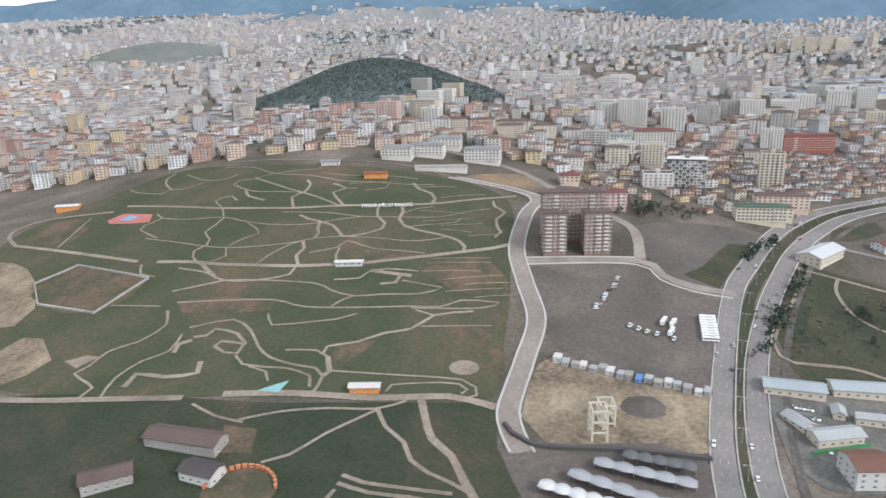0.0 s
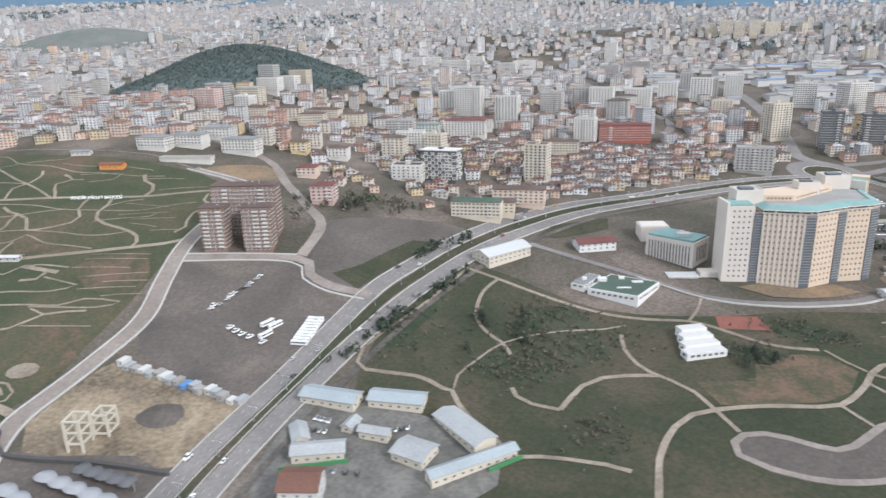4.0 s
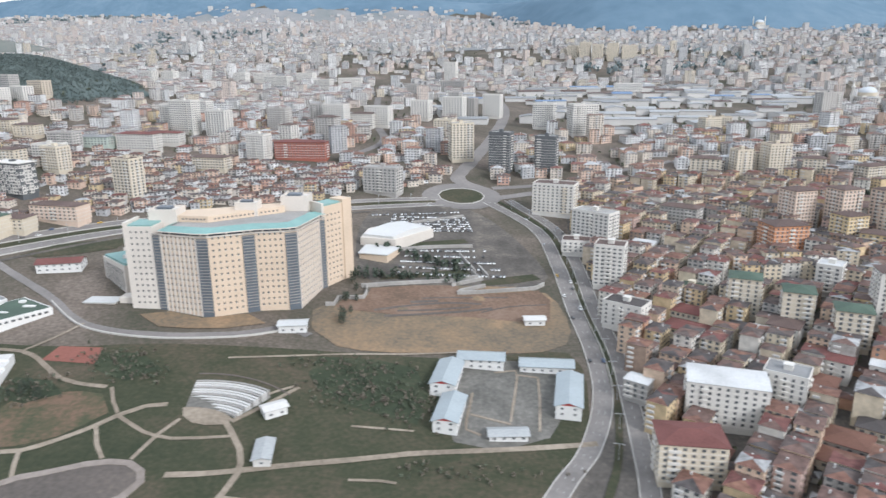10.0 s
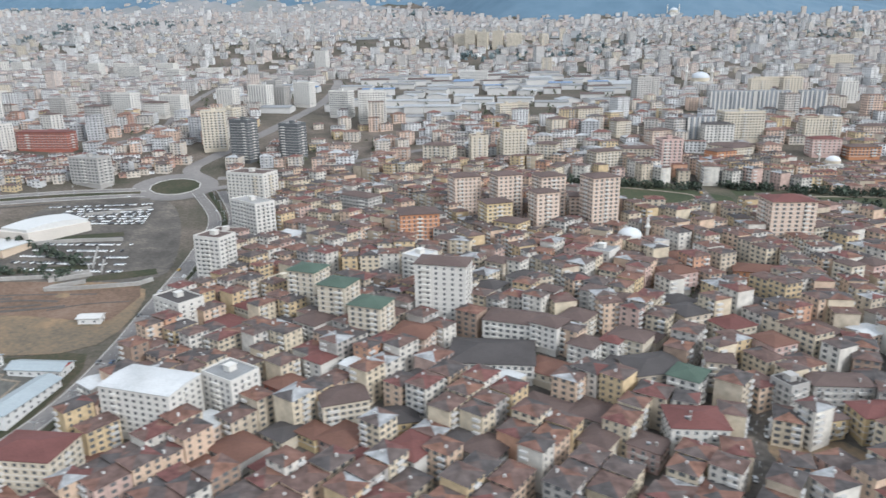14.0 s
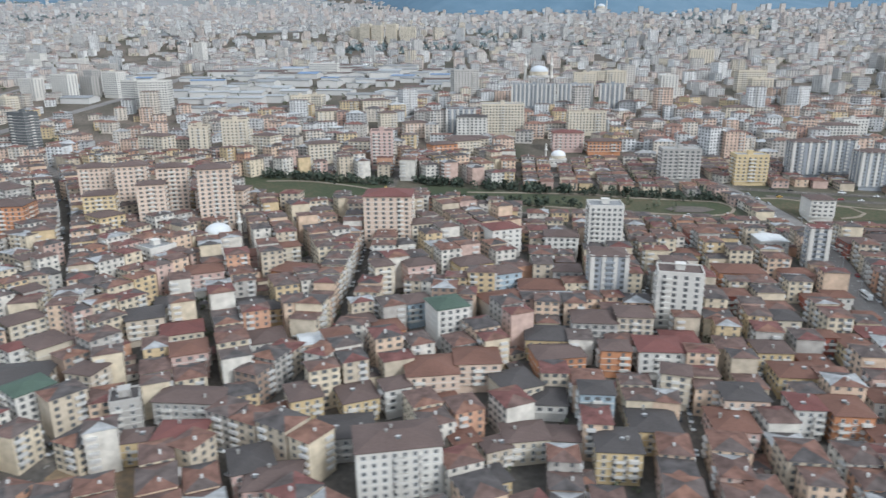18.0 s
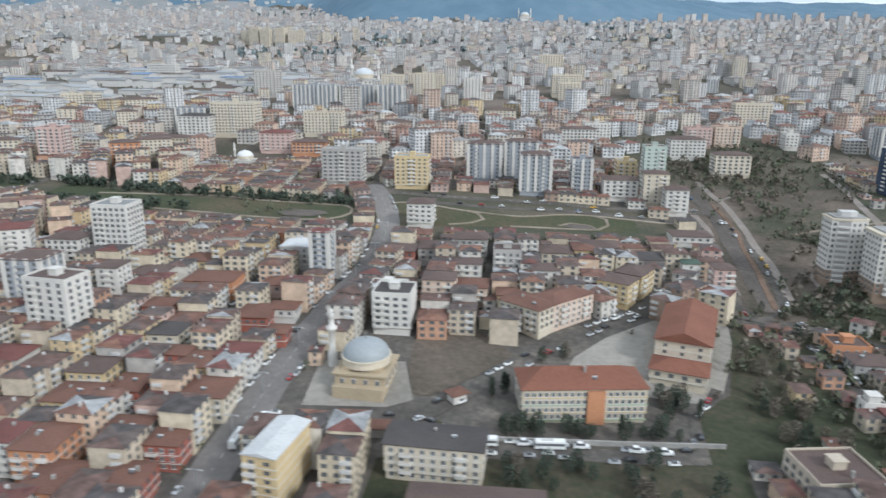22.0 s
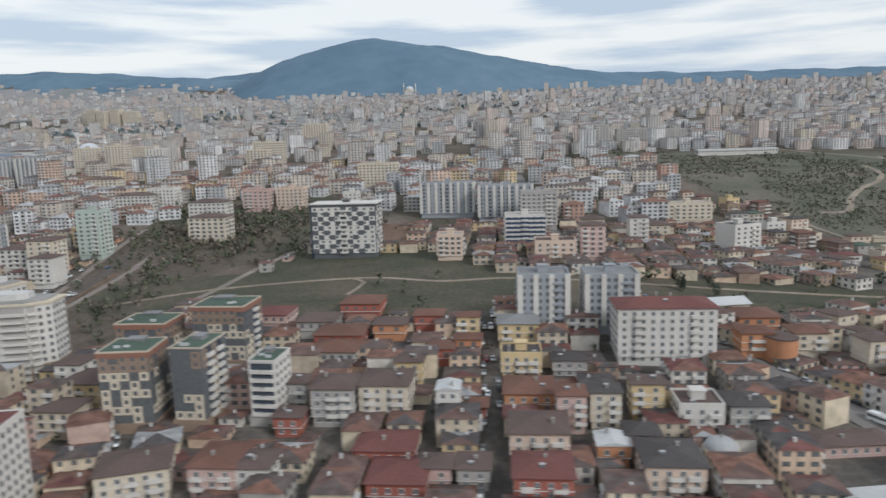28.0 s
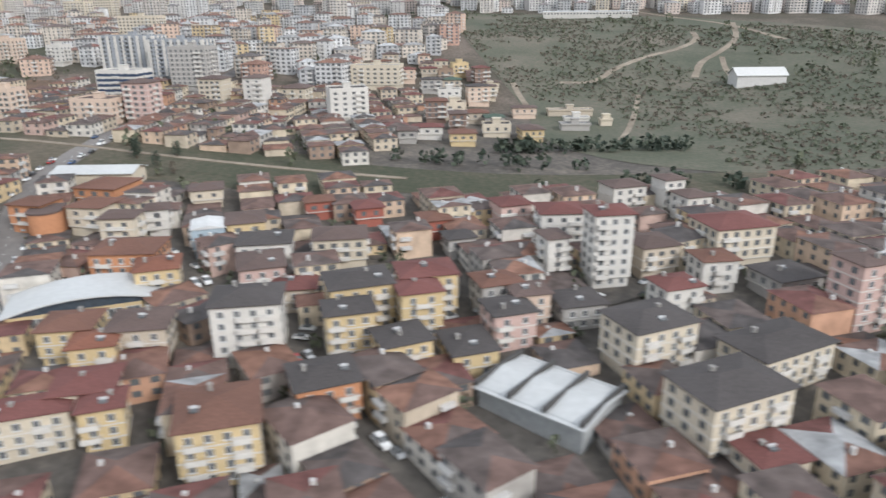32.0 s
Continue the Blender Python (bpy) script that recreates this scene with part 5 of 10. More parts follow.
def hospital():
    """Thirteen storeys: four facets parted by dark louvred bays, a tower at each end, a teal rim over a recessed top floor."""
    z, top, storey = 29.0, 58.8, 2.08
    front = [(248.3, 262.0), (262.0, 258.6), (265.8, 258.7), (275.7, 263.4), (279.4, 265.2), (289.2, 267.3), (292.8, 269.2), (296.4, 286.7), (298.0, 288.4)]
    back = [(286, 298), (262, 291), (249, 283)]
    body = prism(front + back, z, top).ob("hospital", [M_HOSP])
    tagged(body, "tall peach stone hospital with faceted front and teal roof rim", "hospital")
    TAKEN.append((268, 275, 36))

    def grown(o):
        c = Vector((272, 279))
        return [tuple(Vector(p) + (Vector(p) - c).normalized() * o) for p in front + back]

    prism(grown(0.5), top, top + 0.35).ob("cornice", [M_HOSPW], body)
    prism(grown(-0.9), top + 0.35, top + 1.15).ob("top_floor", [M_DGLASS], body)
    rim = prism(grown(0.8), top + 1.15, top + 1.5).ob("eave", [M_HOSPW], body)
    lo, hi, n = grown(0.7), grown(-3.4), len(front) + len(back)
    v = [(x, y, top + 1.5) for x, y in lo] + [(x, y, top + 2.7) for x, y in hi]
    mesh_ob("roof_rim", v, [(i, (i + 1) % n, n + (i + 1) % n, n + i) for i in range(n)], M_TEAL, rim)
    prism(grown(-3.2), top + 1.2, top + 2.4).ob("roof", [roof_mat("concrete")], body)
    for i in range(14):
        t = (i + 0.5) / 14 * (len(front) - 1)
        k = min(int(t), len(front) - 2)
        p = Vector(front[k]).lerp(Vector(front[k + 1]), t - k)
        Geo().box(p.x - 0.2, p.y - 0.3, top + 0.35, p.x + 0.2, p.y + 0.3, top + 1.15).ob("eave_post", [M_HOSPW], body)
    rear = prism([(251, 271), (262, 270), (284, 287), (281, 294), (260, 284), (249, 280)], top, 63.4).ob("rear_wing", [M_HOSP], body)
    line_windows(rear, (251.6, 270.9, 0), (262, 269.9, 0), 7, 1, 62.3, 1, 0.6, 0.6, SMALL_WINDOW)
    line_windows(rear, (262, 269.9, 0), (283.6, 286.7, 0), 16, 1, 62.3, 1, 0.6, 0.6, SMALL_WINDOW)
    for x, y, w, d, t in ((272, 283, 8, 6, 65.7), (287, 293, 10, 8, 66.3), (246, 274, 10, 8, 65.2)):
        g = Geo().box(x - w / 2, y - d / 2, top - 2, x + w / 2, y + d / 2, t, 0)
        g.box(x - w / 2, y - d / 2, t, x + w / 2, y - d / 2 + 0.3, t + 0.5, 0).box(x - w / 2, y + d / 2 - 0.3, t, x + w / 2, y + d / 2, t + 0.5, 0)
        g.box(x - w / 2, y - d / 2 + 0.3, t, x - w / 2 + 0.3, y + d / 2 - 0.3, t + 0.5, 0).box(x + w / 2 - 0.3, y - d / 2 + 0.3, t, x + w / 2, y + d / 2 - 0.3, t + 0.5, 0)
        hut = g.ob("roof_house", [M_HOSPW], body)
        Geo().box(x - w * 0.3, y - d * 0.25, t, x + w * 0.2, y + d * 0.2, t + 0.9).ob("roof_plant", [M_SLAT], hut)
    # dark louvred bays between the facets
    for p, q in ((front[1], front[2]), (front[3], front[4]), (front[5], front[6]), (front[7], front[8]), ((245.4, 262.6), (248.3, 262.4))):
        bay = strip_block(p, q, 0.25, 1.0, z, top - 0.5, M_SLAT, "glazed_bay", body, "dark louvred glazed bay")
        for r in range(26):
            strip_block(p, q, 0.5, 0.1, z + 3.9 + 1.04 * r, z + 4.1 + 1.04 * r, M_CONC, "louvre", bay)
    # ribs that give the outer facets their stripes
    for a, b, n in ((front[0], front[1], 8), (front[6], front[7], 9)):
        for i in range(n + 1):
            c = Vector(a).lerp(Vector(b), 0.02 + 0.96 * i / n)
            d = (Vector(b) - Vector(a)).normalized() * 0.36
            strip_block(tuple(c - d), tuple(c + d), 0.28, 0.1, z, top - 0.4, M_HOSPW, "pier", body)
    line_windows(body, (*front[0], 0), (*front[1], 0), 8, 13, 33.4, storey, 0.42, 0.8, SMALL_WINDOW, 0.02)
    line_windows(body, (*front[2], 0), (*front[3], 0), 5, 13, 33.4, storey, 0.62, 0.72, SMALL_WINDOW, 0.05)
    line_windows(body, (*front[4], 0), (*front[5], 0), 5, 13, 33.4, storey, 0.62, 0.72, SMALL_WINDOW, 0.05)
    line_windows(body, (*front[6], 0), (*front[7], 0), 9, 13, 33.4, storey, 0.5, 0.85, SMALL_WINDOW, 0.02)
    for pts, tt, m in (([(236.4, 262.6), (245.4, 262.6), (246, 271), (236.2, 273)], 61.4, M_HOSPW), ([(298.0, 288.4), (303.0, 296.8), (297, 302), (292, 294)], 63.0, M_HOSP)):
        tw = prism(pts, z, tt).ob("tower", [m], body)
        c = Vector((sum(p[0] for p in pts) / 4, sum(p[1] for p in pts) / 4))
        prism([tuple(Vector(p).lerp(c, 0.12)) for p in pts], tt, tt + 0.5).ob("tower_roof", [M_TEAL], tw)
        line_windows(tw, (*pts[0], 0), (*pts[1], 0), 4, 13, 34.6, storey, 0.62, 0.66, SMALL_WINDOW, 0.08)
        strip_block(pts[3], pts[0], 0.9, 0.0, z, tt + 1.3, M_HOSPW, "fin_wall", tw)
    strip_block((303.0, 296.8), (305.5, 301), 0.4, 6, z, 64.2, M_HOSP, "side_wall", body)
    # low wings
    wing = prism([(213, 287), (228, 273.5), (237, 283), (223, 296)], 30, 44).ob("low_wing", [M_HOSPW], body)
    prism([(213.8, 287), (228, 274.5), (236, 283), (223, 295)], 44, 44.8).ob("wing_roof", [M_TEAL], wing)
    Geo().box(224, 281, 44.8, 229, 284, 46, 0).box(226, 286, 44.8, 228, 288, 45.6, 0).ob("roof_plant", [M_PALE], wing)
    line_windows(wing, (213, 287, 0), (228, 273.5, 0), 14, 1, 38.5, 1, 0.5, 8, SMALL_WINDOW, 0.05)
    line_windows(wing, (229, 274.6, 0), (236.5, 282.5, 0), 5, 1, 39, 1, 0.8, 6, SMALL_WINDOW, 0.1)
    Geo().box(214, 300, 30, 226, 310, 43.5, 0).box(214.5, 300.5, 43.5, 225.5, 309.5, 43.8, 0).ob("rear_block", [M_HOSPW], body)
    hall = Geo().box(217, 264.5, 27, 228, 270, 33.4, 0).box(229, 266, 27, 236, 271, 35, 0)
    hall.ob("entrance_block", [M_HOSPW], body)
    Geo().box(216.6, 264.1, 33.4, 228.4, 270.4, 33.8, 0).box(224, 261.2, 31.4, 236, 262.4, 31.8, 0).ob("canopy", [M_SHEETPALE], body)
    an = prism([(303, 333), (319, 329), (334, 349), (316, 361), (304, 350)], 32, 40).ob("annex", [M_HOSPW], body)
    member = mat("white_membrane", (0.54, 0.535, 0.52), 0.6, 0.1)
    v, f = [], []
    for i in range(9):
        t = i / 8
        p, q = Vector((304, 335)).lerp(Vector((318, 360)), t), Vector((318, 330)).lerp(Vector((333, 349)), t)
        rise = 2.4 * math.sin(math.pi * (0.15 + 0.7 * t))
        v += [(p.x, p.y, 40 + rise), (q.x, q.y, 40 + rise), (p.x, p.y, 39.7), (q.x, q.y, 39.7)]
    for i in range(8):
        k = 4 * i
        f += [(k, k + 1, k + 5, k + 4), (k + 2, k, k + 4, k + 6), (k + 1, k + 3, k + 7, k + 5)]
    mesh_ob("annex_roof", v, f + [(0, 2, 3, 1), (32, 33, 35, 34)], member, an)
    prism([(305, 318), (317, 315), (321, 327), (306, 331)], 32, 37).ob("annex_hall", [M_HOSP], body)
    prism([(304.6, 317.6), (317.4, 314.6), (321.4, 327.4), (305.6, 331.4)], 37, 37.4).ob("hall_roof", [member], body)


hospital()


def shed_roofed(x, y, w, d, h, yaw, wall, roof, name, label, rise=1.2, gable_red=False, windows=True, category="building"):
    """A long low building with a gabled sheet roof."""
    z = gz(x, y)
    TAKEN.append((x, y, 0.5 * max(w, d)))
    g = Geo().box(-w / 2, -d / 2, -2, w / 2, d / 2, h, 0)
    k = len(g.v)
    g.v += [(-w / 2, -d / 2, h), (w / 2, -d / 2, h), (0, -d / 2, h + rise), (-w / 2, d / 2, h), (w / 2, d / 2, h), (0, d / 2, h + rise)] if d > w else \
           [(-w / 2, -d / 2, h), (-w / 2, d / 2, h), (-w / 2, 0, h + rise), (w / 2, -d / 2, h), (w / 2, d / 2, h), (w / 2, 0, h + rise)]
    g.f += [(k, k + 1, k + 2), (k + 3, k + 5, k + 4)] if d > w else [(k, k + 2, k + 1), (k + 3, k + 4, k + 5)]
    g.m += [1, 1]
    ob = g.ob(name, [wall, mat("red_gable", (0.42, 0.06, 0.05), 0.7, 0.1) if gable_red else wall])
    ob.matrix_basis = pose(x, y, z, 0, 0, yaw)
    tagged(ob, label, category)
    r = Geo()
    o, t = 0.5, 0.15
    if d > w:
        for s in (-1, 1):
            k = len(r.v)
            r.v += [(s * (w / 2 + o), -d / 2 - o, h - 0.25), (0, -d / 2 - o, h + rise), (0, d / 2 + o, h + rise), (s * (w / 2 + o), d / 2 + o, h - 0.25)]
            r.v += [(a, b, c + t) for a, b, c in r.v[k:k + 4]]
            r.f += [(k, k + 1, k + 2, k + 3), (k + 7, k + 6, k + 5, k + 4), (k, k + 4, k + 5, k + 1), (k + 3, k + 2, k + 6, k + 7), (k, k + 3, k + 7, k + 4)]
            r.m += [0] * 5
    else:
        for s in (-1, 1):
            k = len(r.v)
            r.v += [(-w / 2 - o, s * (d / 2 + o), h - 0.25), (-w / 2 - o, 0, h + rise), (w / 2 + o, 0, h + rise), (w / 2 + o, s * (d / 2 + o), h - 0.25)]
            r.v += [(a, b, c + t) for a, b, c in r.v[k:k + 4]]
            r.f += [(k, k + 1, k + 2, k + 3), (k + 7, k + 6, k + 5, k + 4), (k, k + 4, k + 5, k + 1), (k + 3, k + 2, k + 6, k + 7), (k, k + 3, k + 7, k + 4)]
            r.m += [0] * 5
    r.ob("roof", [roof], ob)
    if windows:
        for f in range(max(1, int(h / 1.6))):
            for side, length in (("s", w), ("w", d), ("e", d)):
                n = max(1, int(length / 2.4))
                for i in range(n):
                    place_window(ob, w, d, side, (i - (n - 1) / 2) * length / n, 0.9 + 1.6 * f, 0.9, 0.7)
    return ob


M_SHEETW = mat("pale_blue_grey_sheet", (0.31, 0.345, 0.36), 0.45, 0.14, 0.8)
M_SHEETG = mat("weathered_grey_sheet", (0.33, 0.34, 0.34), 0.6, 0.22, 0.8)
M_WHITE = mat("white_wall_paint", (0.63, 0.62, 0.60), 0.8, 0.08)
M_CREAMW = mat("cream_wall_paint", (0.56, 0.50, 0.41), 0.8, 0.1)
M_REDT = roof_mat("orange")
for x, y, w, d, h, yaw in ((346, 230, 7, 16, 3.4, -8), (356, 241, 14, 6, 3.2, -4), (347.5, 212.5, 6.5, 15, 3.2, -8), (376, 240.5, 16, 6, 2.2, -3), (381, 224, 7, 20, 3.4, -8)):
    shed_roofed(x, y, w, d, h, yaw, M_WHITE, M_SHEETW, "barrack", "white barrack with red gable and pale blue sheet roof", 1.0, True)
shed_roofed(363, 205.5, 10, 4, 1.8, 4, M_WHITE, M_SHEETG, "barrack", "low grey-roofed shed beside the parade yard", 0.6)
shed_roofed(154, 277.5, 10, 22, 3.6, -50, M_CREAMW, mat("white_sheet", (0.47, 0.475, 0.47), 0.5, 0.12), "sports_hall", "white hall with pale sheet roof", 1.6)
shed_roofed(193, 292, 16, 8, 3.4, 14, M_WHITE, roof_mat("red"), "low_hall", "low hall with dull red roof", 1.0)
for x, y, w, d, yaw, top in ((102.5, 187.5, 16.5, 6.5, -16, 0), (121.5, 186.8, 15.5, 6.5, -10, 0), (140.3, 174.3, 6.8, 18.5, -143, 1), (103.5, 165, 13, 5.5, 8, 1), (97, 172, 4, 8, 20, 1), (128, 165, 9, 8, -28, 1), (142.5, 161, 24, 3.6, 30, 0), (117, 172, 8, 3, -15, 1), (110, 176, 5, 3, 70, 1)):
    shed_roofed(x, y, w, d, 2.5 if w > 6 else 1.7, yaw, M_CREAMW, M_SHEETG if top else M_SHEETW, "workshop", "long workshop with weathered grey sheet roof" if top else "long workshop with pale blue sheet roof", 0.9)
shed_roofed(103, 150, 9, 9, 5.5, 0, M_PALE, roof_mat("tile"), "workshop_house", "pale house with red tiled roof", 1.6)
shed_roofed(-73, 165, 22, 7, 3.0, -14, M_CONC, roof_mat("brown"), "park_lodge", "long grey lodge with brown roof among trees", 1.2)
shed_roofed(-88, 150, 12, 6, 3.2, 25, M_CONC, roof_mat("brown"), "park_lodge", "grey lodge with brown roof among trees", 1.0)
shed_roofed(-64, 152, 10, 6, 3.0, -20, M_PALE, roof_mat("dark"), "park_lodge", "small lodge with dark roof among trees", 1.0)
shed_roofed(294, 253.5, 9, 5, 2.6, 8, M_WHITE, mat("white_sheet", (0.47, 0.475, 0.47), 0.5, 0.12), "gate_house", "white gatehouse with flat canopy", 0.5)
shed_roofed(374.5, 271, 7, 4, 2.2, 5, M_WHITE, M_PALE, "site_hut", "small white site hut", 0.4)
shed_roofed(300.5, 208.5, 6, 4, 2.4, 35, M_WHITE, M_PALE, "stage_house", "small white stage building", 0.4)
shed_roofed(303, 191, 4, 9, 2.0, 10, M_PALE, M_SHEETG, "park_kiosk", "grey park kiosk beside the path", 0.4)
shed_roofed(-26.5, 188.5, 9, 3, 2.2, 0, mat("orange_panels", (0.60, 0.24, 0.05), 0.7, 0.1), M_PALE, "park_kiosk", "orange park kiosk with white roof", 0.4)
shed_roofed(-42, 265.5, 11, 3, 1.8, 0, M_PALE, M_PALE, "park_kiosk", "long low kiosk with white roof", 0.3)
shed_roofed(-201, 345, 11, 5, 2.4, 10, mat("orange_panels", (0.60, 0.24, 0.05), 0.7, 0.1), M_PALE, "park_kiosk", "orange park kiosk with white roof", 0.4)
shed_roofed(-67, 372, 10, 4, 2.2, 0, M_PALE, roof_mat("grey"), "park_gate", "pale park gate building", 0.4)
shed_roofed(-40, 352, 12, 5, 2.4, 0, mat("orange_panels", (0.60, 0.24, 0.05), 0.7, 0.1), roof_mat("orange"), "park_kiosk", "low building with orange roof", 0.6)


def flat_block(name, label, outline, h, wall, roof, category="building", parapet=0.6, extra=()):
    """A flat-roofed block over an outline, with parapet and roof boxes."""
    cx, cy = np.mean([p[0] for p in outline]), np.mean([p[1] for p in outline])
    z = gz(cx, cy)
    TAKEN.append((cx, cy, 0.5 * max(np.ptp([p[0] for p in outline]), np.ptp([p[1] for p in outline]))))
    ob = prism(outline, z - 2, z + h + parapet).ob(name, [wall])
    inner = [(x + (cx - x) * 0.05, y + (cy - y) * 0.05) for x, y in outline]
    prism(inner, z + h, z + h + parapet + 0.05).ob("roof", [roof], ob)
    for x, y, w, d, t in extra:
        Geo().box(x - w / 2, y - d / 2, z + h, x + w / 2, y + d / 2, z + h + parapet + t).ob("roof_box", [wall], ob)
    tagged(ob, label, category)
    for i in range(len(outline)):
        a, b = outline[i], outline[(i + 1) % len(outline)]
        if b[0] > a[0]:
            n = max(1, int(math.dist(a, b) / 2.2))
            line_windows(ob, (*a, 0), (*b, 0), n, max(1, int(h / 1.6)), z + 1.2, 1.6, 1.2, 0.7, SMALL_WINDOW)
    return ob


flat_block("service_centre", "low white flat-roofed centre with dark roof", [(184, 250.5), (200, 241.5), (211, 256), (195, 265.5)], 2.0, M_WHITE, roof_mat("green"), parapet=0.45, extra=((190.5, 258, 3, 2.4, 1.2), (203, 256, 4, 1.2, 0.5), (198, 260, 2, 1.5, 0.8), (197, 250, 5, 0.8, 0.4)))
flat_block("service_wing", "low white flat-roofed wing with grey roof", [(178.5, 254.5), (183, 251.6), (190.6, 262.6), (186.2, 265.6)], 1.5, M_WHITE, roof_mat("grey"), parapet=0.3, extra=((184, 258.5, 1.6, 1.6, 0.8),))
for i in range(4):
    flat_block("park_restaurant", "white stepped restaurant pavilion in the lawn", [(208 + i * 0.5, 209 + i * 4), (221 - i, 212 + i * 3.6), (220 - i, 215.6 + i * 3.6), (207 + i * 0.5, 212.6 + i * 4)], 2.0 + 0.35 * i, M_WHITE, M_PALE, parapet=0.2)


def amphitheatre():
    """A fan of low seat rows on the slope round a sandy half-round stage."""
    cx, cy = 279.1, 186.9
    z = gz(283, 207)
    stage = patch("amphitheatre", [(275.6, 208.2), (277, 204.6), (280.5, 202), (284.5, 201.3), (288.5, 202), (290.8, 204.4), (287, 207.2), (283, 208.6), (279, 209)], M_PATH, 0.3, "", "", 4.0)
    del stage["kind"]
    tagged(stage, "stone amphitheatre with curved pale seat rows and sandy stage", "amphitheatre")
    rows = 13
    rise = gz(285, 220) - gz(283, 208.5) + 1.4
    for i in range(rows):
        r0, r1 = 21.6 + 12.2 * i / rows, 21.6 + 12.2 * (i + 0.74) / rows
        arc = np.linspace(radians(57), radians(97.5), 22)
        pts = [(cx + r1 * math.cos(a), cy + r1 * math.sin(a)) for a in arc] + [(cx + r0 * math.cos(a), cy + r0 * math.sin(a)) for a in arc[::-1]]
        prism([p for p in pts[:22]] + pts[22:], z - 1.5, z + 0.35 + rise * i / rows).ob("tier", [M_PALE if i % 3 else M_PAVE], stage)
    bed = [(cx + r * math.cos(a), cy + r * math.sin(a)) for r, seq in ((34, np.linspace(radians(57), radians(97.5), 12)), (21.6, np.linspace(radians(97.5), radians(57), 12))) for a in seq]
    patch("seat_bed", bed, M_PAVE0, 0.35, "grey concrete bed between the seat rows", "paving", 3.0, False)
    ribbon("rim_path", [(cx + 38 * math.cos(a), cy + 38 * math.sin(a)) for a in np.linspace(radians(52), radians(98), 9)], 0.5, M_LOT, 0.3, "dark kerb above the seat rows", "kerb")
    ribbon("park_path", [(290.5, 203.5), (297, 211.5), (304, 221)], 1.2, M_PATH, 0.3, "pale path beside the seat rows", "path")


amphitheatre()


def mosque(x, y, s, label, minarets=((-8, 3),), wall="beige", yaw=-8, dome=(0.30, 0.33, 0.365)):
    """A mosque: cube hall, drum, lead dome, half domes, porch and minarets."""
    z = gz(x, y)
    TAKEN.append((x, y, s * 1.2))
    g = Geo().box(-s * 0.9, -s * 0.9, -2, s * 0.9, s * 0.9, s * 0.75, 0)
    g.box(-s * 0.98, -s * 0.98, s * 0.75, s * 0.98, s * 0.98, s * 0.83, 0)
    g.box(-s * 0.7, -s * 0.7, s * 0.83, s * 0.7, s * 0.7, s * 0.98, 0)
    hall = g.ob("mosque", [wall_mat(wall)])
    hall.matrix_basis = pose(x, y, z, 0, 0, yaw) @ Matrix.Diagonal((1, 1, 0.85, 1))
    tagged(hall, label, "mosque")
    M = mat("lead_dome_%d" % int(dome[2] * 100), dome, 0.5, 0.12, 0.8)

    def turned(name, prof, mtl, cx=0, cy=0, n=28, smooth=True, parent=hall):
        v, f = [], []
        for r, h in prof:
            v += [(cx + r * math.cos(2 * math.pi * i / n), cy + r * math.sin(2 * math.pi * i / n), h) for i in range(n)]
        for j in range(len(prof) - 1):
            f += [(j * n + i, j * n + (i + 1) % n, (j + 1) * n + (i + 1) % n, (j + 1) * n + i) for i in range(n)]
        f.append(tuple((len(prof) - 1) * n + i for i in range(n)))
        return mesh_ob(name, v, f, mtl, parent, smooth=smooth)

    turned("drum", [(s * 0.86, s * 0.95), (s * 0.86, s * 1.22), (s * 0.9, s * 1.24), (s * 0.9, s * 1.3)], wall_mat("cream"), smooth=False)
    turned("dome", [(s * 0.84 * math.cos(a), s * 1.3 + s * 0.66 * math.sin(a)) for a in np.linspace(0, 1.52, 10)], M)
    turned("finial", [(0.12, s * 1.94), (0.25, s * 2.02), (0.06, s * 2.1), (0.03, s * 2.3)], M, n=8)
    for side, dx, dy in (("n", 0, 0.95),):
        turned("half_dome", [(s * 0.45 * math.cos(a), s * 0.75 + s * 0.33 * math.sin(a)) for a in np.linspace(0, 1.5, 6)], M, dx * s, dy * s * 0.75, 16)
    p = Geo().box(-s * 0.9, -s * 1.22, -2, s * 0.9, -s * 0.9, s * 0.36, 0)
    p.ob("porch", [wall_mat(wall)], hall)
    for side in "sew":
        for i in range(4):
            place_window(hall, s * 1.8, s * 1.8, side, (i - 1.5) * s * 0.42, s * 0.42, s * 0.16, s * 0.34)
    for mx, my in minarets:
        h = s * 2.9
        turned("minaret", [(s * 0.17, -1), (s * 0.17, s * 0.8), (s * 0.12, s * 0.95), (s * 0.11, h * 0.62), (s * 0.2, h * 0.65), (s * 0.2, h * 0.69), (s * 0.1, h * 0.69), (s * 0.1, h * 0.84),
                           (s * 0.12, h * 0.85), (0.03, h)], wall_mat("white"), mx, my, 14)
    return hall


mosque(765, 244.4, 5.7, "stone mosque with lead-grey dome and one white minaret", ((-8.8, 4.4),), "stone", dome=(0.30, 0.32, 0.33))
mosque(556, 312, 5.2, "stone mosque with pale grey dome", ((6.5, 3),), "beige", -8, (0.55, 0.56, 0.56))
mosque(684, 424, 4.2, "small white mosque with pale domes and minaret", ((-6, 2),), "white", -8, (0.62, 0.62, 0.62))
mosque(1039, 256, 3.0, "small mosque with grey octagonal roof", (), "grey", 0, (0.35, 0.35, 0.35))
mosque(1052, 243, 2.4, "small prayer house with stone minaret", ((1.6, -3.4),), "beige", 0, (0.4, 0.4, 0.38))
mosque(888, 1453, 9.0, "far white mosque with two minarets below the mountain", ((-11, 4), (11, 4)), "white", 0, (0.5, 0.52, 0.54))
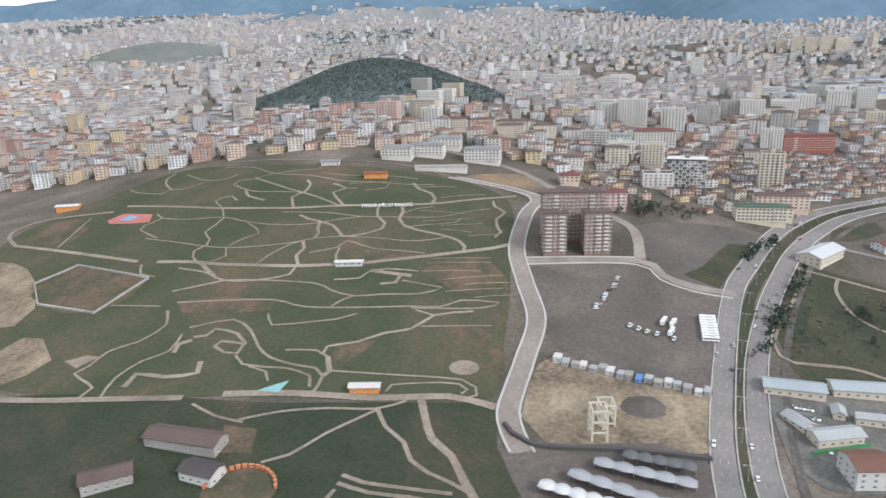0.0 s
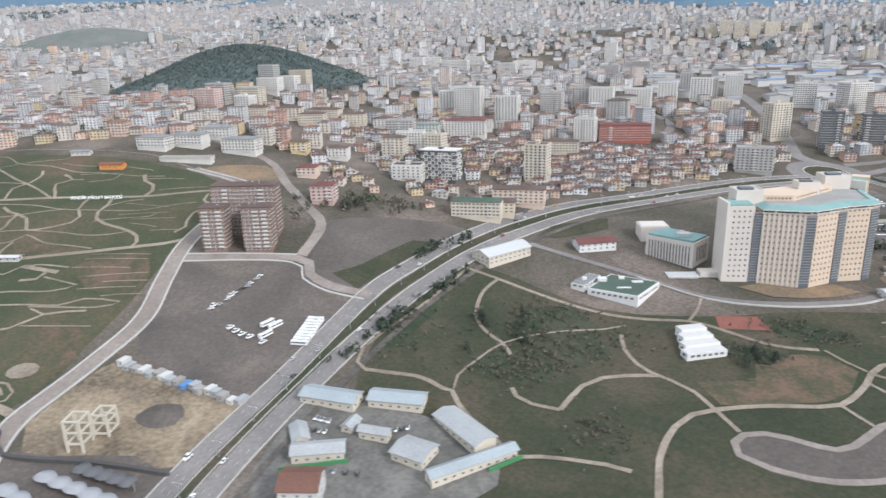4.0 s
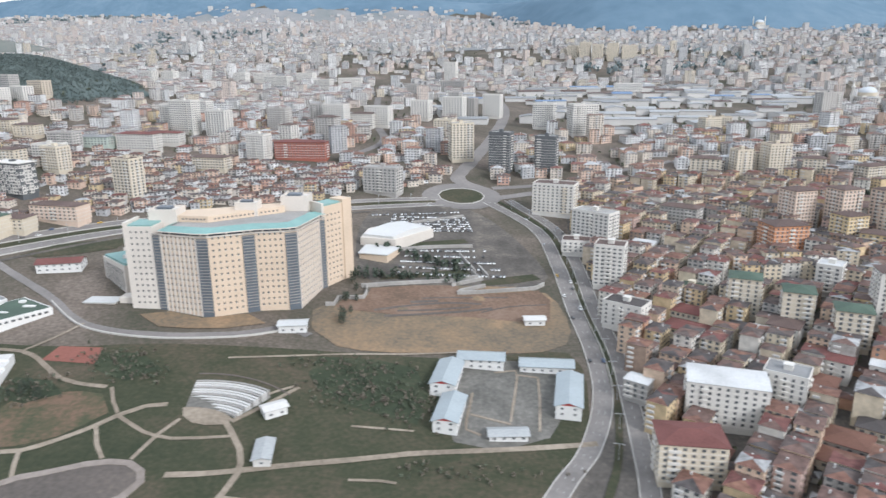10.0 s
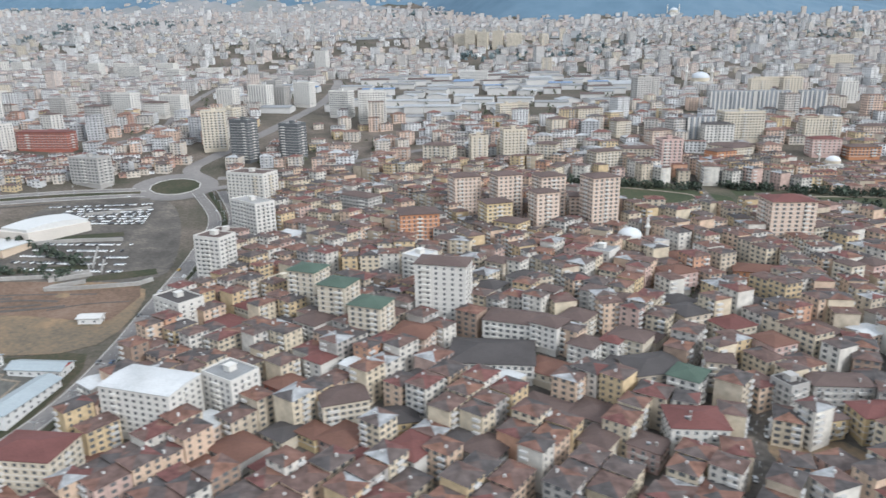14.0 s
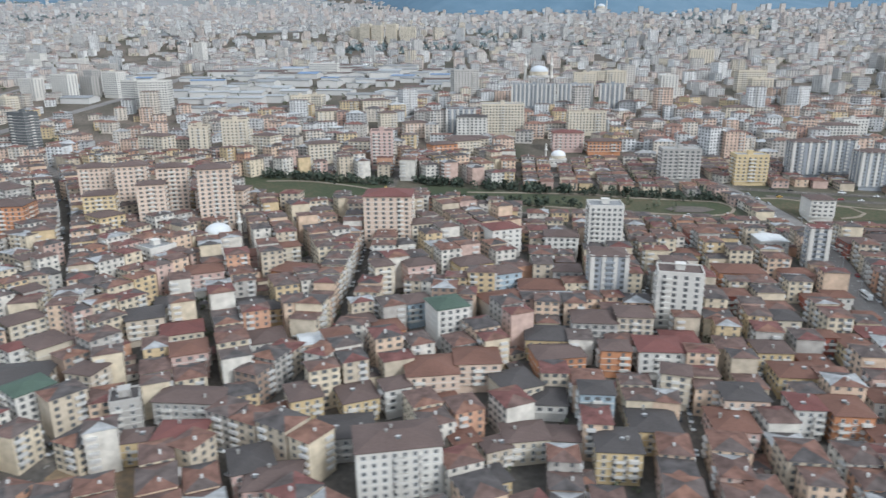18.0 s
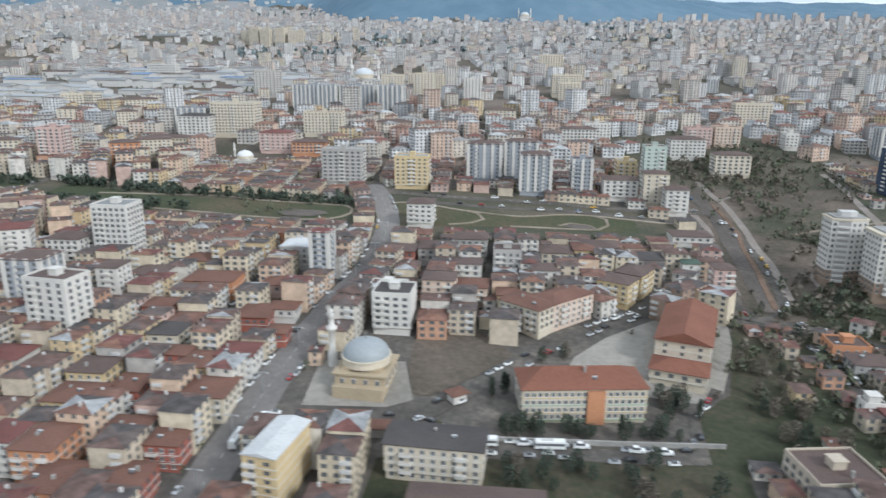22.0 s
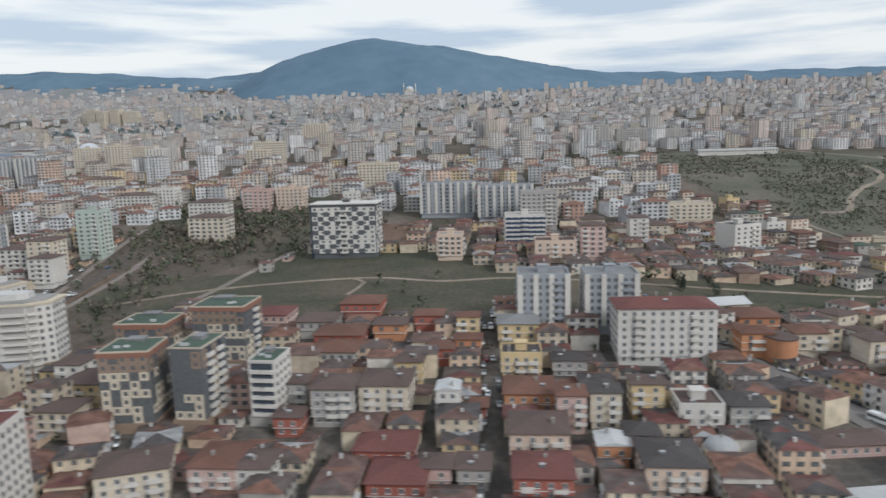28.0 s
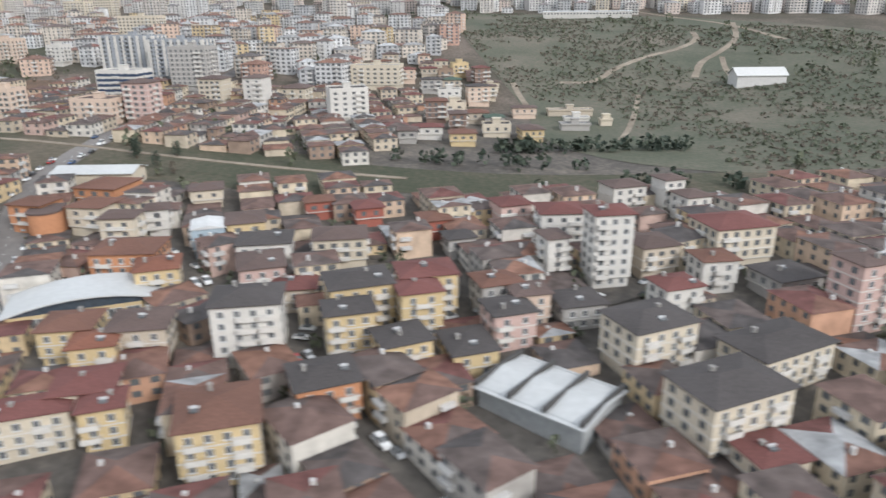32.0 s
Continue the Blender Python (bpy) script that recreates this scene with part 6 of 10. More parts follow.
mosque(700, 690, 9.0, "large distant mosque with two tall minarets", ((-11, 4), (11, 4)), "white", 0, (0.5, 0.52, 0.54))


def school(x, y, w, d, floors, yaw, label, wings=()):
    """A long yellow school with orange tiled hip roof, ribbon bands of windows and a brick-red stair bay."""
    b = house(x, y, w, d, floors, yaw, "cream", "orange", "hip", 2, rise=2.6, balcony=False, name="school", label=label, gap=1.15)
    for f in range(floors):
        Geo().box(-w / 2 - 0.1, -d / 2 - 0.12, f * FLOOR + 0.1, w / 2 + 0.1, -d / 2, f * FLOOR + 0.38, 0).ob("spandrel", [wall_mat("green" if f % 2 == 0 else "yellow")], b)
    Geo().box(w * 0.02, -d / 2 - 0.5, -1, w * 0.16, -d / 2, floors * FLOOR, 0).ob("stair_bay", [wall_mat("orange")], b)
    return b


school(807.2, 236.9, 23.4, 9, 4, 4, "long cream and green school with orange tiled roof")
house(835.6, 263.2, 11.3, 24, 4, -21.5, "cream", "orange", "gable", 1, rise=2.2, balcony=False, name="school_wing", label="cream school wing with orange tiled gable roof", gap=2.6)
house(829.9, 248.8, 11.3, 7.2, 2, -21.5, "cream", "orange", "hip", 1, rise=1.5, balcony=False, name="school_hall", label="cream school hall with orange hipped roof")


def arch_hall(x, y, w, d, yaw, h, rise, label, name="market_hall"):
    """A hall with a white barrel roof."""
    z = gz(x, y)
    TAKEN.append((x, y, 0.5 * max(w, d)))
    ob = Geo().box(-w / 2, -d / 2, -2, w / 2, d / 2, h, 0).ob(name, [wall_mat("yellow")])
    ob.matrix_basis = pose(x, y, z, 0, 0, yaw)
    tagged(ob, label, "hall")
    n, v, f = 12, [], []
    for i in range(n + 1):
        t = -1 + 2 * i / n
        for yy in (-d / 2 - 0.6, d / 2 + 0.6):
            v += [(t * (w / 2 + 0.8), yy, h + rise * (1 - t * t)), (t * (w / 2 + 0.8), yy, h + rise * (1 - t * t) + 0.2)]
    for i in range(n):
        k = 4 * i
        f += [(k + 1, k + 5, k + 7, k + 3), (k, k + 2, k + 6, k + 4), (k, k + 4, k + 5, k + 1), (k + 2, k + 3, k + 7, k + 6)]
    mesh_ob("barrel_roof", v, f, mat("white_sheet", (0.47, 0.475, 0.47), 0.5, 0.12), ob)
    g = Geo()
    k = len(g.v)
    arc = [(-w / 2 + w * i / n, h + rise * (1 - (2 * i / n - 1) ** 2)) for i in range(n + 1)]
    g.v += [(a, -d / 2 + 0.02, b) for a, b in arc]
    g.f.append(tuple(range(n + 1)))
    g.m.append(0)
    g.ob("gable_glazing", [M_DGLASS], ob)
    for i in range(8):
        place_window(ob, w, d, "s", (i - 3.5) * w / 8, h * 0.55, w / 10, h * 0.5)
    return ob


arch_hall(1085.5, 270, 19, 8, 28, 2.6, 1.6, "market hall with white barrel roof and yellow walls")
shed_roofed(1058, 318, 16, 7, 3.0, 8, wall_mat("cream"), mat("white_sheet", (0.47, 0.475, 0.47), 0.5, 0.12), "store_shed", "cream store with white sheet roof", 0.8)
STEEL = shed_roofed(1149.5, 255.6, 13, 9, 2.6, -32, M_SHEETG, mat("white_sheet", (0.47, 0.475, 0.47), 0.5, 0.12), "steel_shed", "open steel shed with white sheet roof panels", 0.5, windows=False)
for i in range(4):
    Geo().box(-6.9 + 4.4 * i, -4.9, 2.75, -6.5 + 4.4 * i, 4.9, 3.35).ob("roof_rib", [M_DARKWALL], STEEL)
shed_roofed(1060, 244.5, 14, 9, 2.4, 8, M_PALE, mat("white_sheet", (0.47, 0.475, 0.47), 0.5, 0.12), "depot_shed", "white-roofed depot beside the avenue", 0.5)
shed_roofed(1229, 458, 18, 8, 3.4, 8, M_PALE, mat("white_membrane", (0.54, 0.535, 0.52), 0.6, 0.1), "storage_tent", "white storage tent in the scrub", 2.4, windows=False)


def tent_roofs():
    """Four market roofs of scalloped membrane in rows over a dark yard."""
    for i, (p, q, c) in enumerate((((21.9, 146.2), (39.3, 138.1), "white"), ((29.9, 150.3), (54.0, 136.9), "grey"), ((36.9, 154.4), (60.2, 145.2), "grey"), ((45, 157), (62, 151.5), "dark"))):
        p, q = Vector(p), Vector(q)
        d = (q - p).normalized()
        o = Vector((-d.y, d.x))
        n, v, f = 40, [], []
        for k in range(n + 1):
            t = k / n
            c0 = p.lerp(q, t)
            r = abs(math.sin(t * math.pi * 5))
            z = gz(c0.x, c0.y) + 2.6
            for s in (-1, 0, 1):
                e = c0 + o * s * (1.5 + 0.8 * r)
                v += [(e.x, e.y, z + 0.22 * r - 0.25 * abs(s)), (e.x, e.y, z + 0.22 * r - 0.25 * abs(s) - 0.06)]
        for k in range(n):
            a, b = 6 * k, 6 * k + 6
            f += [(a, b, b + 2, a + 2), (a + 2, b + 2, b + 4, a + 4), (a + 3, b + 3, b + 1, a + 1), (a + 5, b + 5, b + 3, a + 3), (a, a + 1, b + 1, b), (a + 4, b + 4, b + 5, a + 5)]
        mt = {"white": mat("white_membrane", (0.54, 0.535, 0.52), 0.6, 0.1), "grey": mat("grey_membrane", (0.31, 0.315, 0.325), 0.6, 0.1), "dark": mat("dark_membrane", (0.12, 0.12, 0.125), 0.7, 0.15)}[c]
        ob = mesh_ob("market_tent", v, f, mt, smooth=True)
        tagged(ob, f"{c} scalloped membrane roof of a market tent", "tent", "market tents")
        for k in range(6):
            c0 = p.lerp(q, k / 5)
            Geo().box(c0.x - 0.1, c0.y - 0.1, gz(c0.x, c0.y) - 0.5, c0.x + 0.1, c0.y + 0.1, gz(c0.x, c0.y) + 2.5).ob("post", [M_CONC], ob)


tent_roofs()


def containers():
    rnd = random.Random(5)
    a, b = Vector((33, 204)), Vector((78, 185))
    n = 17
    for i in range(n):
        p = a.lerp(b, (i + 0.5) / n)
        z = gz(p.x, p.y)
        g = Geo().box(-1.25, -1.6, -0.5, 1.25, 1.6, 1.5, 0)
        g.box(-1.3, -1.65, 1.5, 1.3, 1.65, 1.62, 0)
        ob = g.ob("site_cabin", [mat("blue_panel", (0.10, 0.22, 0.45), 0.6, 0.1) if i == 9 else (M_PALE, M_SHEETG, M_CONC)[(i * 7) % 3]])
        ob.matrix_basis = pose(p.x + rnd.uniform(-0.3, 0.3), p.y + rnd.uniform(-0.9, 0.9), z, 0, 0, -23 + rnd.uniform(-6, 6)) @ Matrix.Diagonal((rnd.uniform(0.8, 1.0), rnd.uniform(0.8, 1.25), rnd.uniform(0.75, 1.3), 1))
        tagged(ob, "blue site cabin in a row" if i == 9 else "weathered pale site cabin in a row", "site cabin", "site cabins")
        place_window(ob, 2.5, 3.2, "s", 0.4, 0.9, 0.7, 0.6)
    # unfinished concrete frame
    ob = None
    for j, (x0, y0) in enumerate(((38, 164.5), (41.5, 171))):
        g = Geo()
        for dx in (0, 4):
            for dy in (0, 5):
                g.box(x0 + dx, y0 + dy, 20, x0 + dx + 0.6, y0 + dy + 0.6, 32 - 2 * j, 0)
        for zz in (25.2 - j, 28.4 - j, 31.6 - 2 * j):
            g.box(x0 + 0.6, y0 + 0.05, zz, x0 + 4, y0 + 0.5, zz + 0.45, 0)
            g.box(x0 + 0.6, y0 + 5.1, zz, x0 + 4, y0 + 5.55, zz + 0.45, 0)
            g.box(x0 + 0.08, y0 + 0.6, zz, x0 + 0.5, y0 + 5, zz + 0.45, 0)
            g.box(x0 + 4.1, y0 + 0.6, zz, x0 + 4.52, y0 + 5, zz + 0.45, 0)
        t = g.ob("concrete_frame", [mat("fresh_concrete", (0.50, 0.46, 0.38), 0.9, 0.12)])
        tagged(t, "unfinished pale concrete frame tower on site", "building frame")


containers()
for x, y, w, d, fl in ((41.8, 271.5, 9.5, 8, 11), (59, 271.5, 11, 8, 11), (51, 283, 26, 8, 13)):
    house(x, y, w, d, fl, 0, "brick", "brown", "hip", 2, rise=1.0, name="unfinished_tower", label="unfinished brick tower block with pale floor slabs", gap=1.6)

M_TERRA = mat("terracotta_panels", (0.25, 0.125, 0.09), 0.85, 0.15, 1.0)


def block_tower(x, y, w, d, floors, yaw, wall, roof, label, name="apartment_tower", quilt=False, terra=False, balconies=(), base=None):
    """A tower block with a low roof behind a white parapet. quilt: dark walls with cream and brown boxes that change from bay to bay.
    balconies: pairs of side and offset; each has a column of balconies."""
    rnd = random.Random(int(x * 17 + y * 3))
    TAKEN.append((x, y, 0.52 * max(w, d)))
    z, h, a, b = gz(x, y), floors * FLOOR + 0.4, w / 2, d / 2
    g = Geo().box(-a, -b, FLOOR, a, b, h, 0, skip="b").box(-a - 0.3, -b - 0.3, -2.5, a + 0.3, b + 0.3, FLOOR, 1)
    body = g.ob(name, [wall_mat("dark" if quilt else wall), wall_mat(base or ("brown" if quilt else "grey"))])
    body.matrix_basis = pose(x, y, z, 0, 0, yaw)
    tagged(body, label, "building", "tower blocks")
    edge = Geo()
    for x0, y0, x1, y1 in ((-a - 0.1, -b - 0.1, a + 0.1, -b + 0.1), (-a - 0.1, b - 0.1, a + 0.1, b + 0.1), (-a - 0.1, -b + 0.1, -a + 0.1, b - 0.1), (a - 0.1, -b + 0.1, a + 0.1, b - 0.1)):
        edge.box(x0, y0, h, x1, y1, h + 0.3, 0)
    edge.ob("parapet", [wall_mat("beige" if quilt else "white")], body)
    Geo().hip(-a + 0.12, -b + 0.12, a - 0.12, b - 0.12, h, min(w, d) * 0.09, 0).ob("roof", [roof_mat(roof)], body)
    hx, hy = rnd.uniform(-0.1, 0.15) * w, rnd.uniform(0, 0.15) * d
    hut = Geo().box(hx - w * 0.16, hy - d * 0.12, h, hx + w * 0.16, hy + d * 0.12, h + 1.1, 0)
    hut.box(hx - w * 0.16 - 0.15, hy - d * 0.12 - 0.15, h + 1.1, hx + w * 0.16 + 0.15, hy + d * 0.12 + 0.15, h + 1.25, 0).ob("stair_head", [roof_mat("grey")], body)
    for _ in range(2):
        cx, cy = rnd.uniform(-0.35, 0.35) * w, rnd.uniform(-0.4, -0.15) * d
        Geo().box(cx - 0.5, cy - 0.2, h + 0.3, cx + 0.5, cy + 0.2, h + 0.8).ob("water_tank", [M_TANK], body)
    if terra:
        t = Geo()
        t.box(-a - 0.12, -b - 0.12, h - 1.0, a + 0.12, -b, h, 0, skip="n").box(-a - 0.12, -b, h - 1.0, -a, b, h, 0).box(a, -b, h - 1.0, a + 0.12, b, h, 0)
        t.ob("top_band", [M_TERRA], body)
    pale, brown, glass = Geo(), Geo(), Geo()

    def face(gg, side, o, half, z0, z1, out, m=0):
        if side == "s":
            gg.box(o - half, -b - out, z0, o + half, -b, z1, m, skip="n")
        elif side == "e":
            gg.box(a, o - half, z0, a + out, o + half, z1, m, skip="w")
        else:
            gg.box(-a - out, o - half, z0, -a, o + half, z1, m, skip="e")

    for side, length in (("s", w), ("e", d), ("w", d)):
        n = max(2, round(length / 1.75))
        step = (length - 0.3) / n
        for i in range(n):
            o = (i - (n - 1) / 2) * step
            if any(sd == side and abs(o - bo * length) < step * 0.6 for sd, bo in balconies):
                continue
            for f in range(1, floors):
                z0, out = f * FLOOR, 0.0
                if quilt:
                    k = rnd.random()
                    if f >= floors - 2 and k < 0.7:
                        face(brown, side, o, step * 0.46, z0, z0 + FLOOR * 0.96, 0.1)
                        out = 0.1
                    elif k < (0.58 if side == "s" else 0.4):
                        face(pale, side, o, step * 0.46, z0, z0 + FLOOR * 0.96, 0.14)
                        out = 0.14
                face(glass, side, o, 0.36, z0 + 0.45, z0 + 1.2, out + 0.03)
    if quilt:
        tagged(pale.ob("cladding", [wall_mat("cream")], body), "cream cladding boxes", kind="stuff")
        if brown.f:
            tagged(brown.ob("cladding", [wall_mat("brown")], body), "brown cladding boxes", kind="stuff")
    tagged(glass.ob("window_grid", [M_GLASS], body), kind="stuff")
    for side, bo in balconies:
        length = w if side == "s" else d
        recess = Geo()
        face(recess, side, bo * length, 1.0, FLOOR, h - 0.3, 0.04)
        recess.ob("balcony_recess", [M_DGLASS], body)
        for f in range(1, floors):
            q = Geo()
            face(q, side, bo * length, 1.15, f * FLOOR - 0.08, f * FLOOR + 0.5, 0.6)
            q.ob("balcony", [wall_mat("white")], body)
    return body


QUILT = "{} dark tower with cream and brown boxes and green roof"
block_tower(941, 272.6, 9.0, 8.6, 9, 3, "dark", "green", QUILT.format("tall"), quilt=True, terra=True)
block_tower(952.6, 273.4, 5.8, 9.5, 9, -5, "dark", "green", QUILT.format("narrow"), quilt=True, balconies=(("e", -0.2), ("e", 0.2)))
block_tower(965.4, 273.4, 4.8, 7.6, 7, -6, "white", "green", "narrow white apartment tower with dark balcony columns and green roof", balconies=(("s", -0.2), ("s", 0.22)))
block_tower(949.2, 297.6, 11.4, 9.6, 8, -4, "dark", "green", QUILT.format("broad"), quilt=True, terra=True, balconies=(("e", 0.1),))
block_tower(933.6, 294.6, 10.6, 9, 7, -2, "dark", "green", QUILT.format("lower"), quilt=True, terra=True)
block_tower(931, 241, 13.2, 13.6, 10, 8, "white", "red", "tall white apartment tower with flat dark red roof and parapet", balconies=(("s", -0.36), ("s", 0.36), ("w", -0.25), ("w", 0.25)))
block_tower(914.6, 237, 10, 17, 10, 6, "white", "red", "long white apartment tower with flat dark red roof and parapet", balconies=(("s", -0.3), ("s", 0.3), ("w", -0.3), ("w", 0.0), ("w", 0.3)))
block_tower(918.4, 216.4, 9.6, 11, 10, 8, "white", "red", "white apartment tower with dark red roof beside two taller ones", balconies=(("s", -0.3), ("s", 0.3), ("w", 0.1)))


def rounded_tower(outline, floors, label, spans):
    """A white tower with a bent front; spans give, edge by edge, the stretches that carry long balconies."""
    cx, cy = np.mean([p[0] for p in outline]), np.mean([p[1] for p in outline])
    z, h = gz(cx, cy), floors * FLOOR + 0.4
    TAKEN.append((cx, cy, 0.5 * float(np.ptp([p[0] for p in outline]))))
    body = prism(outline, z + 3 * FLOOR, z + h).ob("apartment_tower", [wall_mat("white")])
    tagged(body, label, "building", "tower blocks")
    prism(outline, z - 3, z + 3 * FLOOR).ob("base", [wall_mat("brown")], body)
    c = Vector((cx, cy))
    prism([tuple(Vector(p).lerp(c, -0.05)) for p in outline], z + h, z + h + 0.5).ob("roof_edge", [wall_mat("cream")], body)
    prism([tuple(Vector(p).lerp(c, 0.12)) for p in outline], z + h + 0.5, z + h + 0.9).ob("roof", [roof_mat("concrete")], body)
    prism([tuple(Vector(p).lerp(c, 0.55)) for p in outline], z + h + 0.9, z + h + 2.2).ob("stair_head", [M_PALE], body)
    for i in range(len(outline)):
        p, q = Vector(outline[i]), Vector(outline[(i + 1) % len(outline)])
        if q.x <= p.x and abs(q.x - p.x) > 2:
            continue
        taken = spans.get(i, ())
        n = max(1, int((q - p).length / 1.5))
        for k in range(n):
            t = (k + 0.5) / n
            if any(lo <= t <= hi for lo, hi in taken):
                continue
            e = p.lerp(q, t)
            for f in range(1, floors):
                ob = new("window", SMALL_WINDOW)
                ob.parent = body
                ob.matrix_basis = pose(e.x, e.y, z + f * FLOOR + 0.85, 0, 0, math.degrees(math.atan2(q.y - p.y, q.x - p.x))) @ Matrix.Diagonal((0.7, 1, 0.75, 1))
        for lo, hi in taken:
            u, v = tuple(p.lerp(q, lo)), tuple(p.lerp(q, hi))
            strip_block(u, v, 0.06, 0.0, z + FLOOR, z + h - 0.2, wall_mat("grey"), "balcony_recess", body)
            for f in range(1, floors):
                strip_block(u, v, 0.75, 0.0, z + f * FLOOR - 0.05, z + f * FLOOR + 0.5, wall_mat("white"), "balcony", body)


rounded_tower([(893, 291.8), (901.5, 290.4), (909, 291.6), (912.4, 295), (911.6, 301), (893.6, 300.5)], 11, "white apartment tower with rounded front and long balconies", {0: ((0.25, 0.6),), 1: ((0.3, 0.95),), 2: ((0.0, 0.35),)})
rounded_tower([(886.4, 304.5), (891, 303), (896, 304), (897, 310), (887, 311)], 12, "white apartment tower with rounded corner behind its twin", {0: ((0.35, 0.95),)})

# the park's name in white letters on the slope
tcu = bpy.data.curves.new("park_sign", "FONT")
tcu.body, tcu.size, tcu.extrude, tcu.align_x = "PENDİK MİLLET BAHÇESİ", 2.1, 0.12, "CENTER"
sign = new("park_sign", tcu)
sign.matrix_basis = pose(-31, 316.5, gz(-31, 316.5) + 0.4, 78, 0, 2)
tcu.materials.append(mat("white_letters", (0.85, 0.85, 0.83), 0.6, 0.02))
tagged(sign, "white letters of the park name on the lawn", "sign")

# ---- houses, block by block ----
house(1124, 271.9, 8.4, 6.7, 4, 25, "yellow", "dark", "hip", 2)
house(1132.7, 275.6, 7.6, 6.1, 4, 20, "yellow", "red", "hip", 2)
house(1124.7, 252.6, 6.9, 6.2, 3, 28, "orange", "dark", "hip", 2)
house(1112.2, 263.1, 8.3, 6.6, 5, 15, "white", "dark", "hip", 2)
house(1131.9, 261.1, 6, 5.4, 3, 30, "yellow", "dark", "hip", 2)
house(1161.3, 265.2, 8.8, 7, 4, 30, "cream", "dark", "hip", 2)
house(1167.4, 252.9, 10.4, 7.3, 4, 30, "cream", "dark", "hip", 2)
house(1175.6, 263.9, 11.3, 6.8, 3, 33, "cream", "dark", "hip", 2)
house(1089.8, 260.2, 6.4, 5.8, 3, 15, "yellow", "tile", "hip", 2)
house(1098.6, 261.4, 7, 6.3, 3, 15, "beige", "brown", "hip", 2)
house(1099.2, 248.8, 6.3, 5.7, 3, 20, "cream", "red", "hip", 2)
house(1116.5, 244.1, 7.7, 7.7, 4, 22, "yellow", "tile", "hip", 2)
house(1178.7, 296.7, 10.1, 8.1, 4, 20, "cream", "red", "hip", 2)
house(1183.6, 285.5, 7.4, 6.7, 2, 25, "grey", "dark", "hip", 2)
house(1189.8, 276.9, 5.7, 5.1, 6, 25, "pink", "brown", "hip", 2)
house(1105.4, 286.8, 8.2, 6.6, 3, 15, "white", "dark", "hip", 2)
house(1116.7, 289.9, 8.3, 6.6, 3, 15, "cream", "brown", "hip", 2)
house(1085.6, 281.5, 9.6, 7.7, 3, 10, "orange", "tile", "hip", 2)
house(1113.8, 275.7, 5.9, 5.3, 2, 15, "beige", "red", "hip", 2)
house(1146.9, 273.9, 4.8, 4.3, 3, 20, "peach", "brown", "hip", 2)
house(1153.5, 274.9, 6, 5.4, 2, 20, "grey", "dark", "hip", 2)
house(1170, 246.8, 5.3, 4.8, 2, 25, "cream", "red", "hip", 2)
house(893.2, 255.9, 12, 9.6, 5, -3, "grey", "brown", "hip", 2)
house(896.3, 232.4, 11, 8.8, 4, -8, "cream", "brown", "hip", 2)
house(871.9, 263.9, 8.3, 6.6, 2, -5, "orange", "brown", "flat", 2)
house(872.2, 255.2, 7.8, 6.2, 2, -5, "grey", "brown", "hip", 2)
house(876.5, 235.1, 4.8, 3.8, 1, -5, "orange", "brown", "flat", 2)
house(863.6, 238.3, 4, 3.2, 2, -5, "white", "brown", "flat", 2)
house(768.4, 268.2, 9, 9, 6, -5, "white", "dark", "flat", 1)
house(800.2, 270.5, 12.1, 8, 4, -42.7, "cream", "tile", "hip", 2, label="cream wing of an angled apartment house with dark red roof")
house(808.6, 275.2, 14, 8, 4, 40, "peach", "tile", "hip", 2, label="peach wing of an angled apartment house with dark red roof")
house(825, 288.4, 8.6, 7.6, 4, -33, "yellow", "brown", "hip", 1)
house(831.2, 296.2, 10, 7.6, 4, 56, "yellow", "brown", "hip", 1)
house(778.6, 280.1, 8, 7.2, 5, -5, "peach", "brown", "hip", 1)
house(786.4, 283.6, 8.8, 7.9, 3, -5, "peach", "tile", "hip", 1)
house(495.3, 350.8, 11.3, 10.2, 12, 20, "peach", "brown", "hip", 1)
house(512.4, 345.2, 10.7, 9.6, 13, 20, "peach", "brown", "hip", 1)
house(529.4, 341.9, 10.6, 9.5, 13, 20, "peach", "brown", "hip", 1)
house(526.3, 330.2, 9.3, 8.4, 11, 20, "peach", "brown", "hip", 1)
house(548.4, 333.6, 11.6, 10.4, 14, 20, "peach", "brown", "hip", 1)
house(507.5, 329.4, 10.5, 9.5, 9, 20, "yellow", "brown", "hip", 1)
house(477.9, 321.6, 14.7, 11.8, 9, 10, "orange", "brown", "hip", 1)
house(502.5, 440.6, 9.1, 9.1, 10, 10, "cream", "brown", "flat", 1)
house(521.3, 440.5, 12.7, 10.2, 12, 10, "cream", "brown", "flat", 1)
house(481.7, 436, 16, 9, 8, -20, "cream", "brown", "hip", 1)
house(342.8, 483.3, 14.2, 11.4, 15, 15, "cream", "concrete", "flat", 1)
house(599, 420, 10.6, 10.6, 11, 5, "pink", "brown", "flat", 1)
house(539.3, 432.7, 11.1, 9, 8, -20, "cream", "brown", "hip", 1)
house(568.3, 428.6, 15.4, 9, 6, 24, "cream", "brown", "hip", 1)
house(659.8, 488.3, 23.6, 14.2, 11, 0, "cream", "concrete", "flat", 1)
house(636.1, 489.4, 16.5, 11.5, 9, 0, "strip", "brown", "flat", 1)
house(429.5, 556.6, 18.9, 15.1, 14, 10, "white", "concrete", "flat", 1)
house(365.3, 627.9, 14.9, 9, 12, -20, "white", "concrete", "flat", 0)
house(244.2, 574.9, 18.7, 9, 12, -20, "white", "concrete", "flat", 0)
house(275.4, 586.5, 20.8, 9, 10, -20, "white", "concrete", "flat", 0)
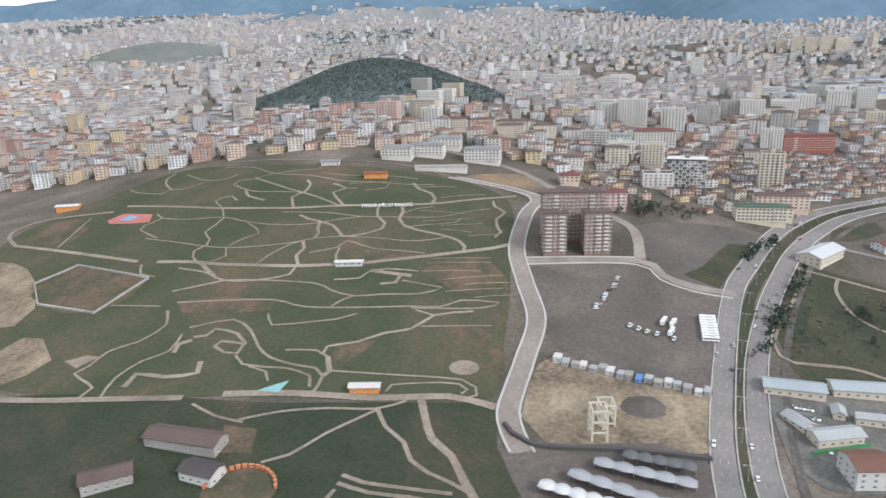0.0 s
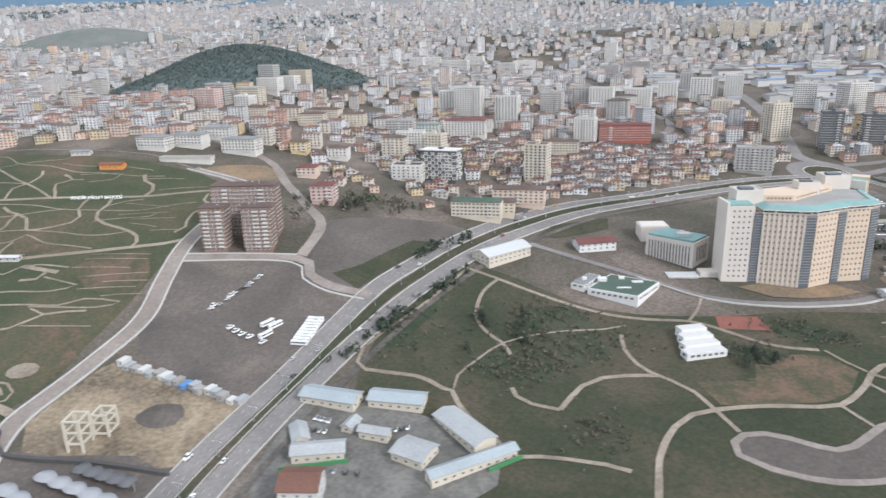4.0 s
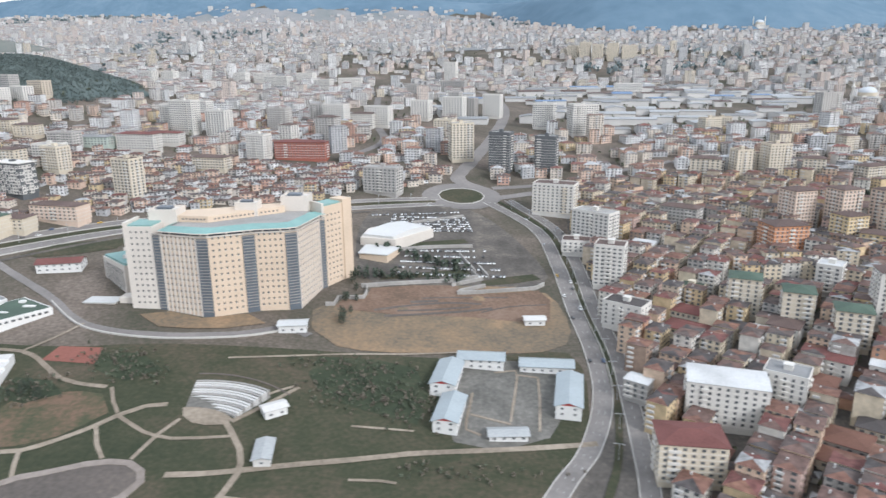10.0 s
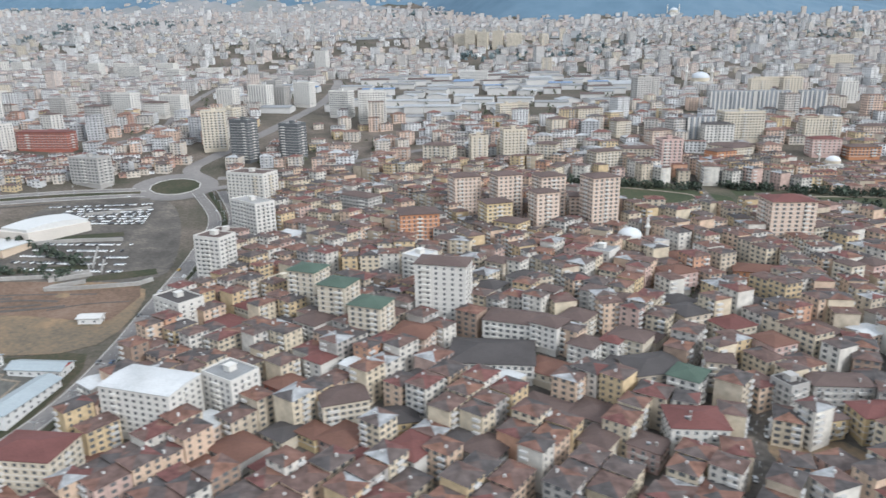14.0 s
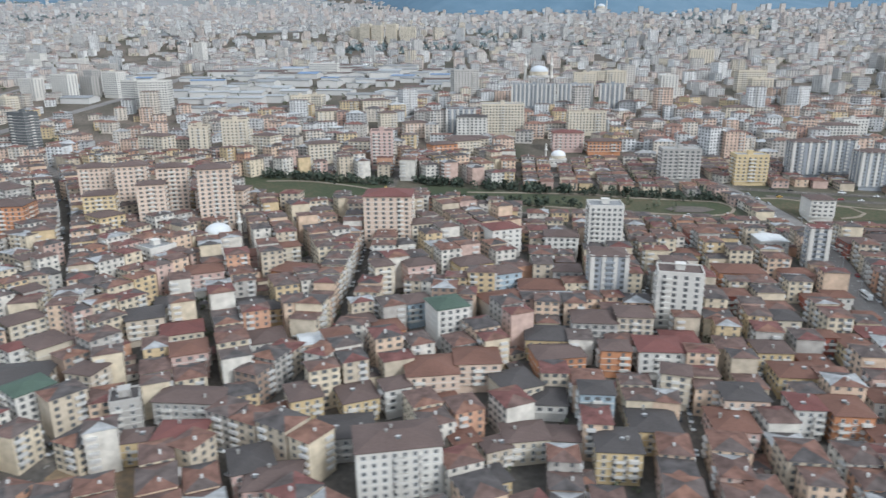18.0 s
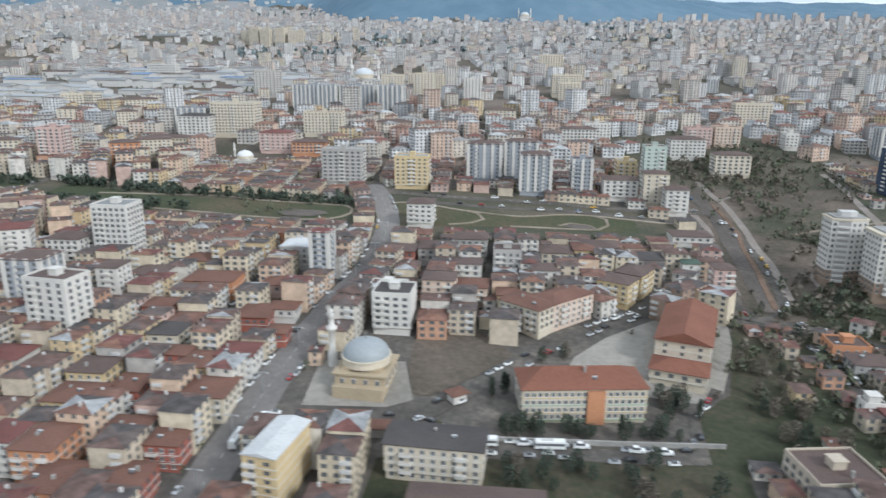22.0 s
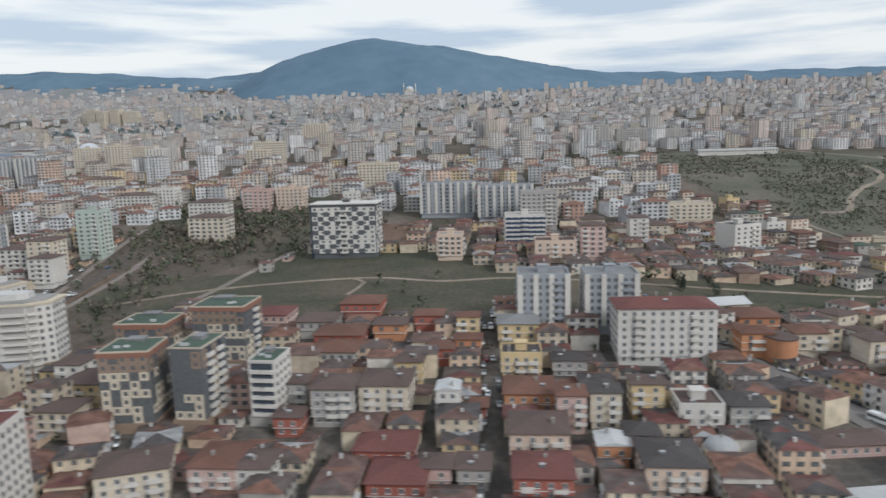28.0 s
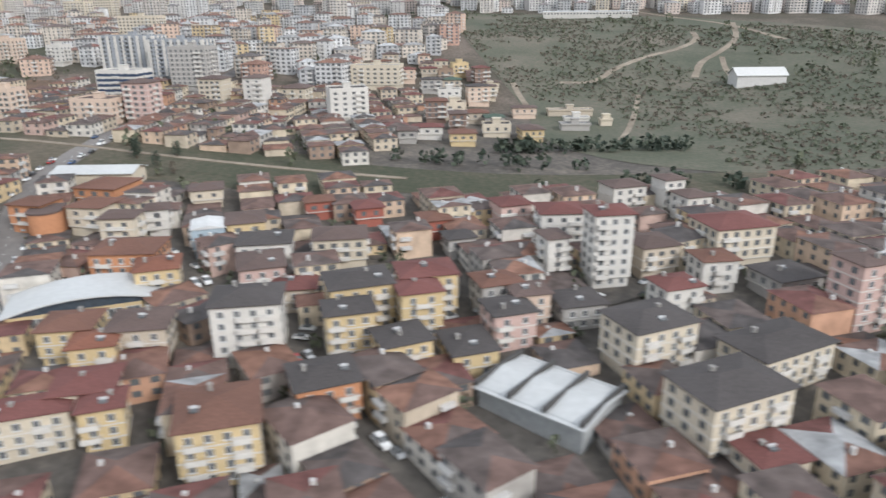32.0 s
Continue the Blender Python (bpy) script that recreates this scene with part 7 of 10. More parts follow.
house(393.4, 389.5, 21, 11.7, 10, -20, "white", "brown", "flat", 1, band="cream")
house(406.5, 345.7, 18.6, 9.3, 10, -40, "white", "concrete", "flat", 1)
house(613.7, 317.3, 15.8, 12.6, 11, 0, "peach", "red", "hip", 1)
house(439.5, 341.4, 10.7, 9, 3, -35, "cream", "brown", "hip", 1)
house(449.4, 364.3, 17.2, 9, 6, -35, "grey", "brown", "hip", 1)
house(329.5, 548.3, 14.5, 9, 8, -20, "cream", "concrete", "flat", 1)
house(637.6, 629.6, 20.1, 9, 12, 20, "grey", "concrete", "flat", 1)
house(592, 503.5, 10, 9, 6, 20, "cream", "brown", "hip", 1)
house(610.4, 482.9, 13.6, 9, 5, 20, "peach", "brown", "hip", 1)
house(579.2, 549.2, 18.9, 9, 6, 20, "cream", "brown", "hip", 1)
house(554, 511.4, 11.7, 9, 6, 20, "cream", "brown", "hip", 1)
house(524.5, 568.3, 13.2, 9, 6, 20, "cream", "brown", "flat", 1)
house(707.6, 489.3, 21.1, 9, 8, 0, "cream", "brown", "flat", 1)
house(588.3, 440, 16.5, 9, 5, 0, "cream", "brown", "hip", 1)
house(627.6, 426.7, 12.9, 9, 6, 24, "orange", "brown", "hip", 1)
house(639.6, 445.6, 22.3, 9, 5, 0, "cream", "brown", "hip", 1)
house(642.4, 475.9, 16.6, 9, 8, 0, "white", "dark", "hip", 1)
house(691.8, 451.3, 15.5, 9, 6, 0, "pink", "red", "hip", 1)
house(744.7, 496.3, 18.9, 9, 4, 0, "peach", "brown", "hip", 1)
house(709.4, 445.6, 16.6, 9, 4, 0, "orange", "brown", "hip", 1)
house(842.3, 475.8, 17.7, 9, 5, 0, "white", "brown", "hip", 1)
house(852.8, 482.3, 13.5, 9, 6, 0, "white", "brown", "flat", 1)
house(788.3, 617.2, 12.2, 9, 10, 0, "white", "concrete", "flat", 1)
house(889, 447.1, 16.3, 9, 6, 0, "white", "brown", "hip", 1)
house(899.9, 418.2, 14.9, 9, 6, -3, "cream", "brown", "hip", 1)
house(804, 520, 16.5, 9, 6, 0, "cream", "brown", "hip", 1)
house(858.1, 643.5, 21.3, 9, 10, 0, "cream", "concrete", "flat", 1)
house(-30.8, 382.2, 17.3, 9, 4, -10, "white", "grey", "hip", 1)
house(-14.3, 389.1, 19.4, 9, 4, -10, "white", "grey", "hip", 1)
house(-4.1, 407, 18.3, 9, 4, -10, "white", "grey", "hip", 1)
house(-6.2, 363.4, 28.1, 5, 1, -4, "white", "concrete", "flat", 0, balcony=False, name="terrace_block", label="low white terrace block before the college")
house(16.8, 383, 20.1, 9, 5, -10, "white", "grey", "hip", 1)
house(-19.3, 568.1, 19.3, 9, 7, -20, "white", "concrete", "flat", 0)
house(-22.4, 526.5, 20.7, 9, 8, -20, "cream", "concrete", "hip", 1)
house(-46.7, 528.4, 17.4, 9, 9, -20, "grey", "concrete", "flat", 1)
house(139.1, 542.8, 21.1, 9, 15, -20, "white", "concrete", "flat", 1)
house(167.8, 533.4, 17.3, 9, 12, -20, "white", "concrete", "flat", 1)
house(137.5, 473.9, 27.1, 9, 7, -10, "white", "red", "hip", 1)
house(215.9, 471.4, 13.4, 9, 10, -20, "white", "concrete", "flat", 1)
house(247.8, 528.3, 15.6, 9, 11, -20, "grey", "brown", "hip", 1)
house(203.7, 562.1, 16.7, 9, 11, -20, "grey", "concrete", "flat", 1)
house(231.8, 584.6, 18.8, 9, 11, -20, "grey", "concrete", "flat", 1)
house(302.6, 411.5, 20, 9, 9, -20, "grey", "concrete", "flat", 1)
house(109.1, 363, 15.7, 9, 5, -10, "white", "dark", "flat", 1)
house(126, 368.3, 19.7, 9, 10, -20, "check", "dark", "flat", 1)
house(176.9, 381, 12.4, 9, 13, -20, "cream", "brown", "flat", 1)
house(164.7, 340.1, 24.9, 9, 5, -10, "peach", "brown", "hip", 1)
house(144.4, 316.8, 22.3, 9, 5, -10, "cream", "green", "hip", 1)
house(41.4, 482.7, 23.1, 9, 5, -10, "cream", "brown", "hip", 1)
house(97.3, 408.5, 13.1, 9, 7, -10, "cream", "brown", "hip", 1)
house(95.1, 463.5, 18.5, 9, 6, -10, "grey", "concrete", "flat", 1)
house(306.6, 616.5, 15.8, 9, 10, -20, "white", "concrete", "flat", 0)
house(333.8, 613.8, 17.6, 9, 12, -20, "white", "concrete", "flat", 0)
house(196.7, 441.7, 21, 9, 5, -10, "cream", "brown", "hip", 1)
house(263.9, 581.8, 18.2, 9, 7, -10, "white", "brown", "hip", 0)
house(367.8, 460.9, 12.9, 9, 15, -20, "dark", "concrete", "flat", 1)
house(395.3, 464.1, 12.9, 9, 13, -20, "dark", "concrete", "flat", 1)
house(403.9, 579.8, 16.2, 9, 12, -20, "white", "concrete", "flat", 1)
house(345.8, 628.6, 12.6, 9, 10, -20, "grey", "concrete", "flat", 0)
house(333.2, 656, 9.9, 9, 11, -20, "grey", "concrete", "flat", 0)
house(126.3, 552.1, 18.3, 9, 12, -20, "white", "concrete", "flat", 1)
house(129.9, 599.3, 15.3, 9, 10, -20, "white", "concrete", "flat", 0)
house(242.1, 475.3, 33.2, 9, 7, -5, "red", "red", "hip", 1)
house(223.8, 513, 10.4, 9, 9, -20, "white", "brown", "hip", 1)
house(107.6, 473.1, 25.5, 9, 4, -5, "mint", "grey", "hip", 1)
house(119.9, 413.1, 12.6, 9, 9, -20, "cream", "concrete", "flat", 1)
house(154.3, 323.5, 14.8, 9, 4, -5, "cream", "brown", "hip", 1)
house(-27.5, 595.1, 15.3, 9, 7, -20, "grey", "dark", "flat", 0)
house(486.6, 1072.5, 14.8, 9, 11, -20, "cream", "concrete", "flat", 0)
house(501.7, 1058.3, 14.6, 9, 15, -20, "cream", "concrete", "flat", 0)
house(518.2, 1050.3, 14.5, 9, 14, -20, "cream", "concrete", "flat", 0)
house(538.7, 1047.9, 14.5, 9, 15, -20, "cream", "concrete", "flat", 0)
house(560.2, 1043.2, 20.4, 9, 13, -5, "cream", "concrete", "flat", 0)
house(317.7, 934.7, 15.4, 9, 15, -20, "white", "concrete", "flat", 0)
house(503, 761, 27.4, 9, 7, -5, "white", "white", "flat", 0)
house(325.4, 815.3, 28.3, 9, 8, -20, "grey", "concrete", "flat", 0)
house(405.7, 302.5, 11.3, 9, 11, -20, "white", "brown", "flat", 1)
house(405.4, 268.2, 13.8, 9, 6, -35, "white", "dark", "flat", 1)
house(-30.8, 848.3, 15.4, 9, 9, -20, "white", "concrete", "flat", 0)
house(-7.1, 848.4, 18.7, 9, 9, -20, "white", "concrete", "flat", 0)
house(120.6, 845.7, 32.5, 9, 8, -20, "white", "concrete", "flat", 0)
house(180.7, 818, 20.9, 9, 8, -20, "white", "concrete", "flat", 0)
house(286.1, 770.4, 19.5, 9, 8, -20, "grey", "concrete", "flat", 0)
house(-15.2, 492.1, 12.6, 9, 7, -20, "white", "concrete", "flat", 1)
house(-6.6, 580, 14.7, 9, 7, -20, "white", "concrete", "flat", 0)
house(-1, 594.4, 16.6, 9, 8, -20, "beige", "concrete", "flat", 0)
house(-48, 510.7, 17.2, 9, 8, -20, "pink", "concrete", "flat", 1)
house(0.9, 464.4, 16.5, 9, 5, -3, "cream", "brown", "hip", 1)
house(20, 474.9, 16.1, 9, 5, -3, "cream", "brown", "hip", 1)
house(38.3, 460.7, 16.8, 9, 5, -3, "cream", "brown", "hip", 1)
house(62.6, 477.8, 15.4, 9, 5, -3, "cream", "brown", "hip", 1)
house(82, 480.3, 13.2, 9, 4, -3, "white", "brown", "hip", 1)
house(46.2, 393.9, 9, 9, 4, -3, "yellow", "brown", "hip", 1)
house(75.6, 315.2, 10.4, 9, 5, -3, "pink", "red", "hip", 1)
house(60.2, 351.4, 9.8, 9, 3, -3, "peach", "red", "hip", 1)
house(68.3, 390.2, 11.1, 9, 4, -3, "white", "brown", "hip", 1)
house(104.5, 432.7, 16.8, 9, 6, -3, "white", "concrete", "flat", 1)
house(143.8, 496.8, 24, 9, 5, -3, "white", "red", "hip", 1)
house(75.6, 855.1, 17, 9, 9, -20, "white", "concrete", "flat", 0)
house(91.4, 887, 21.1, 9, 7, -3, "white", "concrete", "flat", 0)
house(202.2, 865.2, 27.3, 9, 7, -3, "white", "concrete", "flat", 0)
house(143.5, 890, 23.4, 9, 8, -20, "white", "concrete", "flat", 0)
house(404.9, 191.8, 15.2, 10.6, 7, -5, "cream", "red", "hip", 1)
house(420.6, 214.2, 19.9, 11.9, 8, -15, "white", "white", "shed", 1)
house(400.6, 224.6, 7, 5.6, 4, -35, "grey", "white", "shed", 1)
house(438.4, 219.2, 11, 8.8, 7, -32, "white", "grey", "flat", 1)
house(436.7, 208.8, 7.2, 6.5, 3, -25, "peach", "white", "shed", 1)
house(450.4, 223.3, 6.8, 7.5, 3, -35, "red", "tile", "hip", 1)
house(458.1, 231, 6.5, 5.8, 4, -35, "white", "red", "hip", 1)
house(468.3, 227.1, 6.9, 5.8, 4, -35, "white", "white", "shed", 1)
house(467.1, 213.7, 11, 8.8, 4, 20, "cream", "brown", "hip", 1)
house(454.8, 205.4, 7.2, 7.6, 2, -35, "cream", "dark", "hip", 1)
house(461.8, 205, 6.2, 5.8, 2, -35, "yellow", "tile", "hip", 1)
house(445.8, 200.5, 10.9, 9, 2, -35, "grey", "tile", "hip", 1)
house(440.4, 192.8, 8.6, 7.4, 2, -35, "cream", "tile", "hip", 1)
house(454.6, 193.5, 5.8, 5.9, 2, -35, "cream", "red", "hip", 1)
house(462.4, 194.2, 4.8, 4.6, 2, -35, "yellow", "tile", "hip", 1)
house(413, 198.5, 8, 7.3, 1, -35, "orange", "tile", "hip", 1)
house(452, 253.2, 9.2, 9, 4, -35, "white", "brown", "hip", 1)
house(424.3, 260.5, 14.3, 9, 2, -35, "cream", "red", "hip", 1)
house(428.4, 272.6, 11.6, 9, 2, -35, "cream", "red", "hip", 1)
house(441.5, 258.3, 9.5, 7.7, 2, -35, "cream", "dark", "hip", 1)
house(397.3, 336.7, 11.8, 9, 4, -10, "white", "brown", "flat", 1)
house(426.4, 333.9, 9.2, 8.1, 3, -35, "white", "white", "gable", 1)
house(433.3, 289.3, 8.5, 7.2, 3, -35, "cream", "green", "flat", 1)
house(446, 273.5, 10.2, 9, 9, -20, "cream", "green", "hip", 1)
house(458.1, 260.4, 9.3, 9, 9, -20, "cream", "green", "hip", 1)
house(469.5, 248.5, 10.1, 8.9, 8, -20, "cream", "green", "hip", 1)
house(489.7, 260, 15.3, 9.2, 12, -12, "white", "brown", "hip", 1)
house(503.7, 270.1, 8.4, 8.8, 4, -35, "grey", "dark", "hip", 1)
house(515.3, 276, 9.3, 9, 4, -35, "white", "dark", "hip", 1)
house(482.5, 264.7, 6.9, 5.6, 5, -35, "yellow", "brown", "hip", 1)
house(481.8, 242.7, 11.1, 10, 4, -20, "peach", "tile", "hip", 1)
house(510.2, 248, 16.5, 9.9, 4, -18, "white", "brown", "hip", 1)
house(503.1, 232.9, 21.9, 15.3, 3, -5, "white", "dark", "hip", 1)
house(518, 227.1, 12.4, 9, 2, -35, "cream", "tile", "hip", 1)
house(506, 221.4, 7.7, 6.6, 3, -35, "cream", "white", "shed", 1)
house(527.6, 233.9, 7, 7.6, 4, -35, "white", "brown", "hip", 1)
house(540.2, 237.6, 9.5, 8.2, 4, -35, "cream", "brown", "hip", 1)
house(542.1, 223.4, 13.9, 11.1, 4, 15, "beige", "dark", "hip", 1)
house(548.8, 217, 7.4, 7.9, 5, -35, "white", "green", "hip", 1)
house(480, 209.3, 10, 8, 2, 15, "yellow", "dark", "hip", 1)
house(485.5, 222.2, 7.8, 6.9, 3, -35, "yellow", "dark", "hip", 1)
house(514.6, 211.3, 11.3, 9, 2, -35, "white", "brown", "hip", 1)
house(525.6, 209.7, 9.2, 9, 2, -35, "grey", "brown", "hip", 1)
house(500.6, 195.6, 8.5, 8.6, 3, -35, "grey", "brown", "hip", 1)
house(494.8, 199.3, 5.9, 5.2, 3, -35, "white", "dark", "hip", 1)
house(485.1, 193.9, 8.4, 8.9, 4, -35, "white", "red", "hip", 1)
house(474.8, 193.8, 7.6, 7.3, 2, -35, "grey", "red", "hip", 1)
house(469.3, 202.7, 9, 9, 2, -35, "pink", "tile", "hip", 1)
house(545.3, 200.2, 11.8, 9.4, 5, -3, "white", "red", "hip", 2)
house(558.2, 223.4, 6.6, 5.9, 5, -12, "beige", "brown", "hip", 1)
house(571, 213.8, 5.7, 6, 5, 24, "grey", "dark", "flat", 2)
house(583.5, 216.6, 13.6, 6.8, 4, -3, "grey", "brown", "hip", 2)
house(576.7, 205.6, 5.3, 4.8, 3, 15, "yellow", "brown", "hip", 2)
house(585.9, 205.3, 9, 7.2, 4, 5, "yellow", "red", "hip", 2)
house(524.9, 198.1, 6.7, 7.7, 3, -35, "cream", "brown", "hip", 1)
house(534.8, 196.2, 7, 6.5, 3, -35, "pink", "brown", "hip", 2)
house(519.1, 242.3, 8.3, 7.7, 5, -35, "white", "brown", "hip", 1)
house(527.7, 248.5, 7.8, 9, 4, -35, "cream", "brown", "hip", 1)
house(534.8, 235.3, 5.1, 5.6, 4, -35, "white", "red", "hip", 1)
house(545.3, 242.7, 8.3, 7.5, 2, -35, "cream", "brown", "hip", 1)
house(534.9, 226.6, 6.9, 5.5, 3, -35, "green", "dark", "hip", 1)
house(480.8, 286.6, 8.3, 9, 7, -35, "white", "white", "flat", 1)
house(543.4, 259.2, 7.5, 6.1, 4, -35, "cream", "brown", "hip", 1)
house(534.3, 262, 5.9, 6.7, 5, -35, "grey", "brown", "hip", 1)
house(558.5, 250.7, 8.8, 9, 4, 24, "beige", "dark", "hip", 1)
house(576, 234.7, 8, 8.2, 4, 24, "pink", "tile", "hip", 1)
house(569.6, 246.3, 9.7, 8.4, 3, 24, "cream", "red", "hip", 1)
house(591.6, 243, 8.7, 9, 3, 24, "white", "brown", "hip", 1)
house(559.5, 264.1, 8.2, 9, 2, 24, "cream", "dark", "hip", 1)
house(581.2, 263.6, 7.3, 7.9, 2, 24, "cream", "dark", "hip", 1)
house(588.4, 258.8, 7.1, 7.1, 3, 24, "yellow", "dark", "hip", 1)
house(543.7, 285.4, 7.1, 6.8, 3, -35, "white", "tile", "hip", 1)
house(542.5, 293.9, 9.3, 8.7, 5, -35, "white", "grey", "flat", 1)
house(549.3, 293.6, 5.4, 4.8, 4, -35, "pink", "brown", "hip", 1)
house(563.4, 279, 10.1, 9, 4, 24, "pink", "tile", "hip", 1)
house(570.3, 298.8, 12.5, 9, 2, 24, "pink", "tile", "hip", 1)
house(591.2, 283.1, 15.6, 9.4, 3, -15, "orange", "tile", "hip", 1)
house(583.2, 298.1, 7.1, 6.2, 4, 24, "cream", "tile", "hip", 1)
house(521.1, 262.7, 6.4, 5.4, 5, -35, "grey", "brown", "hip", 1)
house(507.2, 285.8, 7.2, 6.6, 5, -35, "beige", "brown", "hip", 1)
house(490.4, 309.2, 8.8, 8.2, 5, -35, "peach", "brown", "hip", 1)
house(513.5, 319.9, 10.2, 9, 6, -35, "yellow", "brown", "hip", 1)
house(528.3, 360.2, 9.6, 8.9, 5, -35, "white", "brown", "hip", 1)
house(547.4, 344.2, 18.6, 9.3, 7, -3, "peach", "brown", "hip", 1)
house(606.3, 218.5, 6.6, 7.9, 4, 24, "yellow", "brown", "hip", 2)
house(617, 220.7, 7.6, 8.5, 3, 24, "yellow", "brown", "hip", 2)
house(625, 221.5, 5.7, 5.3, 4, 24, "white", "brown", "hip", 1)
house(632.3, 228.4, 11.1, 10, 4, 10, "peach", "tile", "hip", 1)
house(642.4, 232.6, 10, 9, 4, 5, "peach", "tile", "hip", 1)
house(635.8, 220.8, 5.7, 5, 2, 24, "grey", "tile", "hip", 1)
house(609.8, 238.9, 6.3, 6.7, 5, 24, "white", "tile", "hip", 1)
house(613.6, 251.8, 6.1, 6.9, 3, 24, "white", "brown", "hip", 1)
house(620.6, 248.3, 6.7, 7.9, 3, 24, "orange", "tile", "hip", 1)
house(603.8, 242.1, 7.6, 7.1, 3, 24, "peach", "white", "shed", 1)
house(601.7, 213.7, 5.5, 6.3, 3, 24, "orange", "tile", "hip", 2)
house(616.6, 209.3, 10.7, 8.6, 3, 10, "grey", "dark", "hip", 2)
house(627.9, 198.3, 14.9, 8.9, 7, 12, "white", "brown", "hip", 2)
house(635.2, 251.5, 8.4, 9, 6, 24, "white", "green", "hip", 1)
house(626.8, 260.1, 7.1, 7.1, 4, 24, "blue", "brown", "hip", 1)
house(615.8, 276.2, 5.6, 6.7, 6, 24, "cream", "brown", "hip", 1)
house(625.8, 280.9, 8.4, 7.5, 5, 24, "pink", "brown", "hip", 1)
house(641.3, 285.9, 10.4, 9, 4, 24, "yellow", "brown", "hip", 1)
house(650, 279.2, 9.3, 7.8, 4, 24, "blue", "brown", "hip", 1)
house(649.8, 264.8, 11.8, 9, 3, 24, "white", "tile", "hip", 1)
house(651.1, 307.3, 10.2, 9, 6, 24, "white", "red", "hip", 1)
house(623.6, 315.9, 7.5, 8.3, 5, 24, "cream", "brown", "hip", 1)
house(684, 306.2, 10.7, 9, 11, -3, "white", "grey", "flat", 1)
house(678.9, 273.5, 9.9, 9, 9, -3, "strip", "brown", "hip", 1)
house(694, 258, 11.1, 7.8, 10, -12, "white", "brown", "flat", 1)
house(670.2, 304.8, 10.2, 9, 5, -3, "white", "brown", "hip", 1)
house(668.8, 280.8, 7.9, 7.4, 4, -3, "grey", "brown", "hip", 1)
house(659.6, 245.3, 10.4, 9, 3, -3, "yellow", "dark", "hip", 1)
house(661, 237.3, 11.3, 7.9, 3, 10, "orange", "brown", "hip", 1)
house(671.5, 250.8, 10.7, 9, 4, -3, "grey", "brown", "hip", 1)
house(650.7, 225.8, 8.8, 9, 3, 24, "cream", "dark", "hip", 1)
house(657.7, 222.5, 7, 8.3, 2, -3, "white", "dark", "hip", 1)
house(684.3, 238.1, 10.2, 9, 4, -3, "white", "red", "hip", 1)
house(684.6, 225.3, 5.9, 5.3, 5, -15, "cream", "brown", "hip", 1)
house(666.6, 218.4, 6.8, 5.8, 5, -3, "blue", "dark", "hip", 1)
house(668.1, 204.4, 8.2, 8.4, 4, -3, "yellow", "dark", "hip", 2)
house(651.3, 208.5, 8.5, 6.8, 3, 10, "cream", "brown", "hip", 2)
house(659.6, 210.2, 6.5, 5.5, 2, -3, "white", "brown", "hip", 1)
house(645.5, 204.9, 5.1, 4.6, 3, 24, "beige", "brown", "hip", 2)
house(644.2, 196.1, 6.4, 5.3, 3, 24, "yellow", "dark", "hip", 2)
house(606.8, 193.3, 9.6, 7.7, 4, 10, "pink", "brown", "hip", 2)
house(601.5, 197.8, 7.5, 8.6, 4, 24, "pink", "dark", "hip", 2)
house(639.4, 207, 5.2, 5.8, 3, 24, "cream", "tile", "hip", 2)
house(685.2, 574, 29.6, 9, 10, -8, "strip", "concrete", "flat", 1)
house(713.3, 573.4, 23.6, 9, 10, -8, "strip", "concrete", "flat", 1)
house(736.3, 562.3, 16.1, 9, 11, -8, "strip", "concrete", "flat", 1)
house(752.4, 667.1, 27.9, 9, 8, -8, "cream", "concrete", "flat", 0)
house(734, 397.6, 16.8, 9, 9, -3, "grey", "concrete", "flat", 1)
house(762.9, 393, 13.7, 9, 8, -3, "yellow", "concrete", "flat", 1)
house(519.4, 449.8, 12.1, 9, 7, -8, "cream", "brown", "flat", 1)
house(638.4, 434.1, 13.9, 9, 6, 24, "cream", "brown", "hip", 1)
house(534.2, 570.7, 12.7, 9, 6, -8, "cream", "brown", "flat", 1)
house(755.2, 212.8, 5.8, 12, 6, -13, "yellow", "white", "shed", 1)
house(780.5, 218.3, 16.4, 7.2, 4, -7, "cream", "dark", "gable", 2, rise=0.6)
house(787, 203.4, 20, 7.4, 4, -4, "cream", "brown", "gable", 1, rise=0.8)
house(770, 227.6, 4.2, 3, 1, 0, "grey", "tile", "hip", 1, name="kiosk", label="small kiosk with red tiled roof beside the street")
house(783.6, 238.4, 3.4, 3, 1, 35, "white", "tile", "hip", 1, name="kiosk", label="small white gatehouse with red tiled roof")
house(765.9, 277.5, 9, 7.5, 4, -3, "white", "white", "flat", 1)
house(785.5, 294.5, 7.6, 6.2, 4, -3, "white", "brown", "hip", 1)
house(765.7, 307.6, 9.4, 8.4, 3, -3, "red", "brown", "hip", 1)
house(776.2, 310.5, 9.5, 9, 3, -3, "grey", "brown", "hip", 1)
house(796.7, 301.5, 7.8, 7.6, 5, -3, "grey", "brown", "flat", 1)
house(786.4, 314.7, 10, 8.5, 4, -3, "grey", "brown", "hip", 1)
house(811.7, 311.3, 9.8, 8.5, 3, -3, "cream", "brown", "hip", 1)
house(824.7, 315, 10, 9, 4, -3, "grey", "brown", "hip", 1)
house(837.9, 313, 9.9, 9, 3, -3, "grey", "dark", "hip", 1)
house(859.8, 341, 12.7, 9, 2, -3, "white", "brown", "hip", 1)
house(745.9, 294.6, 5.5, 5, 9, -8, "strip", "red", "hip", 1)
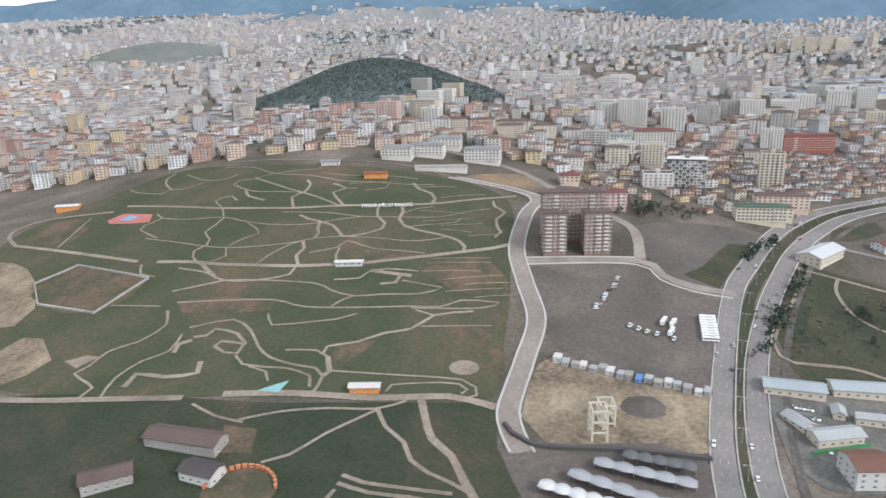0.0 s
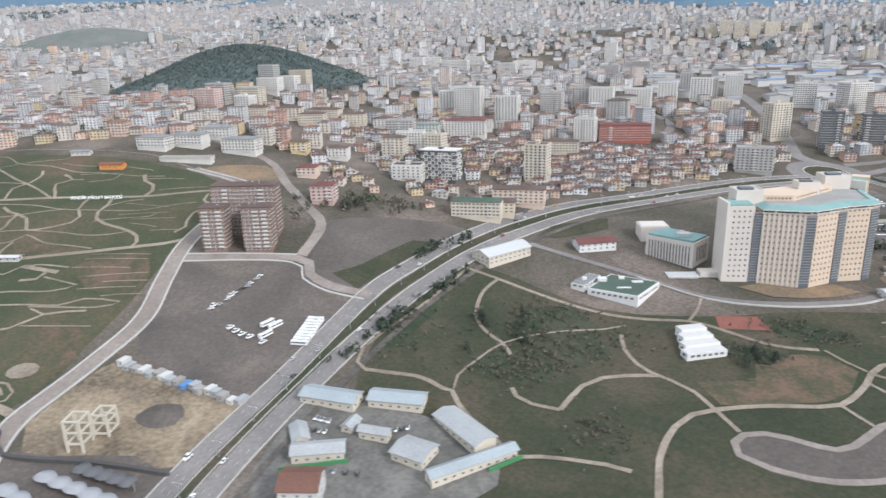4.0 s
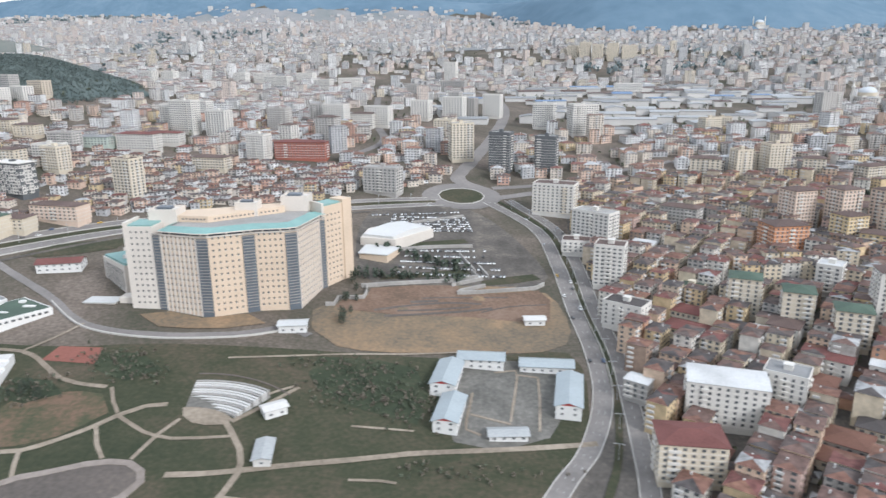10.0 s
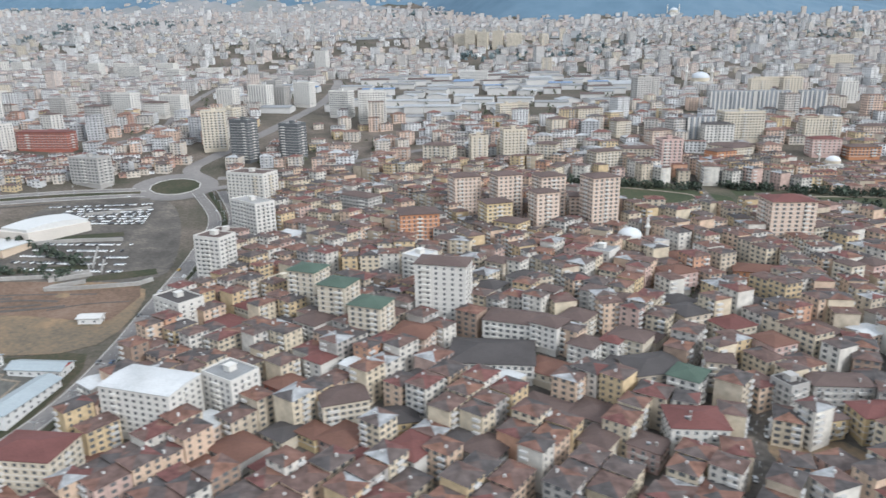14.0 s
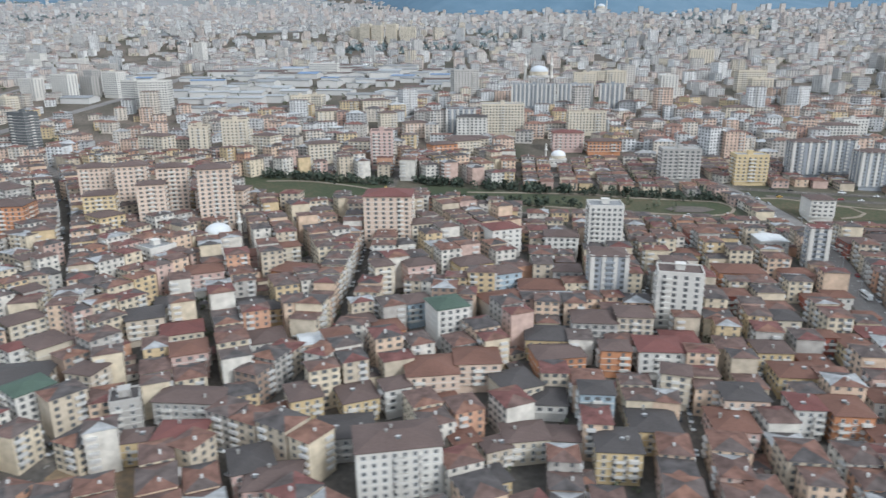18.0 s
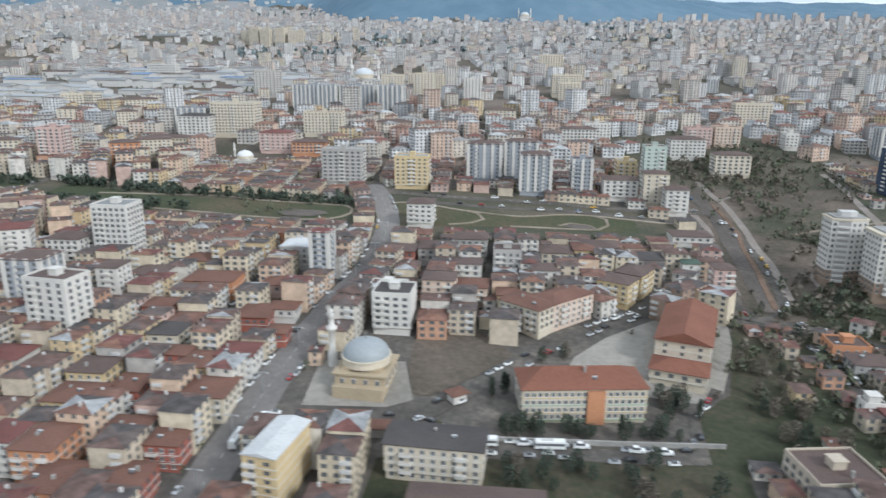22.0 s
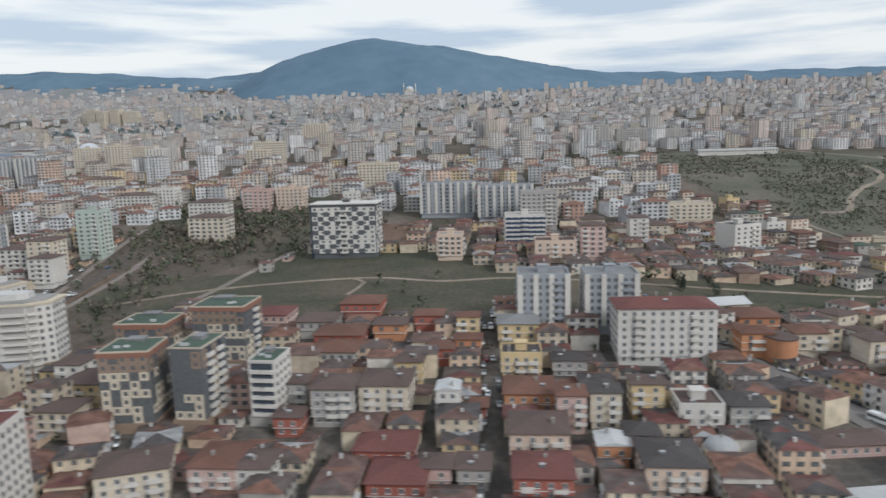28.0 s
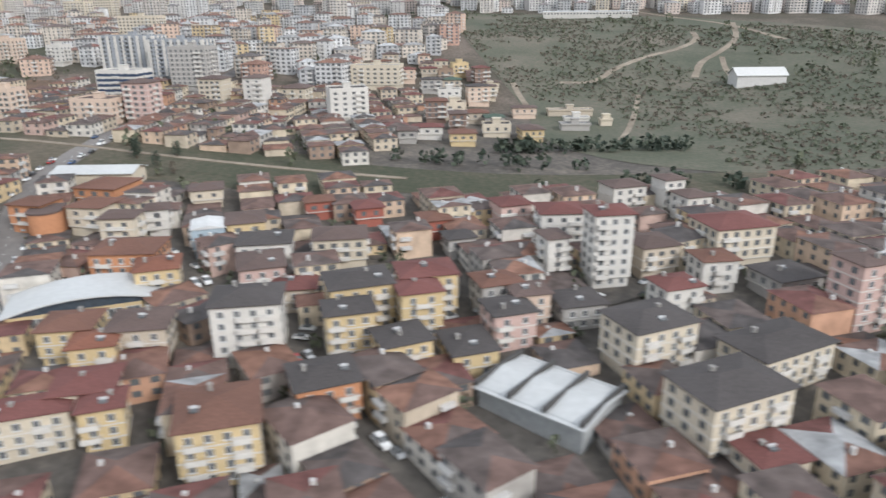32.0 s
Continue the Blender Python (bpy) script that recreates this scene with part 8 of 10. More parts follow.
house(736.8, 305.6, 8.7, 9, 4, -3, "grey", "white", "shed", 1)
house(736.6, 286.1, 8.5, 8.1, 2, -3, "pink", "tile", "hip", 1)
house(735.4, 268.2, 7.7, 9, 2, -3, "red", "tile", "hip", 1)
house(730.9, 243, 6.7, 7.8, 3, -3, "yellow", "tile", "hip", 2)
house(737.9, 247.1, 7.6, 7, 3, -3, "white", "red", "hip", 2)
house(736.2, 233.4, 9.4, 8.5, 3, -3, "cream", "tile", "hip", 2)
house(742.7, 259.1, 5, 5, 2, -3, "red", "tile", "hip", 1)
house(741.1, 271.3, 6.8, 5.7, 2, -3, "white", "tile", "hip", 1)
house(719.6, 255.6, 7.2, 7.6, 3, -3, "cream", "dark", "hip", 1)
house(719.3, 284.6, 12.9, 9, 3, -3, "orange", "tile", "hip", 1)
house(728.6, 320.2, 6.8, 5.5, 3, -3, "orange", "tile", "hip", 1)
house(718.3, 320.5, 6.8, 8.1, 2, -3, "red", "tile", "hip", 1)
house(704.1, 315, 8.1, 7.4, 2, -3, "orange", "tile", "hip", 1)
house(709, 301.5, 7.6, 7.9, 2, -3, "yellow", "tile", "hip", 1)
house(701.3, 287.9, 9, 8.8, 3, -3, "white", "brown", "hip", 1)
house(710.7, 240.1, 7.8, 7.2, 3, -3, "yellow", "brown", "hip", 2)
house(712.2, 230.6, 9.3, 7.7, 3, -3, "yellow", "tile", "hip", 2)
house(719.4, 236.8, 6.4, 7.5, 2, -3, "red", "tile", "hip", 2)
house(707.8, 216.9, 5.8, 6.9, 4, -3, "white", "red", "hip", 2)
house(715.3, 215.8, 7.4, 8.8, 4, -3, "orange", "tile", "hip", 2)
house(726.5, 221.4, 7, 5.9, 3, -3, "white", "tile", "hip", 2)
house(696.6, 220, 8.7, 7.7, 4, -3, "peach", "dark", "hip", 2)
house(692.2, 213, 8.2, 9, 3, -3, "pink", "tile", "hip", 2)
house(676.7, 212.6, 9.2, 9, 3, -3, "yellow", "dark", "hip", 2)
house(674.1, 237.3, 6.8, 6.1, 4, -3, "orange", "brown", "hip", 1)
house(681.1, 250.4, 8.5, 7.8, 5, -3, "beige", "brown", "hip", 1)
house(660.8, 273.1, 12.3, 9, 3, -3, "pink", "tile", "hip", 1)
house(690.7, 244.1, 8, 7.3, 3, -3, "white", "red", "hip", 1)
house(697.2, 276.3, 5.5, 6.5, 7, -3, "white", "brown", "hip", 1)
house(725.6, 246.2, 4.9, 4.7, 3, -3, "red", "tile", "hip", 1)
house(712.4, 268.5, 7, 6.5, 3, -3, "red", "tile", "hip", 1)
house(734.7, 218.6, 6, 5.6, 3, -3, "red", "tile", "hip", 2)
house(731.6, 209.2, 7.4, 6.9, 3, -3, "red", "tile", "hip", 2)
house(720.6, 208.3, 7.4, 8.4, 3, -3, "orange", "tile", "hip", 2)
house(792.4, 405.1, 14.2, 9, 10, -3, "strip", "brown", "hip", 1)
house(808.1, 410.1, 13.9, 9, 10, -3, "strip", "brown", "hip", 1)
house(812.2, 387.3, 12.4, 9, 10, -3, "strip", "brown", "hip", 1)
house(830.8, 389.6, 7.9, 8, 9, -3, "strip", "brown", "flat", 1)
house(769.7, 343.5, 8.7, 9, 5, -3, "white", "brown", "hip", 1)
house(845.4, 386.4, 13.2, 9, 5, -3, "white", "brown", "hip", 1)
house(857.5, 380.1, 9.4, 7.6, 8, -3, "cream", "brown", "hip", 1)
house(863, 370.6, 8.2, 7.4, 6, -3, "white", "brown", "hip", 1)
house(796.7, 279, 7.2, 6, 3, -3, "yellow", "tile", "hip", 1)
house(806.5, 292.8, 7.2, 6.6, 4, -3, "white", "brown", "hip", 1)
house(856.2, 300.4, 5.4, 6, 5, -3, "pink", "brown", "hip", 1)
house(849.4, 307.3, 4.8, 4.8, 4, -3, "white", "green", "hip", 1)
house(819.6, 310.7, 6.4, 7.3, 4, -3, "yellow", "tile", "hip", 1)
house(921.5, 287, 5.4, 6.4, 4, -3, "white", "brown", "hip", 1)
house(927.3, 281.9, 8.2, 9, 3, -3, "yellow", "brown", "hip", 1)
house(928.5, 270.2, 7, 6.5, 3, -3, "cream", "brown", "hip", 1)
house(866.6, 233.9, 5.5, 4.6, 2, -3, "pink", "red", "hip", 2)
house(877.5, 225.8, 5.1, 5.1, 2, -3, "grey", "brown", "hip", 2)
house(845.4, 216, 11.4, 10.4, 3, 5, "beige", "brown", "flat", 2)
house(959.4, 386.6, 21.9, 10.9, 11, -3, "check", "concrete", "flat", 1)
house(991.6, 450.5, 23, 9, 9, -3, "strip", "concrete", "flat", 1)
house(1015.8, 441.8, 22.3, 9, 9, -3, "strip", "concrete", "flat", 1)
house(1027.9, 425.8, 14.1, 9, 9, -3, "grey", "concrete", "flat", 1)
house(1020.1, 394.4, 13.8, 9, 7, -3, "band", "concrete", "flat", 1)
house(902.3, 472.4, 12.6, 9, 6, -3, "pink", "brown", "flat", 1)
house(917.4, 475, 12.7, 9, 6, -3, "peach", "brown", "flat", 1)
house(862.2, 402, 8.7, 8.1, 11, -3, "mint", "red", "flat", 1)
house(853.5, 413.3, 8.2, 9, 5, -3, "yellow", "concrete", "flat", 1)
house(857.2, 620.8, 15, 9, 8, -3, "cream", "concrete", "flat", 1)
house(861.8, 776.4, 21.8, 9, 11, -3, "cream", "concrete", "flat", 0)
house(951.2, 529.6, 21.1, 9, 8, -3, "cream", "concrete", "flat", 1)
house(946.9, 467.9, 6.5, 7, 5, -3, "white", "brown", "flat", 1)
house(994.8, 373.8, 8.1, 7.1, 5, -3, "peach", "concrete", "flat", 1)
house(1027.4, 368.5, 12.4, 9, 4, -3, "peach", "brown", "flat", 1)
house(729.5, 635.7, 16.3, 9, 10, -3, "cream", "concrete", "flat", 1)
house(752.7, 633, 14.6, 9, 11, -3, "cream", "concrete", "flat", 1)
house(915.2, 292, 6.8, 5.6, 2, -3, "yellow", "dark", "hip", 1)
house(950.8, 251.5, 10.1, 8.1, 3, 18, "cream", "brown", "hip", 2)
house(963.7, 252.7, 7.2, 8.5, 3, -3, "pink", "tile", "hip", 2)
house(969.5, 251.4, 5.4, 6.1, 3, -3, "white", "brown", "hip", 2)
house(977.6, 272.2, 7.6, 7.7, 4, -3, "grey", "brown", "hip", 2)
house(986.4, 273.3, 8.6, 8.7, 4, -3, "cream", "brown", "hip", 2)
house(973.4, 293.9, 9.4, 9, 2, -3, "grey", "tile", "hip", 2)
house(973, 302, 10.4, 9, 2, -3, "red", "tile", "hip", 2)
house(966.2, 310.1, 8.7, 8.3, 2, -3, "grey", "brown", "hip", 1)
house(983.4, 305.6, 7.2, 6.7, 2, -3, "orange", "brown", "hip", 1)
house(989.6, 283.7, 5.2, 4.7, 3, -3, "yellow", "brown", "hip", 2)
house(988, 258.4, 9.1, 7.4, 2, -3, "red", "red", "hip", 2)
house(990.7, 250.5, 8.4, 8.1, 2, -3, "red", "red", "hip", 2)
house(997.5, 269.8, 4, 4.6, 4, -3, "white", "white", "shed", 2)
house(1011.1, 286.3, 7.8, 6.4, 3, -3, "yellow", "dark", "flat", 2)
house(1011.5, 300.6, 8.5, 8, 3, -3, "yellow", "grey", "hip", 2)
house(1000.8, 303.8, 4.7, 4.6, 3, -3, "yellow", "tile", "hip", 2)
house(1000.7, 296.1, 5.6, 4.8, 2, -3, "orange", "tile", "hip", 2)
house(1001.8, 272.6, 4.7, 4.6, 1, -3, "red", "tile", "hip", 2)
house(1011.7, 275.5, 8.7, 9, 2, -3, "orange", "tile", "hip", 2)
house(1012, 260.5, 9.1, 8.7, 3, -3, "peach", "brown", "hip", 2)
house(1011.5, 249.1, 8.2, 7.9, 3, -3, "red", "red", "hip", 2)
house(1018.1, 267.6, 4.8, 5, 4, -3, "pink", "tile", "hip", 2)
house(1023.8, 268.3, 5.1, 4.6, 4, -3, "cream", "dark", "hip", 2)
house(1031.4, 271.1, 5.5, 4.6, 4, -3, "yellow", "brown", "hip", 2)
house(1023.1, 258.2, 5, 5.1, 2, -3, "orange", "white", "shed", 2)
house(1028.3, 261.2, 5.1, 5.1, 2, -3, "grey", "dark", "hip", 2)
house(1030.1, 251.9, 8.3, 8.8, 3, -3, "peach", "dark", "hip", 2)
house(1039, 267.7, 7.2, 7, 3, -3, "white", "brown", "flat", 2)
house(1046.8, 267.6, 6.2, 6.7, 3, -3, "grey", "dark", "hip", 2)
house(1001.7, 252.7, 4.8, 5.2, 2, -3, "grey", "brown", "hip", 2)
house(1017.5, 307.9, 11, 8.8, 8, -2, "strip", "grey", "flat", 1)
house(1032.3, 308.2, 11.4, 9.1, 8, -2, "strip", "grey", "flat", 1)
house(1040.2, 293.9, 19.1, 9.6, 7, -2, "white", "red", "hip", 2)
house(1059.5, 296, 6.4, 5.7, 3, -3, "orange", "tile", "hip", 1)
house(1070.3, 296.9, 6.6, 6.6, 3, -3, "cream", "tile", "hip", 1)
house(1084.2, 311.5, 5.9, 5.9, 2, 24, "cream", "brown", "hip", 1)
house(1082, 296.9, 3.7, 4.6, 3, 24, "white", "brown", "hip", 1)
house(969.1, 276.8, 5.1, 4.9, 3, -3, "grey", "brown", "hip", 2)
house(970.2, 267.9, 4.8, 4.9, 2, -3, "red", "brown", "hip", 2)
house(954, 316.6, 8, 9, 2, -3, "pink", "red", "hip", 1)
house(975, 320.2, 9.5, 9, 2, -3, "red", "tile", "hip", 1)
house(991.8, 309.5, 6.4, 5.8, 2, -3, "red", "tile", "hip", 1)
house(995.1, 292.5, 5.7, 6, 2, -3, "red", "tile", "hip", 2)
house(995.9, 252.8, 5, 4.6, 2, -3, "pink", "brown", "hip", 2)
house(1020.3, 286.5, 6.5, 5.4, 2, -3, "grey", "dark", "hip", 2)
house(1090.4, 442.2, 17.9, 9, 5, 0, "cream", "concrete", "flat", 1)
house(1092, 391.2, 11.3, 9, 6, 24, "white", "dark", "flat", 1)
house(1044.9, 403.9, 8.1, 7, 5, -3, "cream", "brown", "hip", 1)
house(1060.5, 400.8, 6.4, 7.1, 6, -3, "white", "brown", "hip", 1)
house(1130.3, 707.8, 29.8, 9, 7, 0, "grey", "concrete", "flat", 1)
house(1158.4, 700.1, 17.6, 9, 7, 0, "grey", "concrete", "flat", 1)
house(1102.2, 696.6, 10.1, 9, 10, 0, "grey", "concrete", "flat", 1)
house(1178.7, 627.1, 52, 9, 2, 0, "white", "white", "shed", 1)
house(1039.1, 370.6, 7.5, 7.1, 7, -3, "pink", "brown", "hip", 1)
house(1069.7, 412.1, 8.8, 9, 3, -3, "cream", "brown", "hip", 1)
house(1060.2, 261, 12.8, 5.1, 1, 5, "pink", "brown", "hip", 2)
house(1079.9, 289.4, 5.5, 5, 4, 10, "cream", "brown", "hip", 2)
house(1064.8, 309.9, 8.6, 9, 2, -3, "orange", "tile", "hip", 2)
house(1092.8, 276.5, 5.9, 6.1, 3, 24, "yellow", "orange", "hip", 2)
house(1094, 291, 5.2, 5.9, 3, 24, "blue", "white", "shed", 2)
house(1099.1, 294.4, 6.1, 7.1, 3, 24, "yellow", "brown", "hip", 2)
house(1107.5, 279.2, 6.4, 7.6, 3, 24, "pink", "brown", "hip", 2)
house(1095.3, 256.6, 5.1, 4.6, 3, 20, "yellow", "orange", "hip", 2)
house(1093.9, 243.5, 11.6, 4.1, 3, 25, "cream", "red", "hip", 2)
house(1102.8, 245.8, 4.3, 3.9, 3, 25, "yellow", "red", "hip", 2)
house(1124.6, 264.3, 6, 4.8, 4, 22, "yellow", "dark", "hip", 2)
house(1132.5, 270.4, 5.4, 4.9, 4, 22, "yellow", "red", "hip", 2)
house(1158.4, 287.4, 5.9, 5.3, 7, 15, "white", "red", "hip", 2)
house(1151.9, 300.2, 7.5, 6.8, 4, 10, "white", "red", "hip", 2)
house(1143.4, 307.2, 5.7, 5.9, 3, 24, "pink", "red", "hip", 2)
house(1150.4, 288.9, 3.4, 4.6, 4, 24, "white", "brown", "hip", 2)
house(1164.5, 319.3, 7, 5.7, 3, 24, "white", "brown", "hip", 2)
house(1172.8, 318.8, 4.3, 4.6, 4, 24, "white", "brown", "hip", 2)
house(1176.1, 314.1, 5, 5.4, 3, 24, "white", "brown", "hip", 2)
house(1142.4, 276.7, 5.8, 5.2, 3, 25, "grey", "tile", "hip", 2)
house(1144.4, 269.1, 5.6, 5.3, 3, 24, "pink", "dark", "hip", 2)
house(1165.5, 291.4, 6.3, 6.3, 3, 24, "beige", "brown", "hip", 2)
house(1173.7, 286.6, 5.4, 4.9, 3, 15, "white", "tile", "hip", 2)
house(1166.7, 277.6, 5.6, 4.8, 3, 24, "white", "red", "hip", 2)
house(1139.7, 263, 5.6, 6.7, 2, 24, "yellow", "dark", "hip", 2)
house(1107.5, 308.6, 5.2, 4.7, 2, 24, "red", "tile", "hip", 2)
house(1117.1, 307.1, 5.1, 5.9, 2, 24, "red", "red", "hip", 2)
house(1130.2, 302.6, 4.9, 5.8, 2, 24, "red", "tile", "hip", 2)
house(1135.3, 294.9, 4.6, 4.6, 2, 24, "grey", "dark", "hip", 2)

# ---- the rest of the town ----
ROAD_ARR = np.array(ROAD_SAMPLES)


def may_build(x, y, r):
    if y < 128 or (x < 402 and y < np.interp(x, [-400, 40, 70, 139, 189, 270, 330, 402], [400, 398, 345, 308, 356, 397, 428, 440])):
        return False
    if x > 1110 and y > 335 and x < 1330 and y < 640:
        return False
    if np.any((ROAD_ARR[:, 0] - x) ** 2 + (ROAD_ARR[:, 1] - y) ** 2 < (ROAD_ARR[:, 2] + r) ** 2):
        return False
    if any(inside(x, y, p) for p in NO_BUILD):
        return False
    return free(x, y, r * 0.72)


frnd = random.Random(21)
NEAR_WALLS = ["cream"] * 6 + ["white"] * 4 + ["beige"] * 6 + ["grey"] * 4 + ["yellow"] * 2 + ["peach"] * 3 + ["pink"] * 2 + ["orange", "brown", "brick"]
EAST_WALLS = ["cream"] * 5 + ["yellow"] * 5 + ["peach"] * 4 + ["beige"] * 4 + ["orange"] * 3 + ["white"] * 2 + ["grey"] * 3 + ["pink", "brick"]
NEAR_ROOFS = ["brown"] * 7 + ["tile"] * 5 + ["dark"] * 4 + ["red"] * 3 + ["orange", "green"]


BACK_ROWS = []


def block_yaw(x):
    """How the town blocks are turned."""
    return -35 if x < 556 else (24 if x < 655 else (-3 if x < 1078 else 24))


def near_size(x, y, w, d):
    """Storeys and plan that suit a quarter: taller blocks in the west, huts in the gardens, low houses in the east."""
    fl = frnd.choice((4, 5, 5, 5, 6, 6)) if x < 655 else frnd.choice((3, 4, 4, 4, 5, 5))
    if 850 < x < 905 and y < 310:
        fl, w, d = frnd.choice((1, 1, 2)), w * 0.65, d * 0.65
    if 930 < x < 1180:
        fl = min(fl, frnd.choice((1, 2, 2, 3)))
    if x >= 1180:
        fl = min(fl, frnd.choice((2, 3, 3, 4)))
    if y > 318 and x > 660:
        fl = min(fl, 2)
    return fl, w, d


def fill_near():
    """Attached houses along both kerbs of every street, then rows between the streets, then sheds in the gaps."""
    found = []

    def add(x, y, w, d, yaw, r):
        fl, w, d = near_size(x, y, w, d)
        if not (402 < x < 1290 and 165 < y < 430) or not may_build(x, y, r) or (848 < x < 908 and y < 310 and frnd.random() < 0.6):
            return False
        TAKEN.append((x, y, 0.46 * max(w, d)))
        found.append((y - np.interp(x, [400, 560, 760, 900, 1150, 1290], [196, 205, 215, 226, 250, 262]), x, y, w, d, fl, yaw))
        return True

    for pts, sw in STREETS:
        c = np.array([p[:2] for p in spline(pts, 1.0)])
        run = np.concatenate([[0], np.cumsum(np.linalg.norm(np.diff(c, axis=0), axis=1))])
        for side in (1, -1):
            s = frnd.uniform(0, 3)
            while s < run[-1] - 4:
                w, d = frnd.uniform(4.6, 7.6), frnd.uniform(5.4, 7.0)
                k = min(np.searchsorted(run, s + w / 2), len(c) - 2)
                t = c[k + 1] - c[k]
                t = t / (np.linalg.norm(t) + 1e-9)
                o = side * (sw / 2 + 0.7 + d / 2)
                yaw = math.degrees(math.atan2(t[1], t[0])) + (0 if side > 0 else 180)
                ok = add(c[k][0] - t[1] * o, c[k][1] + t[0] * o, w, d, yaw + frnd.uniform(-1.5, 1.5), 0.42 * min(w, d))
                s += (w + 0.15 + (frnd.uniform(1, 3) if frnd.random() < 0.15 else 0)) if ok else 2.0
    for x0, x1 in ((402, 556), (556, 655), (655, 850), (905, 1078), (1078, 1290)):
        a = radians(block_yaw((x0 + x1) / 2))
        u, v = np.array((math.cos(a), math.sin(a))), np.array((-math.sin(a), math.cos(a)))
        o = np.array(((x0 + x1) / 2, 290.0))
        for j in range(-24, 25):
            along = -190.0
            while along < 190:
                w, d = frnd.uniform(4.7, 7.8), frnd.uniform(5.4, 6.8)
                p = o + u * (j * 8.3 + (1.4 if j % 2 else 0)) + v * (along + w / 2)
                ok = x0 <= p[0] < x1 and add(p[0], p[1], w, d, math.degrees(a) + (90 if j % 2 else -90) + frnd.uniform(-2, 2), 0.42 * min(w, d))
                along += (w + 0.15 + (frnd.uniform(1.5, 4) if frnd.random() < 0.2 else 0)) if ok else 1.5
    for _ in range(9000):
        x, y = frnd.uniform(402, 1290), 165 + 265 * frnd.random() ** 1.2
        w, d = frnd.uniform(2.6, 5.4), frnd.uniform(2.4, 4.6)
        if not may_build(x, y, 0.52 * max(w, d)) or (848 < x < 908 and y < 310 and frnd.random() < 0.6):
            continue
        TAKEN.append((x, y, 0.5 * max(w, d)))
        found.append((400 + y, x, y, w, d, frnd.choice((1, 1, 2)), block_yaw(x) + frnd.uniform(-5, 5) + frnd.choice((0, 90))))
    found.sort(key=lambda r: r[0])
    for k, (_, x, y, w, d, fl, yaw) in enumerate(found):
        wall, roof, style = frnd.choice(EAST_WALLS if x > 1000 else NEAR_WALLS), frnd.choice(NEAR_ROOFS), frnd.choice(("hip", "hip", "gable", "gable", "gable", "flat"))
        if k < 110:
            house(round(x, 1), round(y, 1), round(w, 1), round(d, 1), fl, yaw, wall, roof, style, 1, rise=min(w, d) * 0.13)
        else:
            BACK_ROWS.append((x, y, w, d, fl * FLOOR, radians(yaw), min(w, d) * (0.13 if fl > 1 else 0.09) if style != "flat" else 0.2))


fill_near()


def hillside_quarter():
    """Small houses at the foot of the scrub slope."""
    qr = random.Random(77)
    n = 0
    for _ in range(3000):
        y = qr.uniform(366, 486)
        x = qr.uniform(1084, np.interp(y, [366, 400, 440, 486], [1146, 1150, 1138, 1116]))
        w, d = qr.uniform(5.0, 8.2), qr.uniform(4.6, 6.6)
        if n == 34 or not free(x, y, 0.42 * w + 0.4) or np.any((ROAD_ARR[:, 0] - x) ** 2 + (ROAD_ARR[:, 1] - y) ** 2 < (ROAD_ARR[:, 2] + 0.5 * w) ** 2):
            continue
        n += 1
        house(round(x, 1), round(y, 1), round(w, 1), round(d, 1), qr.choice((2, 2, 3, 3, 4)), 12 + qr.uniform(-6, 6) + qr.choice((0, 0, 90)), qr.choice(NEAR_WALLS), qr.choice(NEAR_ROOFS), "hip" if qr.random() < 0.8 else "flat", 1)


ribbon("hillside_lane", [(1139.5, 466), (1142, 450), (1145, 434), (1148, 418)], 2.2, M_PATH, 0.2, "sandy lane beside the hillside houses", "road")
ribbon("field_lane", [(1186, 451), (1179, 413), (1172, 383)], 1.8, M_PATH, 0.2, "sandy lane at the foot of the scrub slope", "road")
hillside_quarter()
for hx, hy, hw, hd, hc in ((1159.5, 421, 15, 4.4, "beige"), (1161, 409, 8, 4, "white"), (1160, 399, 9, 4.6, "grey"), (1170, 407, 4, 3.4, "cream")):
    house(hx, hy, hw, hd, 1, 8, hc, "grey", "flat", 1, balcony=False, name="low_shed", label="low flat-roofed workshop shed below the scrub slope")


def ramp_mat(name, stops, rough=0.85, var=0.2, scale=0.5):
    """Paint that differs from house to house."""
    m = bpy.data.materials.new(name)
    m.use_nodes = True
    n, l = m.node_tree.nodes, m.node_tree.links
    b = n["Principled BSDF"]
    b.inputs["Roughness"].default_value, b.inputs["Specular IOR Level"].default_value = rough, 0.2
    g, r, t, mr, mx = n.new("ShaderNodeNewGeometry"), n.new("ShaderNodeValToRGB"), n.new("ShaderNodeTexNoise"), n.new("ShaderNodeMapRange"), n.new("ShaderNodeMix")
    r.color_ramp.interpolation = "CONSTANT"
    els = r.color_ramp.elements
    while len(els) < len(stops):
        els.new(0.5)
    for e, (p, c) in zip(els, stops):
        e.position, e.color = p, (*c, 1)
    t.inputs["Scale"].default_value, t.inputs["Detail"].default_value = scale, 5
    l.new(g.outputs["Position"], t.inputs["Vector"])
    l.new(g.outputs["Random Per Island"], r.inputs["Fac"])
    mr.inputs["From Min"].default_value, mr.inputs["From Max"].default_value = 0.3, 0.7
    mr.inputs["To Min"].default_value, mr.inputs["To Max"].default_value = 1 - var, 1 + var
    l.new(t.outputs["Fac"], mr.inputs["Value"])
    mx.data_type, mx.blend_type = "RGBA", "MULTIPLY"
    mx.inputs["Factor"].default_value = 1
    l.new(r.outputs["Color"], mx.inputs["A"])
    l.new(mr.outputs[0], mx.inputs["B"])
    l.new(mx.outputs["Result"], b.inputs["Base Color"])
    return m


